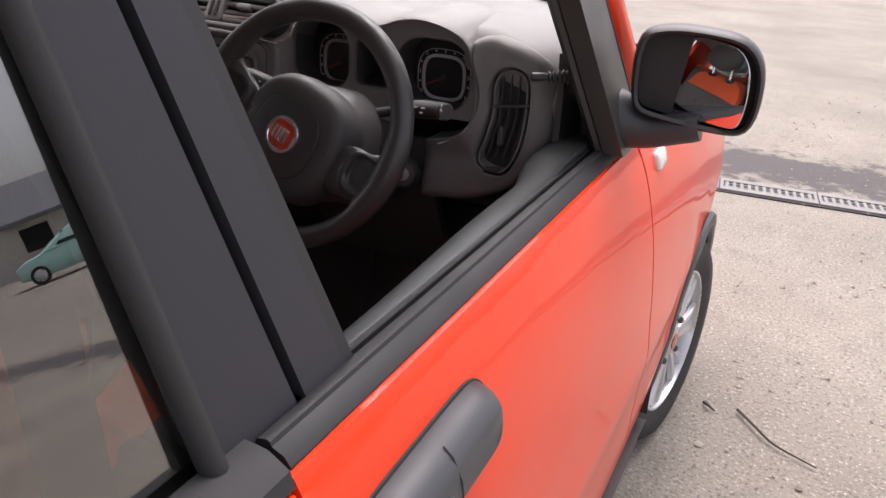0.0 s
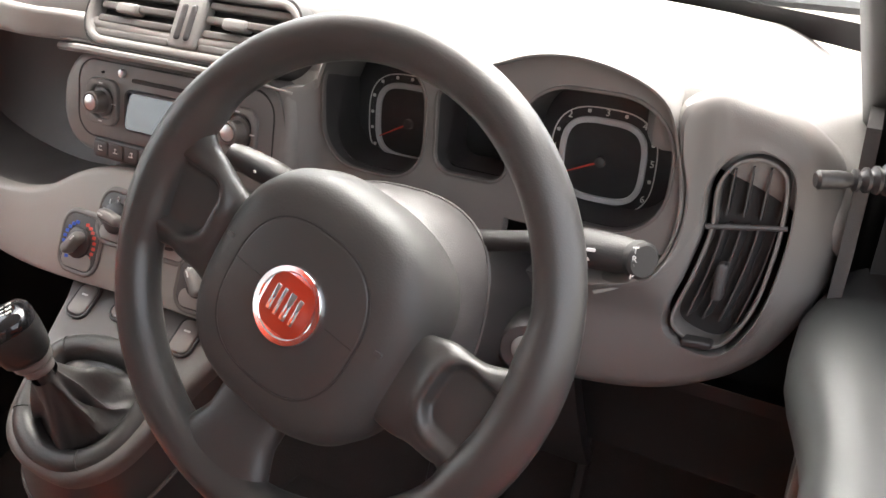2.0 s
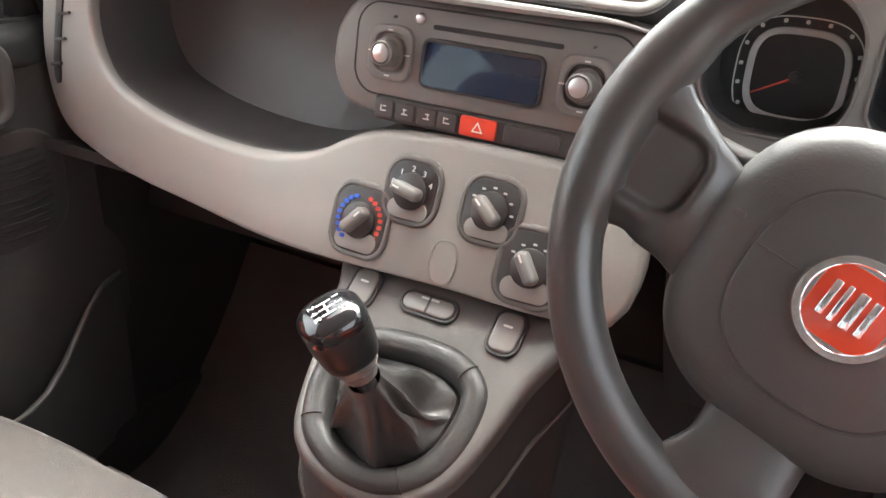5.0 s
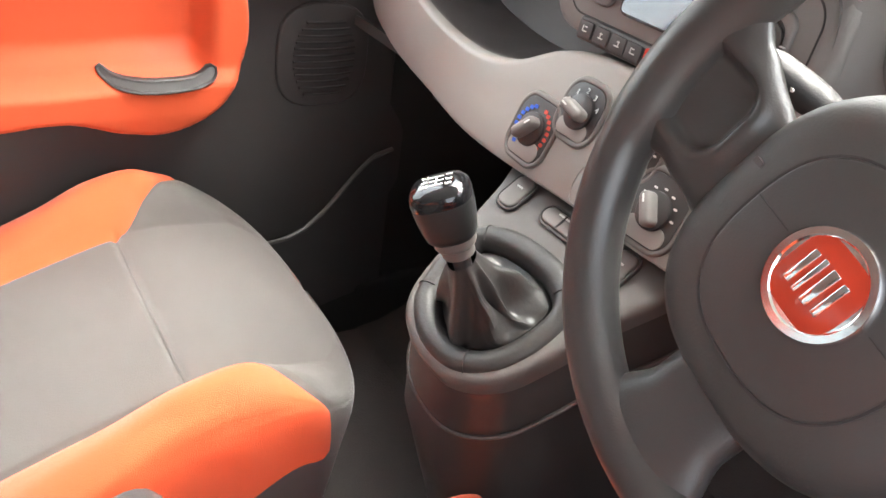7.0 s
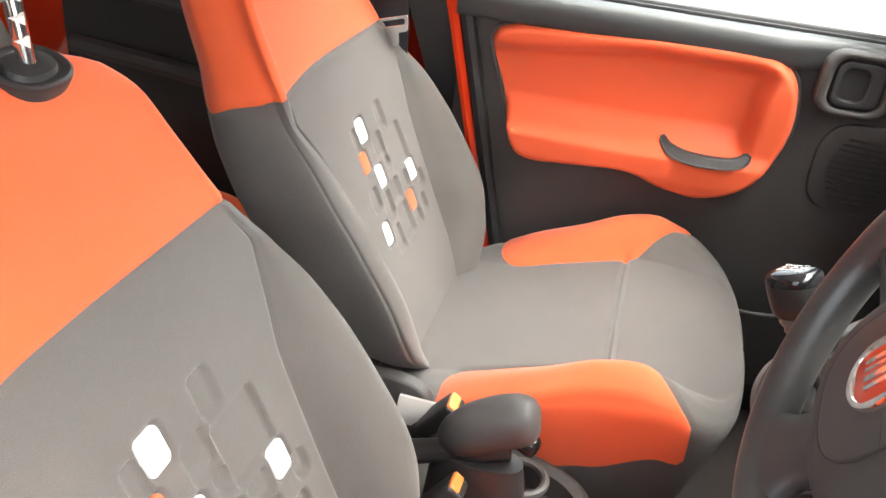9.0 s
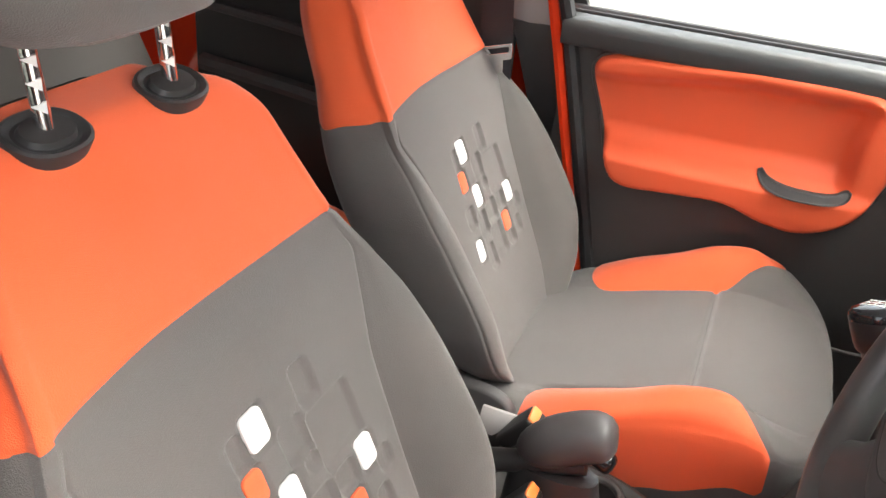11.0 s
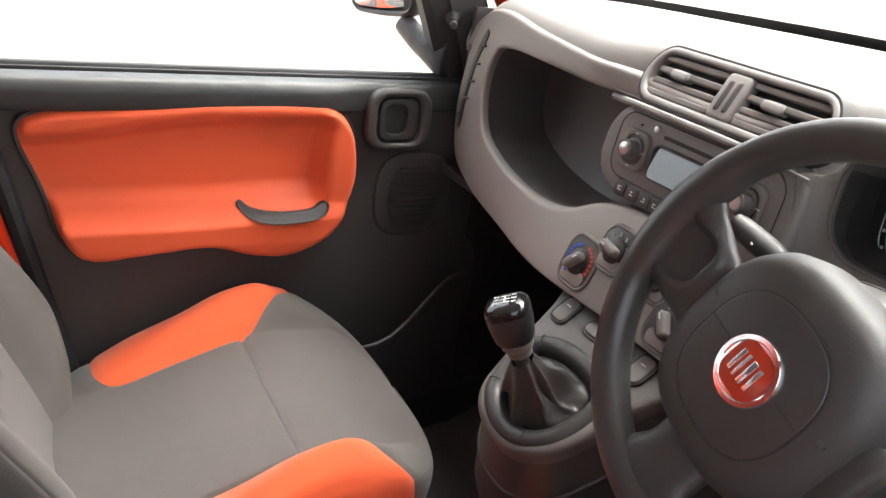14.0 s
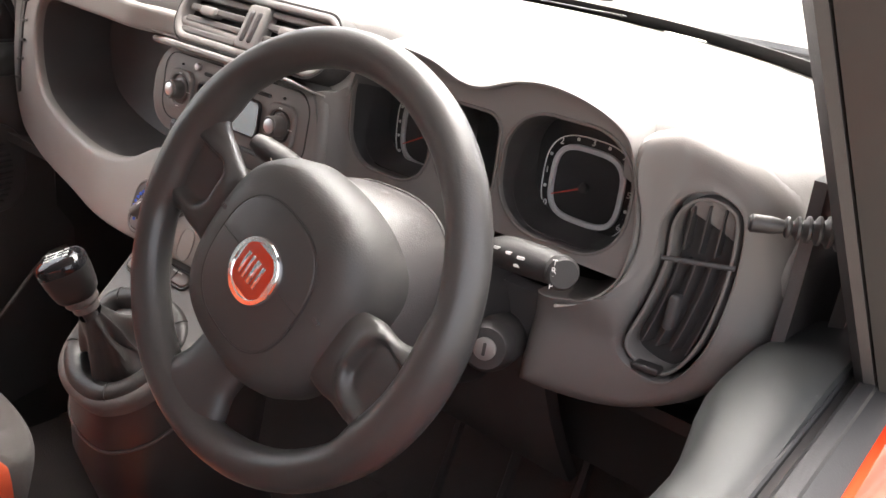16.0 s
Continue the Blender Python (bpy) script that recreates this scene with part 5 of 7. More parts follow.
def dial(cx, cz, rx, rz, marks, needle, numbers):
    z0 = -0.056
    o = oval(rx, rz, 64, 3.2, cx, cz)
    part("dial_ring", band(o, offset(o, 0.0052), z0, z0 + 0.003, 0.001, fn=cl_fn), M_RINGGREY, cluster)
    o2 = offset(o, -0.0085)
    part("dial_line", band(o2, offset(o2, 0.001), z0, z0 + 0.0008, 0.0, fn=cl_fn), M_MARK, cluster)
    for k in range(marks):
        a = radians(215 - 250 * k / (marks - 1))
        c, s2 = math.cos(a), math.sin(a)
        q = 1 / ((abs(c) ** 3.2 + abs(s2) ** 3.2) ** (1 / 3.2))
        px, pz = cx + (rx + 0.0045) * q * c, cz + (rz + 0.0045) * q * s2
        if numbers and k % 2 == 0:
            mm = Matrix.Translation(cl_fn(px, pz, z0 + 0.0006)) @ pose(0, 0, 0, 90)
            lettering("numeral", str(k // 2), 0.0085, mm, M_MARK, cluster)
        else:
            part("dial_mark", slab(rrect(0.003, 0.003, 0.0006, 1, px, pz), z0, z0 + 0.0007, 0.0, fn=cl_fn), M_MARK, cluster)
    ca, sa = math.cos(radians(needle)), math.sin(radians(needle))
    pts = [cl_fn(cx + d * ca, cz + d * sa, z0 + 0.006) for d in (-0.004, rx * 0.9)]
    part("needle", tube([Vector(p) for p in pts], [0.0012, 0.0006], 6), M_RED, cluster, "thin red needle")
    part("needle_hub", turned([(0.005, 0), (0.0045, 0.004), (0.003, 0.005)], Matrix.Translation(cl_fn(cx, cz, z0 + 0.003)) @ pose(0, 0, 0, 90), 16), M_BLACK, cluster)


dial(0.234, 1.0735, 0.038, 0.037, 13, 208, False)
dial(0.4225, 1.0735, 0.0385, 0.037, 13, 205, True)
lettering("dial_legend", "x1000", 0.006, Matrix.Translation(cl_fn(0.4225, 1.032, -0.0552)) @ pose(0, 0, 0, 90), M_MARK, cluster)

# hood over the instruments: twin humps with a rounded lip
hc = Vector((0.335, 0, 1.07))
rings = []
for dy, grow, lift in ((0.18, 0.012, 0.004), (0.10, 0.014, 0.002), (0.045, 0.0125, 0.001), (0.016, 0.009, 0.0), (0.004, 0.005, 0.0), (0.0, 0.0018, 0.0), (0.0015, -0.0005, 0.0), (0.025, -0.003, 0.0), (0.06, -0.007, 0.0)):
    ring = []
    for p in edge_c:
        d = (p - hc).normalized()
        up = smooth(1.06, 1.13, p.z) * (1 - smooth(0.455, 0.495, p.x)) if grow > 0.002 else 1.0
        g = grow if grow <= 0.002 else 0.0018 + (grow - 0.0018) * up
        y0 = 0.216 + 0.008 * smooth(0.45, 0.5, p.x) + 0.014 * (1 - smooth(1.105, 1.150, p.z)) * (1 - smooth(0.2, 0.25, p.x))
        ring.append((p.x + d.x * g, y0 + dy * (1 if grow <= 0.002 else max(up, 0.1)), p.z + d.z * g + lift * up))
    rings.append(ring)
part("instrument_hood", loft(rings[:7], closed=False), M_DASH, dash, "grey twin-humped hood")
# same plastic as the hood; the shade inside is put into a darker colour
part("hood_lining", loft(rings[6:], closed=False), M_CONSOLE, dash, "hood lining, darkened for the shade under it")

# driver's end panel with the bean-shaped vent
end = loop_of([(0.424, 0.888), (0.48, 0.890), (0.53, 0.903), (0.575, 0.93), (0.606, 0.975), (0.622, 1.03), (0.620, 1.07), (0.607, 1.105), (0.588, 1.128), (0.562, 1.143), (0.53, 1.153), (0.508, 1.154), (0.493, 1.144), (0.4955, 1.116), (0.5035, 1.085), (0.5055, 1.055), (0.5005, 1.026), (0.489, 1.006), (0.470, 0.993), (0.445, 0.987), (0.425, 0.984), (0.419, 0.978), (0.418, 0.94), (0.417, 0.896)], 120)
vent = loop_of([(0.520, 1.083), (0.532, 1.106), (0.553, 1.113), (0.574, 1.103), (0.581, 1.078), (0.581, 1.03), (0.573, 0.979), (0.552, 0.944), (0.519, 0.948), (0.505, 0.967), (0.514, 1.007), (0.521, 1.047)][::-1], 120)


def on_panel(u, v, h):
    """The end panel, swelling towards the hood's lip and rolling back along its top and outer edges."""
    y = face_y(u, v)
    y -= (y - 0.214) * (1 - smooth(0.492, 0.525, u)) * smooth(0.955, 1.02, v)
    return (u, y - h + 0.022 * smooth(0.585, 0.63, u), v)


def panel_rings():
    a, b = end, start_at(vent, end[0])
    mid = lambda t, h: [Vector(on_panel(p.x + (q.x - p.x) * t, p.y + (q.y - p.y) * t, h)) for p, q in zip(a, b)]  # noqa: E731
    back = [q + Vector((0, 0.05, -0.03 * smooth(1.10, 1.15, q.z))) for q in mid(0.0, -0.02)]
    return [back, mid(-0.004, -0.022), mid(0.0, -0.014), mid(0.07, -0.005), mid(0.16, 0.0), mid(0.30, 0.0035), mid(0.48, 0.005), mid(0.68, 0.005), mid(0.86, 0.0055), mid(0.94, 0.007), mid(0.985, 0.0065), mid(1.0, 0.003), mid(1.0, -0.02)]


part("end_panel", loft(panel_rings(), cap0=False, cap1=False), M_RADIO, dash, "grey end panel")
part("end_vent_rim", band(offset(vent, 0.0045), offset(vent, 0.0075), -0.02, 0.003, 0.001, fn=on_face), M_RADIO, dash, "bean-shaped rim")
part("end_vent_well", slab(offset(vent, 0.006), -0.03, -0.02, 0.0, fn=on_face), M_VOID, dash)
part("vent_crossbar", tube([on_face(x, 1.053 + 0.004 * (x - 0.55) / 0.03, 0.002) for x in (0.522, 0.55, 0.58)], 0.0024, 8), M_DARK, dash)
for k in range(4):
    x = 0.534 + 0.0125 * k
    part("vent_slat", sheet(lambda u, v: on_face(x + 0.0014 * u, 1.058 + (0.043 - 0.004 * abs(k - 1.5)) * v, -0.006), lin(0, 1, 2), lin(0, 1, 5), (0, 0.016, 0)), M_DARK, dash)
    part("vent_slat", sheet(lambda u, v: on_face(x + 0.0014 * u - 0.014 * (1 - v) ** 1.5, 0.968 + 0.082 * v, -0.005), lin(0, 1, 2), lin(0, 1, 7), (0.004, 0.016, 0)), M_DARK, dash)
part("vent_tab", slab(rrect(0.009, 0.032, 0.004, 4, 0.541, 1.005), -0.004, 0.006, 0.003, fn=on_face), M_DARK, dash)
part("vent_thumbwheel", slab(rrect(0.024, 0.007, 0.003, 3, 0.534, 0.951), 0.0, 0.011, 0.002, fn=on_face), M_BLACK, dash)
# dark underside, knee panels and carcass
part("carcass", sheet(lambda u, v: (u, 0.40 + 0.10 * v, 0.72 + 0.40 * v), lin(-0.63, 0.63, 6), lin(0, 1, 4), (0, 0.05, 0)), M_VOID, dash)
part("knee_panel", sheet(lambda u, v: (0.17 + 0.26 * u, 0.235 + 0.14 * (1 - v) ** 1.5, 0.70 + 0.28 * v), lin(0, 1, 10), lin(0, 1, 8), (0, 0.02, 0)), M_DARK, dash, "dark knee panel")
part("under_tray", sheet(lambda u, v: (u, 0.24 + 0.30 * v, 0.865 - 0.10 * v), lin(-0.62, -0.10, 10), lin(0, 1, 6), (0, 0, -0.015)), M_VOID, dash)
part("under_tray", sheet(lambda u, v: (u, 0.31 + 0.23 * v, 0.880 - 0.10 * v), lin(0.42, 0.62, 6), lin(0, 1, 6), (0, 0, -0.015)), M_VOID, dash)
for s in (1, -1):
    part("end_cap", sheet(lambda u, v: (s * (0.625 + 0.015 * v * (1 - v)), 0.27 + 0.4 * u, 0.90 + 0.24 * v), lin(0, 1, 8), lin(0, 1, 6), (-0.01 * s, 0, 0)), M_DARK, dash)
# pedals in the gloom
for x in (0.20, 0.30, 0.40):
    pm = facing((x, 0.42, 0.46), 35)
    part("pedal", slab(rrect(0.05, 0.07, 0.008, 3), -0.01, 0.006, 0.003, pm), M_BLACK, car, "black rubber pedal")
    part("pedal_arm", tube([(x, 0.43, 0.47), (x, 0.47, 0.58), (x, 0.52, 0.75)], 0.008, 6), M_DARK, car)

# ---- centre console ----
console = thing("centre_console", (0, 0.05, 0.28), "dark grey console with gear lever well and small switches", "console")


def ramp(u, v, h):
    """The sloping top of the console at x = u, distance v up the slope from its foot, h proud."""
    y, z = 0.005 + v * 0.8, 0.756 + v * 0.6
    return (u, y - h * 0.6, z + h * 0.8)


top_out = loop_of([(-0.102, 0.205), (-0.095, 0.165), (-0.085, 0.115), (-0.077, 0.07), (-0.064, 0.034), (-0.04, 0.013), (-0.003, 0.003), (0.042, 0.006), (0.078, 0.034), (0.095, 0.076), (0.108, 0.13), (0.128, 0.205), (0.06, 0.212), (-0.04, 0.212)], 84)
sewn = loop_of([(-0.073, 0.09), (-0.064, 0.052), (-0.046, 0.028), (-0.006, 0.011), (0.04, 0.014), (0.073, 0.042), (0.086, 0.085), (0.079, 0.125), (0.04, 0.147), (-0.025, 0.145), (-0.064, 0.126)], 84)
well = offset(sewn, 0.017)
part("console_top", band(top_out, start_at(well, top_out[0]), -0.02, 0.0, 0.008, fn=ramp), M_CONSOLE, console, "dark grey console top")
foot = [put(offset(top_out, d), h, fn=ramp) for d, h in ((0.003, -0.012), (-0.004, -0.03))]
for k, zz in enumerate((0.66, 0.55, 0.42, 0.30)):
    foot.append([(p.x * (0.95 - 0.04 * k), 0.02 + 0.75 * p.y + 0.035 * k, zz + 0.1 * p.y * (1 - k / 3)) for p in top_out])
part("console_body", loft(foot, cap0=False), M_BLACK, console, "black lower console")
seamc = [Vector(ramp(p.x, p.y, -0.032)) + Vector((0, 0, -0.035)) for p in offset(top_out, -0.005)]
part("console_seam", tube(seamc, 0.0022, 6, closed=True), M_DOORCARD, console)
def collar_pt(i, d, h):
    """A point of the sewn collar, d outside the well's edge."""
    p, q = well[i], offset(well, -0.01)[i]
    return ramp(*(p + (q - p) * (d / 0.01)), h)


roll = [[collar_pt(i, d, h) for i in range(len(well))] for d, h in ((0.0175, -0.016), (0.0175, -0.006), (0.0162, -0.0005), (0.013, 0.0035), (0.008, 0.0055), (0.002, 0.0055), (-0.003, 0.003), (-0.0065, -0.002), (-0.009, -0.010))]
part("gaiter_collar", loft(roll, cap0=False, cap1=False), M_LEATHER, console, "sewn black leatherette collar")
for k in (8, 30, 54, 76):
    part("collar_stitch", tube([collar_pt(k, d, h) for d, h in ((0.0168, -0.001), (0.0132, 0.0038), (0.008, 0.0059), (0.002, 0.0059), (-0.003, 0.0034))], 0.0008, 5), M_VOID, console)
for cx, cv_, w, h in ((-0.067, 0.172, 0.024, 0.036), (0.0, 0.174, 0.05, 0.017), (0.075, 0.172, 0.024, 0.036)):
    shp = rrect(w, h, 0.008, 5, cx, cv_)
    but = part("console_button", slab(shp, -0.002, 0.0045, 0.002, fn=ramp), M_RADIO, console, "small grey rocker switch")
    fr = offset(shp, -0.0035)
    part("button_rim", band(fr, offset(shp, -0.0008), -0.002, 0.003, 0.001, fn=ramp), M_BLACK, but)
    part("button_symbol", slab(rrect(w * 0.35, 0.002, 0.0006, 2, cx, cv_ + 0.005), 0.0045, 0.0049, 0.0, fn=ramp), M_MARK, but)
    if w > 0.04:
        part("button_split", slab(rrect(0.0018, h * 0.9, 0.0004, 1, cx, cv_), 0.0045, 0.0052, 0.0, fn=ramp), M_VOID, but)
# cup holders and the long tray back to the handbrake
part("cup_tray", box(-0.085, 0.085, -0.30, 0.06, 0.36, 0.47, 0.02), M_BLACK, console, "black lower tray")
for cx, cy in ((-0.02, 0.025), (0.0, -0.075)):
    cm = Matrix.Translation((cx, cy, 0.47))
    part("cup_ring", turned([(0.043, 0.0), (0.043, 0.008), (0.040, 0.011), (0.036, 0.008), (0.036, 0.001)], cm, 36), M_DARK, console, "round cup holder")
    part("cup_well", turned([(0.036, 0.0008), (0.034, 0.0012)], cm, 32), M_VOID, console)
part("rear_tray", sheet(lambda u, v: (u * 0.07, -0.28 - 0.30 * v, 0.475 + 0.03 * (u ** 4) + 0.01 * v), lin(-1, 1, 12), lin(0, 1, 8), (0, 0, -0.05)), M_DARK, console)

# ---- gear lever ----
gear = thing("gear_lever", (0.005, 0.05, 0.80), "black gear lever with glossy cap, silver collar and leatherette gaiter", "gear lever")
axis0, axis1 = Vector((0.016, 0.045, 0.818)), Vector((-0.009, 0.010, 0.914))
gm = Matrix.Translation(axis0) @ (axis1 - axis0).to_track_quat("Z", "Y").to_matrix().to_4x4()
L = (axis1 - axis0).length
part("shaft", turned([(0.008, 0.0), (0.008, L - 0.055)], gm, 16), M_BLACK, gear)
part("collar", turned([(0.0130, L - 0.064), (0.0140, L - 0.062), (0.0140, L - 0.056), (0.0165, L - 0.0545), (0.0180, L - 0.052), (0.0180, L - 0.047), (0.0168, L - 0.0455)], gm, 28), M_CONTROL, gear, "dull grey collar")
part("knob", turned([(0.0180, L - 0.046), (0.0212, L - 0.042), (0.0230, L - 0.034), (0.0246, L - 0.022), (0.0252, L - 0.014), (0.0250, L - 0.009)], gm, 36, power=2.7), M_KNOB, gear, "black grained knob")
part("knob_cap", turned([(0.0252, L - 0.0115), (0.0256, L - 0.008), (0.0248, L - 0.003), (0.0215, L + 0.0012), (0.014, L + 0.0034), (0.004, L + 0.004)], gm, 36, power=2.7), M_GLOSS, gear, "glossy black cap with shift pattern")
cap = gm @ Matrix.Translation((0, 0, L + 0.0036))
for x in (-0.0075, 0.0, 0.0075):
    part("shift_line", slab(rrect(0.0014, 0.012, 0.0004, 1, x, 0), -0.003, 0.0006, 0.0, cap), M_MARK, gear)
part("shift_line", slab(rrect(0.0164, 0.0014, 0.0004, 1, 0, 0), -0.003, 0.0005, 0.0, cap), M_MARK, gear)
for k, ch in enumerate("135"):
    lettering("numeral", ch, 0.0078, cap @ Matrix.Translation((-0.0085 + 0.0085 * k, 0.0098, -0.0004)), M_MARK, gear, 0.0012)
for k, ch in enumerate("24R"):
    lettering("numeral", ch, 0.0078, cap @ Matrix.Translation((-0.0085 + 0.0085 * k, -0.0098, -0.0004)), M_MARK, gear, 0.0012)
rings = []
pit = offset(well, 0.0085)
neck = gm @ Vector((0, 0, L - 0.066))
for k in range(29):
    t = k / 28
    ring = []
    for i, p in enumerate(pit):
        q = Vector(ramp(p.x, p.y, -0.010))
        a = 2 * math.pi * i / len(pit)
        out = (q - Vector(ramp(0.006, 0.08, 0))).normalized()
        top = neck + out * 0.0135
        pt = top.lerp(q, t ** 0.85)
        # four taut ridges run from the collar to the corners; the cloth between them sinks and creases
        taut = abs(math.cos(2 * a + 0.7)) ** 1.5
        slack = math.sin(math.pi * min(1.0, t * 1.08)) ** 0.8
        pt.z -= slack * (0.006 + 0.018 * (1 - taut))
        crease = 0.5 + 0.5 * math.sin(7 * a + 3.0 * t + 1.1 * math.sin(2 * a))
        pt += out * slack * (0.013 * crease ** 1.5 - 0.005) + Vector((0, 0, 0.003 * slack * math.sin(4 * a - 9 * t)))
        ring.append(pt)
    rings.append(ring)
part("gaiter", loft(rings, cap0=False, cap1=False), M_LEATHER, gear, "creased black leatherette gaiter")

# ---- steering wheel and column ----
wheel = thing("steering_wheel", (0.312, 0.021, 1.011), "black three-spoke steering wheel with round red badge, turned", "steering wheel")
TILT_W = 21
WC = Vector((0.323, 0.022, 1.036))
WM = Matrix.Translation(WC) @ pose(0, 0, 0, 90 - TILT_W) @ pose(0, 0, 0, 0, 0, -20)
rings = []
for k in range(96):
    a = 2 * math.pi * k / 96
    deg = math.degrees(a)
    swell = 0.0
    for c, w in ((0, 26), (180, 26)):
        dd = abs((deg - c + 180) % 360 - 180)
        swell = max(swell, 1 - smooth(w * 0.6, w, dd))
    e = Vector((math.cos(a), math.sin(a), 0))
    ring = []
    for q in (2 * math.pi * j / 16 for j in range(16)):
        rr = 0.0158 + 0.0012 * swell
        ring.append(WM @ (e * (0.1605 - 0.002 * swell + rr * math.cos(q) * (1.0 + 0.1 * swell)) + Vector((0, 0, rr * 1.08 * math.sin(q)))))
    rings.append(ring)
part("rim", loft(rings, wrap=True), M_WHEEL, wheel, "grained foam rim")
# hub, badge and spokes sit a little below the rim's middle
HM = WM @ Matrix.Translation((-0.005, -0.0245, -0.008))
pad_loop = oval(0.086, 0.085, 80, 2.7)
rings = []
for d, z in ((0.014, -0.075), (0.004, -0.055), (-0.003, -0.03), (-0.002, -0.008), (0.003, 0.006), (0.010, 0.0135), (0.020, 0.0175), (0.034, 0.0195)):
    rings.append(put(offset(pad_loop, d), z, HM))
part("airbag_cover", loft(rings), M_PAD, wheel, "padded centre cover")
seam = oval(0.0555, 0.056, 64, 2.6, 0.0, -0.001)
part("cover_seam", band(offset(seam, -0.0006), offset(seam, 0.0008), 0.017, 0.0206, 0.0, HM), M_VOID, wheel)
part("cover_disc", slab(offset(seam, 0.0006), 0.017, 0.0212, 0.0015, HM), M_WHEEL, wheel, "dark centre disc")
for x0, x1 in ((-0.054, -0.03), (0.03, 0.054)):
    part("cover_split", tube([HM @ Vector((x, 0.004, 0.0212)) for x in (x0, x1)], 0.0004, 5), M_VOID, wheel)
for x in (-0.069, 0.069):
    part("horn_symbol", slab(rrect(0.006, 0.003, 0.001, 2, x, 0.012), 0.016, 0.0186, 0.0, HM), M_DARK, wheel)
BM = HM @ Matrix.Translation((0.0, 0.001, -0.0005)) @ Matrix.Diagonal((0.96, 0.96, 1.0, 1.0))
badge = part("badge", turned([(0.0282, 0.0205), (0.0282, 0.0248), (0.0272, 0.0262), (0.0236, 0.0262), (0.0226, 0.0252)], BM, 48), M_CHROME, wheel, "round chrome-rimmed red badge")
part("badge_enamel", slab(oval(0.0205, 0.0205, 48, 3.6), 0.024, 0.0256, 0.0006, BM), M_ENAMEL, badge)
part("badge_field", turned([(0.0232, 0.0235), (0.0228, 0.0250)], BM, 40), M_SILVER, badge)
for k, (x, w, h) in enumerate(((-0.0115, 0.0040, 0.020), (-0.0052, 0.003, 0.021), (0.0022, 0.0052, 0.021), (0.0098, 0.0040, 0.020))):
    part("badge_bar", slab(rrect(w, h, 0.0006, 2, x, 0.0), 0.0254, 0.0268, 0.0004, BM), M_CHROME, badge)


def along(knots, x):
    """Smooth interpolation through (x, value) knots."""
    for (x0, v0), (x1, v1) in zip(knots, knots[1:]):
        if x <= x1:
            return v0 + (v1 - v0) * smooth(x0, x1, x)
    return knots[-1][1]


def spoke(angle, upper, lower, r_in, sink, hollow=0.0, cup_y=0.0):
    """A moulded spoke flaring into the rim; the side spokes carry a rounded thumb recess with a crisp lip on the hub side."""
    m = WM @ pose(0, 0, 0, 0, 0, angle)
    hub = pose(0, 0, 0, 0, 0, -angle) @ (WM.inverted() @ HM).translation
    rings = []
    n, k = 84, 61
    for a in range(n):
        t = a / (n - 1)
        r = r_in + (0.1600 - r_in) * t
        up, low = along(upper, r), along(lower, r)
        cy = hub.y * (1 - smooth(0.0, 0.9, t))
        z0 = sink * (1 - smooth(0.05, 0.95, t)) - 0.003
        th = 0.0125 + 0.002 * smooth(0.7, 1, t)
        top, bottom = [], []
        for j in range(k):
            s_ = -1 + 2 * j / (k - 1)
            s_ = math.sin(s_ * math.pi / 2)
            y = cy + (up + low) / 2 + s_ * (up - low) / 2
            dome = (1 - abs(s_) ** 3.2) ** 0.45 if abs(s_) < 1 else 0.0
            dip = 0.0
            if hollow:
                qx, qy = abs(r - 0.131) - 0.012, abs(y - cup_y) - 0.008
                sd = math.hypot(max(qx, 0.0), max(qy, 0.0)) + min(max(qx, qy), 0.0) - 0.015
                dip = -hollow * smooth(0.003, -0.0035, sd) * (1 - 0.75 * smooth(0.138, 0.154, r))
                dip += 0.0022 * math.exp(-((sd - 0.006) / 0.0045) ** 2) * (1 - smooth(0.125, 0.145, r))
            bow = 1 - (1 - math.sqrt(max(0.0, 1 - (y / 0.1600) ** 2))) * smooth(0.8, 1.0, t)
            top.append(m @ Vector((r * bow, y, z0 + th * dome + dip * min(1.0, dome * 1.2))))
            bottom.append(m @ Vector((r * bow, y, z0 - th * dome)))
        rings.append(top + bottom[-2:0:-1])
    return part("spoke", loft(rings), M_WHEEL, wheel, "moulded spoke", sharp=80)


spoke(180, ((0.06, 0.038), (0.095, 0.044), (0.12, 0.050), (0.145, 0.060), (0.160, 0.080)), ((0.06, -0.024), (0.10, -0.027), (0.125, -0.029), (0.148, -0.038), (0.160, -0.056)), 0.06, -0.012, 0.0075, 0.015)
spoke(0, ((0.06, 0.032), (0.092, 0.034), (0.122, 0.027), (0.145, 0.031), (0.160, 0.052)), ((0.06, -0.032), (0.10, -0.040), (0.128, -0.046), (0.150, -0.068), (0.160, -0.086)), 0.06, -0.012, 0.0075, -0.009)
spoke(-90, ((0.07, 0.029), (0.12, 0.030), (0.148, 0.040), (0.160, 0.056)), ((0.07, -0.029), (0.12, -0.030), (0.148, -0.040), (0.160, -0.056)), 0.07, -0.014)

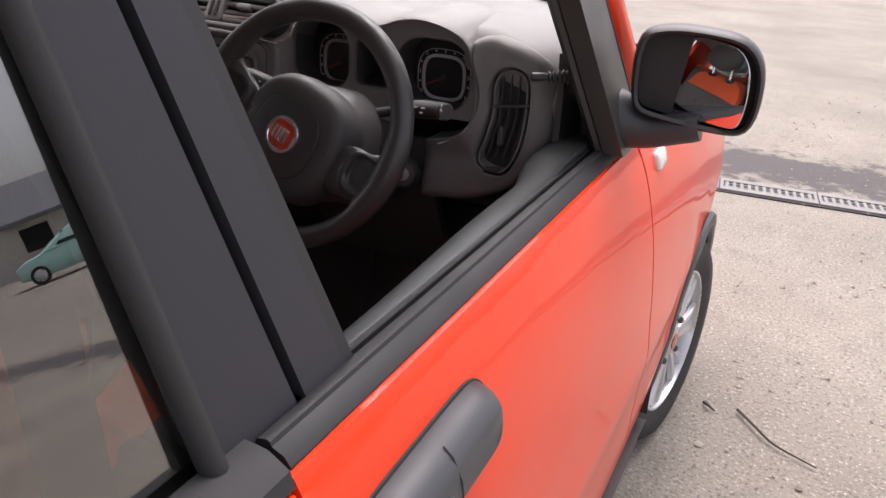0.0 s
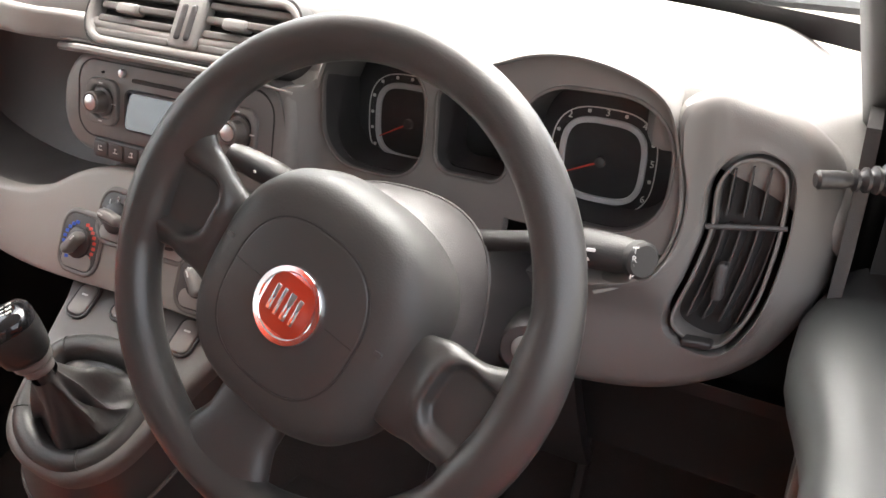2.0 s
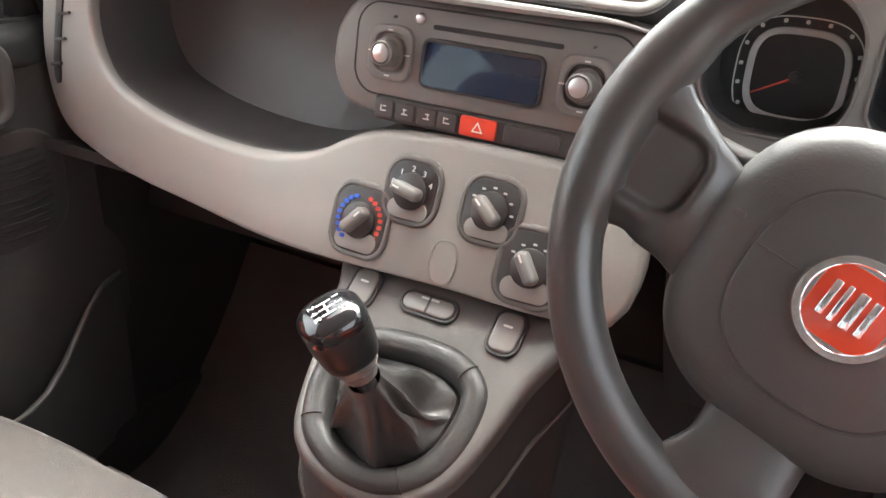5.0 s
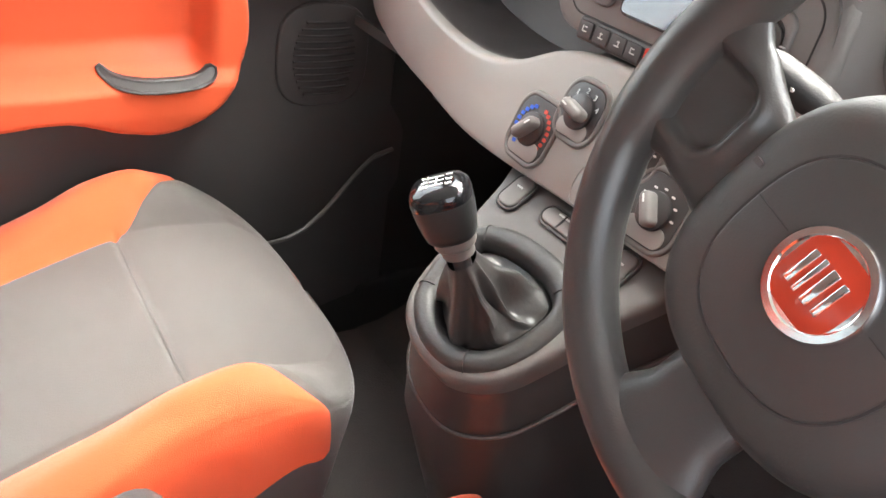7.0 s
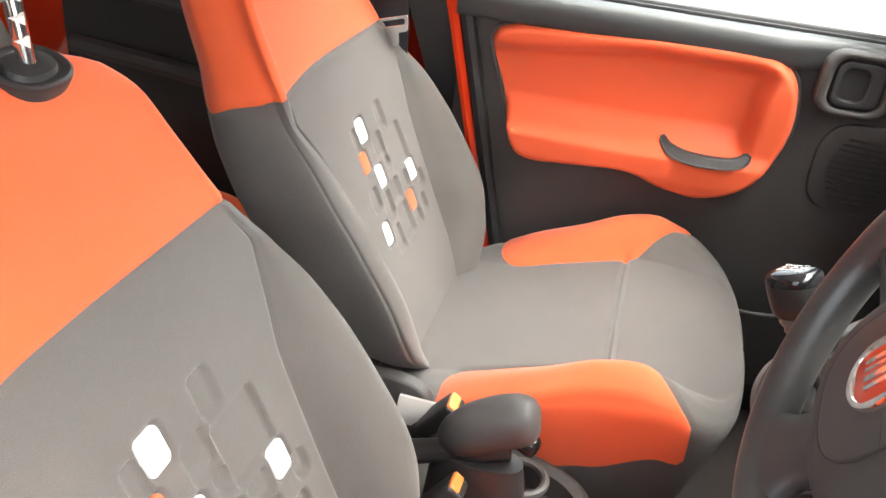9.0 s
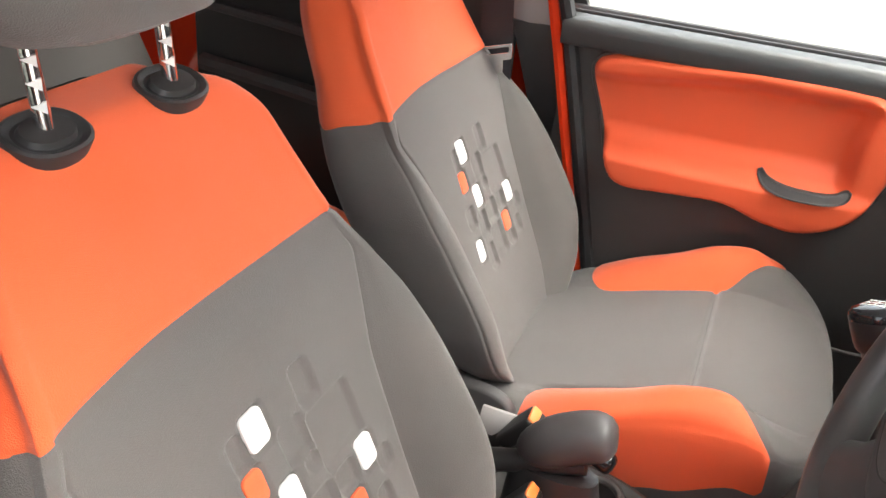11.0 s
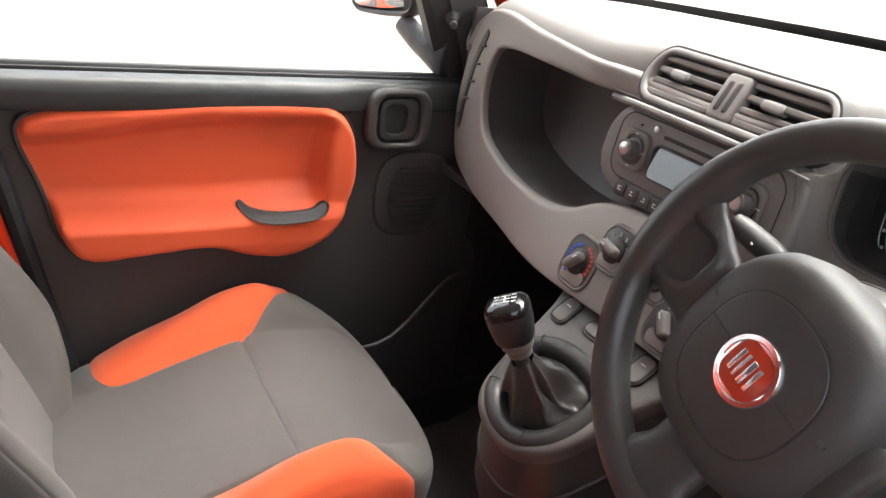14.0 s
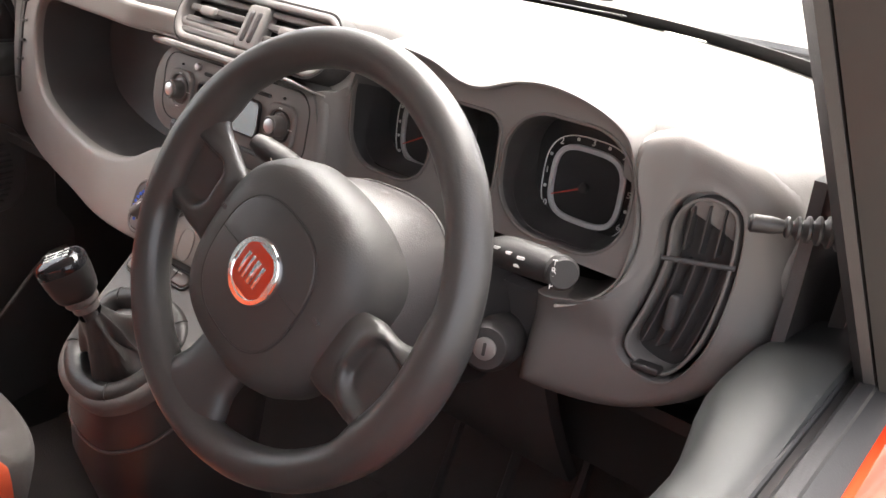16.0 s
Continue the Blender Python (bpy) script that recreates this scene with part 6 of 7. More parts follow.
col = thing("steering_column", (0.312, 0.12, 0.97), "dark steering column shroud with stalks and ignition lock", "steering column")
CMX = Matrix.Translation(HM.translation) @ pose(0, 0, 0, 90 - TILT_W)
shroud = []
for z, rx, ry, dy in ((-0.030, 0.080, 0.078, 0.0), (-0.04, 0.086, 0.084, 0.0), (-0.085, 0.089, 0.087, 0.004), (-0.10, 0.088, 0.086, 0.006), (-0.103, 0.080, 0.078, 0.007)):
    shroud.append(put(oval(rx, ry, 48, 2.6, 0.0, dy), z, CMX))
part("shroud", loft(shroud), M_DARK, col, "round dark shroud behind the wheel")
edge_l = [CMX @ Vector((p.x, p.y, -0.101)) for p in oval(0.088, 0.086, 48, 2.6, 0.0, 0.006)]
part("shroud_bead", tube(edge_l, 0.0018, 6, closed=True), M_DOORCARD, col)
back = []
for z, rx, ry, dy in ((-0.10, 0.07, 0.066, 0.0), (-0.16, 0.075, 0.07, 0.0), (-0.24, 0.08, 0.075, 0.01)):
    back.append(put(oval(rx, ry, 40, 3.0, 0.005, dy - 0.01), z, CMX))
part("column_cover", loft(back), M_BLACK, col)


def stalk(pts, radii, name, label):
    return part(name, tube(curve_pts(pts, len(radii)), radii, 14, flat=0.85), M_STALK, col, label)


right = stalk([(0.375, 0.150, 1.034), (0.41, 0.142, 1.045), (0.45, 0.128, 1.057), (0.504, 0.118, 1.064)], [0.010, 0.0095, 0.009, 0.009, 0.0095, 0.0105, 0.014, 0.0155, 0.0155, 0.0152, 0.0145, 0.012], "wiper_stalk", "black stalk with white symbols")
em = Matrix.Translation((0.5065, 0.1135, 1.0645)) @ Vector((0.75, -0.62, 0.15)).to_track_quat("Z", "Y").to_matrix().to_4x4()
part("stalk_end", turned([(0.0125, -0.006), (0.0125, 0.001), (0.0105, 0.003)], em, 24), M_STALK, right)
for k, ch in enumerate("TRIP"):
    lettering("letter", ch, 0.0062, facing((0.5035, 0.1055, 1.0735 - 0.006 * k), 0, 25), M_MARK, right)
for x, dz in ((0.462, 0.005), (0.472, -0.001), (0.474, 0.006), (0.449, 0.004)):
    part("stalk_symbol", slab(rrect(0.006, 0.0022, 0.0006, 1), 0.0, 0.0008, 0.0, facing((x, 0.1065 + (0.48 - x) * 0.25, 1.060 + dz), 0, 20)), M_MARK, right)
left = stalk([(0.25, 0.150, 1.036), (0.22, 0.14, 1.046), (0.19, 0.13, 1.057), (0.160, 0.120, 1.070)], [0.010, 0.0095, 0.009, 0.009, 0.0095, 0.0105, 0.0125, 0.0135, 0.0135, 0.013, 0.012, 0.009], "lamp_stalk", "black stalk with white symbols")
for k in range(3):
    part("stalk_symbol", slab(rrect(0.006, 0.0022, 0.0006, 1), 0.0, 0.0008, 0.0, facing((0.188 - 0.012 * k, 0.116, 1.060 + 0.005 * k), 0, -20)), M_MARK, left)
im = Matrix.Translation((0.408, 0.185, 0.935)) @ Vector((0.35, -0.9, 0.25)).to_track_quat("Z", "Y").to_matrix().to_4x4()
part("ignition_housing", turned([(0.030, -0.10), (0.026, -0.02), (0.022, 0.0), (0.019, 0.003)], im, 28), M_BLACK, col)
part("ignition_lock", turned([(0.0105, 0.0), (0.0105, 0.005), (0.009, 0.006)], im, 28), M_RADIO, col, "grey ignition lock")
part("key_slot", slab(rrect(0.003, 0.012, 0.001, 2), 0.005, 0.0066, 0.0, im), M_VOID, col)

# ---- front seats ----
SEAT_X = -0.352
PANEL, CREASE = 0.45, 0.75
SEAM_Y = -0.135


@functools.lru_cache(None)
def cushion_row(v):
    """The cross-section of the cushion from its middle out and down, v from the back (0) to the front (1)."""
    if v < 0.62:
        y = -0.47 + 0.41 * v / 0.62
        w = 0.262 - 0.022 * (1 - smooth(-0.47, -0.28, y))
    else:
        th = (v - 0.62) / 0.38 * math.pi / 2 * 0.985
        y = -0.06 + 0.121 * math.sin(th) ** (2 / 2.8)
        w = 0.262 * math.cos(th) ** (2 / 2.8)
    z0 = spline(((-0.47, 0.518), (-0.33, 0.552), (-0.226, 0.586), (-0.135, 0.612), (-0.08, 0.617), (-0.02, 0.611), (0.05, 0.597), (0.09, 0.570)), y)
    crest = spline(((-0.47, 0.50), (-0.38, 0.545), (-0.30, 0.588), (-0.22, 0.626), (-0.15, 0.662), (-0.10, 0.672), (-0.05, 0.652), (0.0, 0.622), (0.05, 0.599), (0.09, 0.565)), y)
    crease = spline(((-0.47, 0.48), (-0.3, 0.572), (-0.22, 0.604), (-0.13, 0.640), (-0.06, 0.645), (0.0, 0.620), (0.05, 0.588), (0.09, 0.553)), y)
    c = 0.161 * min(1.0, w / 0.235)
    ds = ((0, 0), (0.22, c * 0.5), (PANEL, c), (0.53, c + 0.28 * (w - c)), (0.62, c + 0.6 * (w - c)), (0.70, c + 0.88 * (w - c)), (CREASE, w), (0.80, w * 1.02), (0.88, w * 1.01), (1.0, w * 0.90))
    zs_ = ((0, z0 - 0.004), (0.22, z0 - 0.003), (PANEL, z0), (0.53, z0 + 0.62 * (crest - z0)), (0.62, crest), (0.70, crest + 0.4 * (crease - crest)), (CREASE, crease - 0.003), (0.80, crease - 0.032), (0.88, crease - 0.09), (1.0, 0.39))
    return y, ds, zs_


def bolster_field(u, v):
    """Distance inside the orange bolster, which ends on a slanting seam at the front and a line along the side."""
    a, y = abs(u), cushion_row(v)[0]
    front = SEAM_Y + (0.112 * max(0.0, (a - PANEL) / 0.30) ** 0.7 if a < CREASE else 0.112 + 0.01 * (a - CREASE) / 0.15) - y
    low = (0.905 - 0.045 * smooth(-0.14, -0.03, y) - a) * 0.9
    r = 0.025
    corner = r - math.hypot(r - front, r - low) if front < r and low < r else 1.0
    back = y + 0.358
    inner = (a - PANEL) * 0.3
    r2 = 0.045
    curl = r2 - math.hypot(r2 - back, r2 - inner) if back < r2 and inner < r2 else 1.0
    return min(inner, front * 0.8, low, corner, back, curl)


def sided(field, sign):
    return lambda u, v: field(u, v) if u * sign > 0 else -1.0


def cushion_pt(u, v):
    a = abs(u)
    y, ds, zs_ = cushion_row(v)
    d, z = spline(ds, a), spline(zs_, a)
    if a < PANEL + 0.02:
        z -= 0.006 * math.exp(-((y - SEAM_Y) / 0.005) ** 2)
    if a < 0.93:
        z -= 0.0045 * math.exp(-(bolster_field(u, v) / 0.004) ** 2)
    z -= 0.002 * math.exp(-((a - CREASE) / 0.008) ** 2)
    y -= 0.10 * smooth(CREASE, 1.0, a) * smooth(0.62, 1.0, v)
    lump = noise.noise(Vector((u * 3.1, y * 14, 2.0)))
    return (SEAT_X + math.copysign(d, u), y, z + 0.0012 * lump * (a < CREASE))


seat = thing("front_seat", (SEAT_X, -0.2, 0.28), "grey and orange fabric front seat with embossed squares", "car seat", "front seats")
half = [*lin(0, 0.41, 14), *lin(0.425, 0.475, 9), *lin(0.49, 0.70, 15), *lin(0.71, 0.79, 11), *lin(0.82, 1.0, 12)]
us = sorted({*half, *[-a for a in half]})
vs = sorted({*lin(0, 0.46, 26), *lin(0.47, 0.545, 22), *lin(0.56, 0.72, 26), *lin(0.735, 1, 26)})
zoned(cushion_pt, us, vs, (
    (sided(bolster_field, 1), ("cushion_bolster", M_ORANGE, "orange fabric bolster")),
    (sided(bolster_field, -1), ("cushion_bolster", M_ORANGE, "orange fabric bolster", 2)),
    (lambda u, v: abs(u) - CREASE, ("cushion_side", M_GREY_SHADED, "dark grey side")),
    (lambda u, v: cushion_row(v)[0] - SEAM_Y, ("cushion_front", M_GREY, "")),
    (None, ("cushion_centre", M_GREY, "grey fabric centre panel"))), seat)
part("cushion_seam", tube([Vector(cushion_pt(u, 0.62 * (SEAM_Y + 0.47) / 0.41)) + Vector((0, 0.0, 0.001)) for u in lin(-0.44, 0.44, 24)], 0.0011, 5), M_GREY_SHADED, seat)

# embossed and printed panes of the backrest: offset across, height, width, height, kind
PANES = ((0.028, 0.835, 0.034, 0.037, "white"), (0.054, 0.796, 0.030, 0.034, "orange"), (0.019, 0.763, 0.032, 0.036, "white"), (-0.095, 0.731, 0.032, 0.036, "white"),
         (-0.058, 0.694, 0.032, 0.034, "orange"), (0.066, 0.693, 0.028, 0.036, "white"), (-0.068, 0.777, 0.070, 0.062, "e"), (-0.048, 0.834, 0.028, 0.038, "e"),
         (0.057, 0.828, 0.020, 0.034, "e"), (-0.010, 0.799, 0.036, 0.036, "e"), (-0.020, 0.771, 0.020, 0.014, "e"), (-0.056, 0.728, 0.034, 0.026, "e"), (-0.118, 0.708, 0.022, 0.024, "e"),
         (-0.014, 0.727, 0.036, 0.034, "e"), (0.030, 0.722, 0.034, 0.036, "e"), (0.066, 0.745, 0.030, 0.030, "e"), (-0.012, 0.680, 0.046, 0.048, "e"), (-0.098, 0.674, 0.022, 0.026, "e"), (-0.062, 0.664, 0.026, 0.020, "e"), (0.030, 0.670, 0.028, 0.036, "e"))


def back_centre_y(z):
    return -0.464 - 0.45 * (z - 0.62) - 0.02 * smooth(0.84, 1.04, z) - 0.02 * smooth(1.03, 1.087, z) ** 2


@functools.lru_cache(None)
def back_row(v):
    """The cross-section of the backrest, v from foot to top."""
    z = 0.528 + 0.559 * v
    w = spline(((0.528, 0.165), (0.56, 0.20), (0.60, 0.236), (0.66, 0.258), (0.74, 0.264), (0.80, 0.262), (0.85, 0.250), (0.90, 0.226), (0.945, 0.202), (1.0, 0.188), (1.045, 0.174), (1.07, 0.156), (1.087, 0.128)), z)
    bol = spline(((0.528, 0.03), (0.60, 0.060), (0.68, 0.074), (0.77, 0.062), (0.855, 0.034), (0.91, 0.006), (0.95, 0.002)), z)
    rear = spline(((0.528, -0.47), (0.56, -0.498), (0.628, -0.545), (0.777, -0.646), (0.905, -0.722), (1.03, -0.778), (1.10, -0.80)), z)
    pe = min(0.88 * w, spline(((0.528, 0.12), (0.60, 0.146), (0.70, 0.153), (0.80, 0.162), (0.85, 0.178), (0.90, 0.20)), z))
    yc = back_centre_y(z)
    soft_top = smooth(0.87, 0.97, z)
    fy = yc + bol - 0.030 - 0.010 * soft_top
    ds = ((0, 0), (0.22, pe * 0.5), (PANEL, pe), (0.52, pe + 0.35 * (w - pe)), (0.60, pe + 0.75 * (w - pe)), (0.66, w - 0.005 - 0.006 * soft_top), (0.72, w - 0.002 * soft_top), (0.80, w + 0.003), (0.90, w - 0.004), (1.0, w - 0.03))
    yk = ((0, yc), (0.22, yc + 0.001), (PANEL, yc + 0.004), (0.52, yc + 0.004 + 0.62 * bol), (0.60, yc + 0.003 + bol - 0.006 * soft_top), (0.66, yc + bol - 0.008 - 0.010 * soft_top), (0.72, fy), (0.80, fy + 0.45 * (rear - fy)), (0.90, rear + 0.025), (1.0, rear))
    return z, ds, yk, (yc + rear) / 2


def top_field(u, v):
    """Above the seam between the grey cloth and the orange top."""
    return back_row(v)[0] - 0.941 + 0.030 * smooth(0.60, 1.0, abs(u)) + 0.014 * smooth(0.15, 0.62, u)


def pane_depth(x, z):
    best = 1.0
    for cx, cz, pw, ph, kind in PANES:
        qx, qz = abs(x - cx) - pw / 2 + 0.006, abs(z - cz) - ph / 2 + 0.006
        if qx < 0.02 and qz < 0.02:
            best = min(best, math.hypot(max(qx, 0), max(qz, 0)) + min(max(qx, qz), 0.0) - 0.006 + (0.001 if kind != "e" else 0.0))
    return smooth(0.0028, -0.0022, best)


def back_pt(u, v):
    a = abs(u)
    z, ds, yk, mid = back_row(v)
    d, y = spline(ds, a), spline(yk, a)
    if u < 0 and a > PANEL:  # the bolster beside the door is the slimmer one
        pe = spline(ds, PANEL)
        d = pe + (d - pe) * (0.72 + 0.28 * smooth(0.88, 0.95, z))
    d = math.copysign(d, u)
    if a < PANEL and 0.62 < z < 0.88:
        y -= 0.006 * pane_depth(d, z)
    y -= 0.004 * math.exp(-((a - PANEL) / 0.008) ** 2) * (1 - smooth(0.88, 0.93, z))
    groove = 0.0018 * math.exp(-((a - 0.66) / 0.008) ** 2) * (1 - smooth(0.90, 0.935, z))
    groove += 0.0025 * math.exp(-(top_field(u, v) / 0.003) ** 2)
    y -= groove * (a < 0.7)
    d -= math.copysign(groove, u) * (a > 0.5)
    k = smooth(0.972, 1.0, v)
    y += (mid - y) * 0.85 * k * k
    y += 0.0015 * noise.noise(Vector((u * 3.0, z * 11, 7.0)))
    z += 0.013 * (1 - smooth(0.30, 0.60, a)) * smooth(0.86, 1.0, v)
    return (SEAT_X + d * (1 - 0.25 * k * k), y, z)


half = [*lin(0, 0.43, 60), *lin(0.437, 0.467, 8), *lin(0.48, 0.63, 11), *lin(0.64, 0.69, 9), *lin(0.71, 1.0, 14)]
us = sorted({*half, *[-a for a in half]})
vs = sorted({*lin(0, 0.20, 12), *lin(0.205, 0.60, 92), *lin(0.61, 0.70, 9), *lin(0.705, 0.745, 17), *lin(0.755, 0.95, 16), *lin(0.96, 1.0, 9)})
zoned(back_pt, us, vs, (
    (top_field, ("backrest_top", M_ORANGE, "orange fabric upper part")),
    (sided(lambda u, v: abs(u) - 0.66, 1), ("backrest_side", M_GREY_SHADED, "")),
    (sided(lambda u, v: abs(u) - 0.66, -1), ("backrest_side", M_GREY_SHADED, "", 2)),
    (sided(lambda u, v: abs(u) - PANEL, 1), ("backrest_bolster", M_GREY, "grey fabric bolster")),
    (sided(lambda u, v: abs(u) - PANEL, -1), ("backrest_bolster", M_GREY, "grey fabric bolster", 2)),
    (None, ("backrest_centre", M_GREY, "grey fabric with embossed squares"))), seat)
shell = [[Vector(back_pt(u, v)) for u in (-1, 1)] for v in lin(0, 1, 20)]
part("rear_shell", loft([[a, a + Vector((0.03, -0.02, 0)), b + Vector((-0.03, -0.02, 0)), b] for a, b in shell], closed=False), M_GREY_SHADED, seat, "dark grey rear cover")
part("seat_base", box(SEAT_X - 0.22, SEAT_X + 0.22, -0.44, 0.0, 0.30, 0.40, 0.02), M_BLACK, seat)
for dx in (-0.2, 0.2):
    part("seat_rail", box(SEAT_X + dx - 0.02, SEAT_X + dx + 0.02, -0.46, 0.06, 0.275, 0.305, 0.004), M_BLACK, seat)
part("recliner_cover", slab(oval(0.07, 0.05, 28, 2.5), -0.008, 0.012, 0.006, Matrix(((0, 0, 1, SEAT_X + 0.245), (1, 0, 0, -0.43), (0, 1, 0, 0.53), (0, 0, 0, 1)))), M_DARK, seat)


def on_back(dx, z, h):
    return (SEAT_X + dx, back_centre_y(z) + 0.002 * (dx / 0.08) ** 2 * 0.5 + (h - 0.0034) * 0.91, z + (h - 0.0034) * 0.41)


for pane in PANES:
    if pane[4] != "e":
        loop = rrect(pane[2] - 0.004, pane[3] - 0.004, 0.007, 4)
        fn = lambda u, v, hh: on_back(pane[0] + u, pane[1] + v, hh)  # noqa: E731
        part("print_square", slab(loop, -0.001, 0.0026, 0.0012, fn=fn), M_WHITE if pane[4] == "white" else M_ORANGE, seat, pane[4] + " printed square")
# headrest on two steel posts
for dx in (-0.070, 0.069):
    b = Vector((SEAT_X + dx, -0.706, 1.088))
    t = b + Vector((0, -0.012, 0.13))
    gm2 = Matrix.Translation(b) @ pose(0, 0, 0, -22, 0, 0)
    part("post_sleeve", loft([put(oval(a, b_, 32, 2.3), z_, gm2) for a, b_, z_ in ((0.034, 0.025, -0.016), (0.036, 0.027, 0.0005), (0.0355, 0.0265, 0.003), (0.033, 0.024, 0.0045), (0.029, 0.021, 0.0035), (0.027, 0.019, 0.0015), (0.024, 0.0165, 0.0015), (0.022, 0.0145, 0.006), (0.012, 0.010, 0.0075))]), M_BLACK, seat, "black oval sleeve")
    part("headrest_post", tube([b, t], 0.0068, 14), M_CHROME, seat, "bright steel post")
    for k in range(4):
        at = b.lerp(t, 0.16 + 0.13 * k) + Vector((0.0044, 0.0040, 0))
        part("post_notch", loft([[at + Vector((dx_ * 0.75, -dx_ * 0.75, dz_)) + o for dx_, dz_ in ((-0.005, -0.003), (0.005, 0.0025), (-0.005, 0.006))] for o in (Vector((-0.002, -0.002, 0)), Vector((0.0008, 0.0008, 0)))]), M_WHITE, seat)
hc2 = Vector((SEAT_X, -0.708, 1.240))
rings = []
for k in range(17):
    t = -1 + 2 * k / 16
    f = (1 - abs(t) ** 2.6) ** (1 / 2.6) if abs(t) < 1 else 0.02
    rings.append([hc2 + Vector((0.135 * p.x * (0.35 + 0.65 * f), 0.055 * p.y * (0.3 + 0.7 * f) - 0.012 * t, 0.088 * t)) for p in oval(1, 1, 36, 2.8)])
part("headrest", loft(rings), M_GREY, seat, "grey fabric headrest")
copy_thing(seat, Matrix.Translation((SEAT_X + 0.684, -0.118, 0.28)))

# ---- rear seat ----
rear = thing("rear_seat", (0, -1.2, 0.3), "grey and orange fabric rear bench seat", "car seat")
def bench_z(v):
    return 0.522 + 0.026 * math.sin(math.pi * min(1.0, v)) - 0.09 * max(0.0, v - 0.86) ** 1.5 * 5


part("rear_cushion", sheet(lambda u, v: (0.512 * u, -1.32 + 0.49 * v, bench_z(v)), lin(-1, 1, 24), lin(0, 1, 20), (0, 0, -0.2)), M_GREY, rear)
for s in (-1, 1):
    part("rear_bolster", sheet(lambda u, v: (s * (0.514 + 0.064 * u), -1.32 + 0.485 * v, bench_z(v) + 0.016 * math.sin(math.pi * min(1.0, 0.15 + u)) - 0.03 * smooth(0.8, 1.0, u)), lin(0, 1, 10), lin(0, 1, 20), (0, 0, -0.18)), M_ORANGE, rear, "orange fabric outer bolster")
part("rear_backrest", sheet(lambda u, v: (0.6 * u, -1.32 - 0.22 * v, 0.58 + 0.46 * v), lin(-1, 1, 20), lin(0, 1, 14), (0, -0.12, -0.02)), M_GREY, rear)
part("rear_backrest_top", sheet(lambda u, v: (0.6 * u, -1.535 + 0.012 * math.sin(math.pi * v) - 0.06 * v, 1.04 + 0.055 * v), lin(-1, 1, 20), lin(0, 1, 8), (0, -0.08, -0.02)), M_ORANGE, rear, "orange fabric top")
# rear door cards inside
for s in (-1, 1):
    part("rear_door_card", sheet(lambda u, v: (s * (0.66 - 0.03 * v * (1 - v)), -1.32 + 0.72 * u, 0.36 + 0.64 * v), lin(0, 1, 12), lin(0, 1, 12), (0.015 * s, 0, 0)), M_BLACK, car, "black rear door card")
    for z0, r in ((0.93, 0.018), (0.85, 0.012), (0.72, 0.02)):
        ridge = curve_pts([(s * 0.648, -1.3, z0 + 0.04), (s * 0.64, -1.0, z0 + 0.02), (s * 0.636, -0.8, z0 - 0.01), (s * 0.645, -0.64, z0 - 0.07)], 16)
        part("rear_card_moulding", tube(ridge, r, 8), M_DARK, car)

# ---- handbrake ----
hb = thing("handbrake", (0.01, -0.33, 0.47), "black grip handbrake lever between the seats", "handbrake")
grip = curve_pts([(0.014, -0.318, 0.598), (0.011, -0.296, 0.612), (0.006, -0.265, 0.631), (0.002, -0.235, 0.645), (0.0, -0.206, 0.652)], 18)
part("grip", tube(grip, [0.014, 0.021, 0.0255, 0.028, 0.030, 0.0315, 0.033, 0.0335, 0.034, 0.034, 0.034, 0.034, 0.034, 0.0335, 0.033, 0.031, 0.027, 0.017], 18, flat=1.0), M_DARK, hb, "smooth dark grip")
bmx = Matrix.Translation((0.006, -0.214, 0.618)) @ Vector((0.35, 0.9, -0.15)).to_track_quat("Z", "Y").to_matrix().to_4x4()
part("button", turned([(0.014, -0.012), (0.014, 0.008), (0.011, 0.012), (0.006, 0.0135)], bmx, 22), M_GLOSS, hb, "glossy black button")
part("lever", tube([(0.03, -0.44, 0.53), (0.022, -0.36, 0.57), (0.008, -0.235, 0.605)], [0.018, 0.016, 0.015], 10), M_BLACK, hb)
part("lever_guard", loft([put(oval(a, b, 28, 2.4, 0.012, -0.27), z, Matrix.Identity(4)) for a, b, z in ((0.034, 0.066, 0.50), (0.031, 0.062, 0.55), (0.024, 0.055, 0.585))]), M_BLACK, hb)
surround = [put(oval(a, b, 40, 2.6, 0.0, -0.33), z, Matrix.Identity(4)) for a, b, z in ((0.098, 0.22, 0.40), (0.096, 0.215, 0.50), (0.090, 0.208, 0.522), (0.080, 0.20, 0.527), (0.070, 0.19, 0.520), (0.064, 0.185, 0.49))]
part("surround", loft(surround), M_DOORCARD, hb, "dark moulded surround")
for cy, r in ((-0.385, 0.036), (-0.215, 0.03)):
    ring = [Vector((-0.030 + r * math.cos(a), cy + r * math.sin(a), 0.526)) for a in (2 * math.pi * k / 32 for k in range(32))]
    part("recess_rim", tube(ring, 0.006, 8, closed=True), M_DOORCARD, hb, "round recess rim")
for x0, y0 in ((-0.07, -0.38),):
    part("strap_guide", sheet(lambda u, v: (x0 - 0.008 + 0.022 * u, y0 - 0.02 + 0.055 * v, 0.572 - 0.02 * u + 0.012 * math.sin(math.pi * u)), lin(0, 1, 6), lin(0, 1, 6), (0, 0, -0.012)), M_PILLAR, hb, "pale grey plastic guide")

# ---- seat belts ----


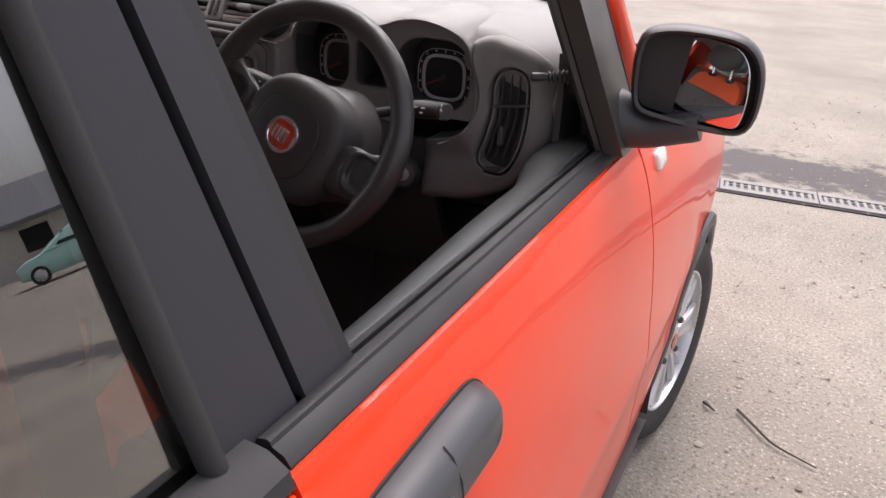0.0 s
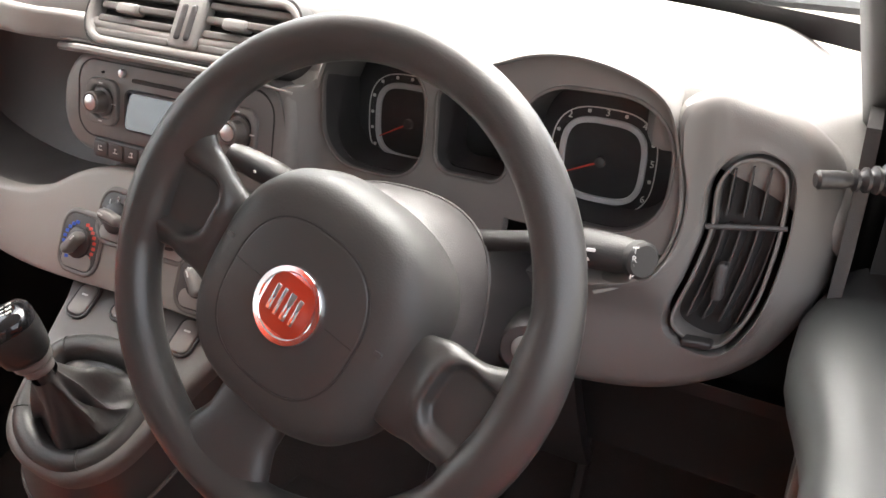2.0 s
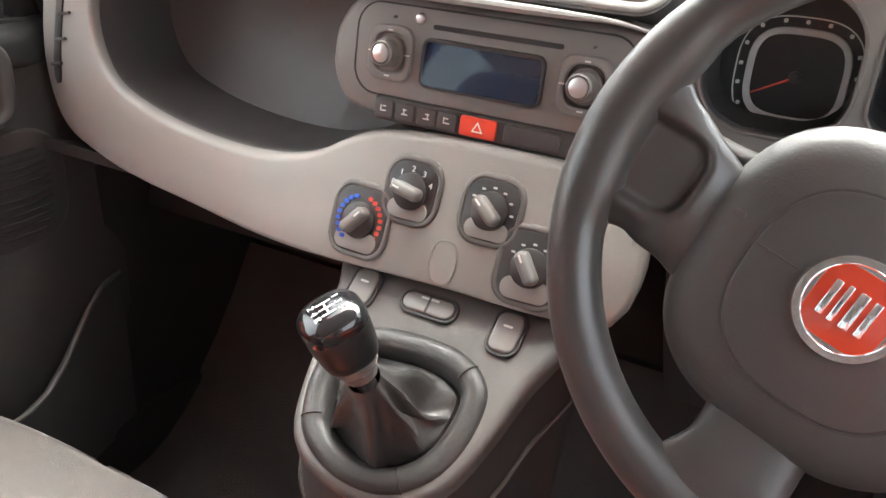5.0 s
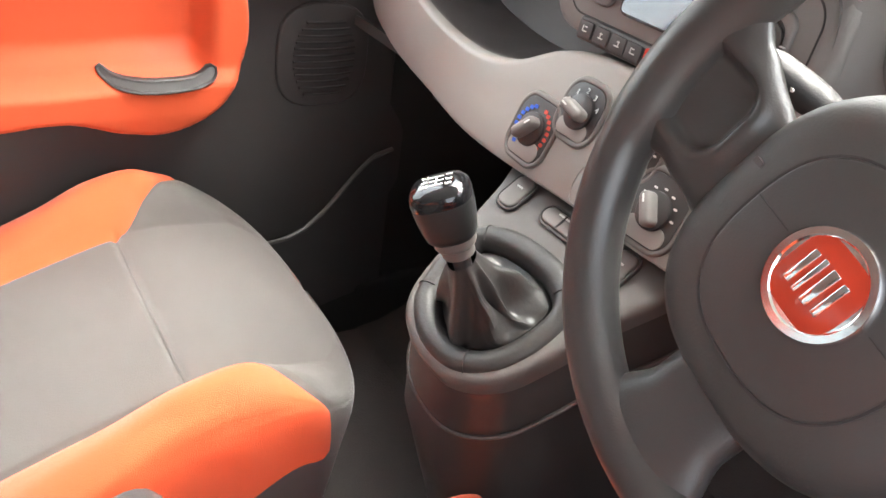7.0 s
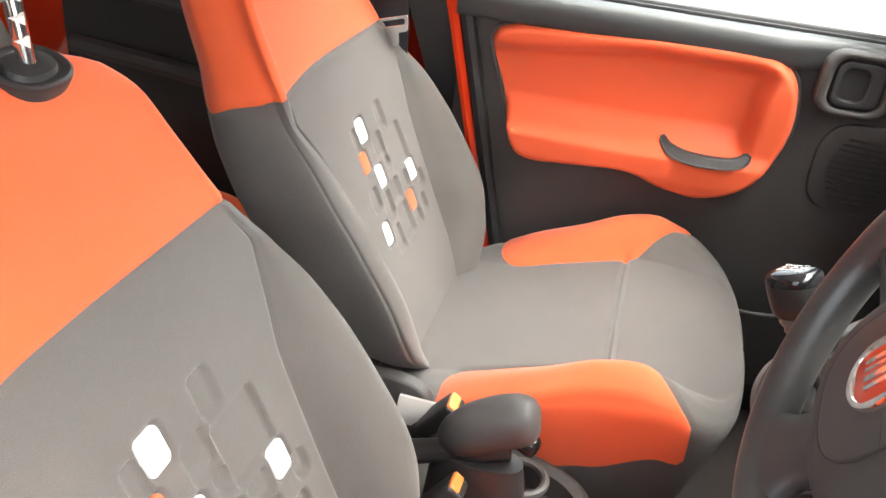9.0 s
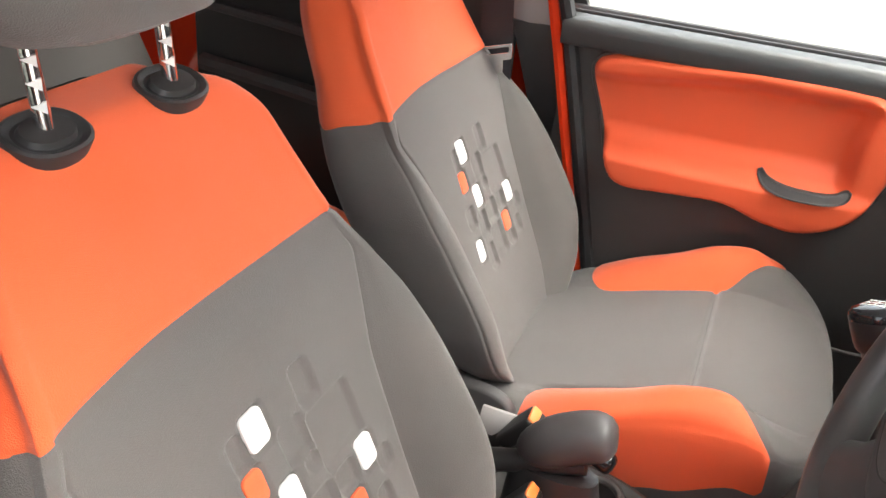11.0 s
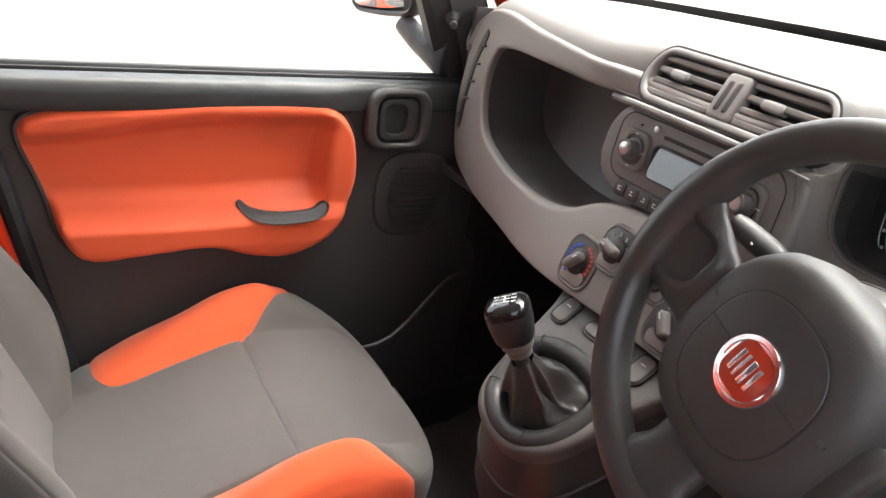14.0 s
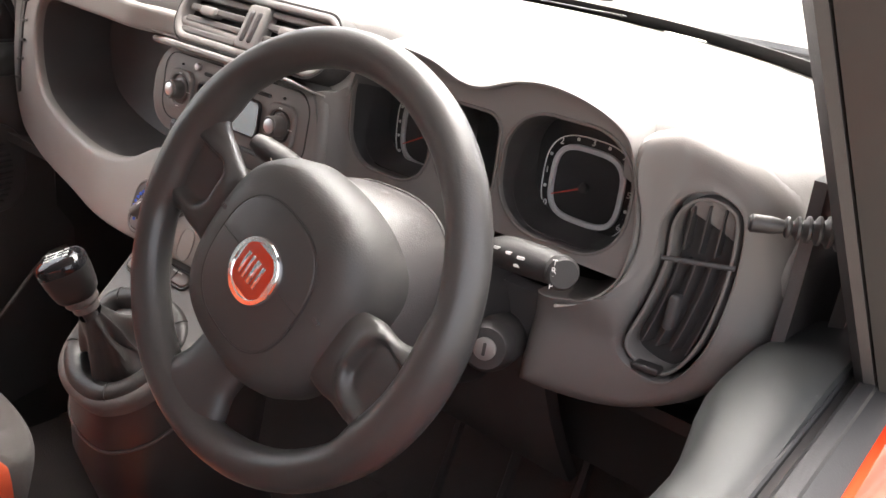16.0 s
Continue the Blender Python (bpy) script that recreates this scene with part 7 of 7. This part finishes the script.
def buckle(x, y, z, lean):
    b = thing("belt_buckle", (x, y, z - 0.1), "black seat belt buckle with orange release button", "seat belt")
    m = Matrix.Translation((x, y, z)) @ pose(0, 0, 0, -35, lean, 0)
    part("buckle_body", slab(rrect(0.034, 0.026, 0.006, 4), -0.07, 0.0, 0.004, m), M_BLACK, b)
    part("release_button", slab(rrect(0.028, 0.015, 0.003, 3, 0, -0.004), -0.004, 0.003, 0.002, m), M_BUCKLE, b, "orange release button")
    part("slot", slab(rrect(0.024, 0.003, 0.001, 2, 0, 0.008), -0.002, 0.0008, 0.0, m), M_VOID, b)
    foot = m @ Vector((0, 0, -0.06))
    part("buckle_strap", tube([foot, foot + Vector((0, -0.06, -0.07)), foot + Vector((0, -0.10, -0.14))], 0.013, 8, flat=0.35, up=(1, 0, 0)), M_BLACK, b)


buckle(-0.052, -0.318, 0.600, 6)
buckle(0.068, -0.282, 0.585, -6)
for s in (-1, 1):
    belt = thing("seat_belt", (s * 0.58, -0.6, 0.5), "dark seat belt webbing hanging on the pillar", "seat belt")
    web = curve_pts([(s * 0.548, -0.64, 1.40), (s * 0.548, -0.618, 1.2), (s * 0.552, -0.603, 1.0), (s * 0.57, -0.595, 0.8), (s * 0.60, -0.585, 0.42)], 24)
    part("webbing", tube(web, 0.029, 8, flat=0.07, up=(1, 0, 0)), M_WEB, belt)
    tm = Matrix(((0, 0.25, 1, s * 0.535), (1, 0, 0, -0.590), (0.3, 1, 0, 0.938), (0, 0, 0, 1)))
    part("tongue", band(rrect(0.055, 0.03, 0.006, 4), rrect(0.042, 0.01, 0.003, 4, 0, 0.004), -0.002, 0.002, 0.001, tm), M_CHROME, belt, "steel tongue")
    part("tongue_blade", slab(rrect(0.022, 0.028, 0.004, 3, 0, -0.024), -0.0012, 0.0012, 0.0, tm), M_CHROME, belt)
    part("guide", slab(rrect(0.07, 0.05, 0.015, 5), -0.008, 0.008, 0.004, Matrix.Translation((s * 0.552, -0.622, 1.40)) @ pose(0, 0, 0, 0, 90, 0)), M_BLACK, belt)
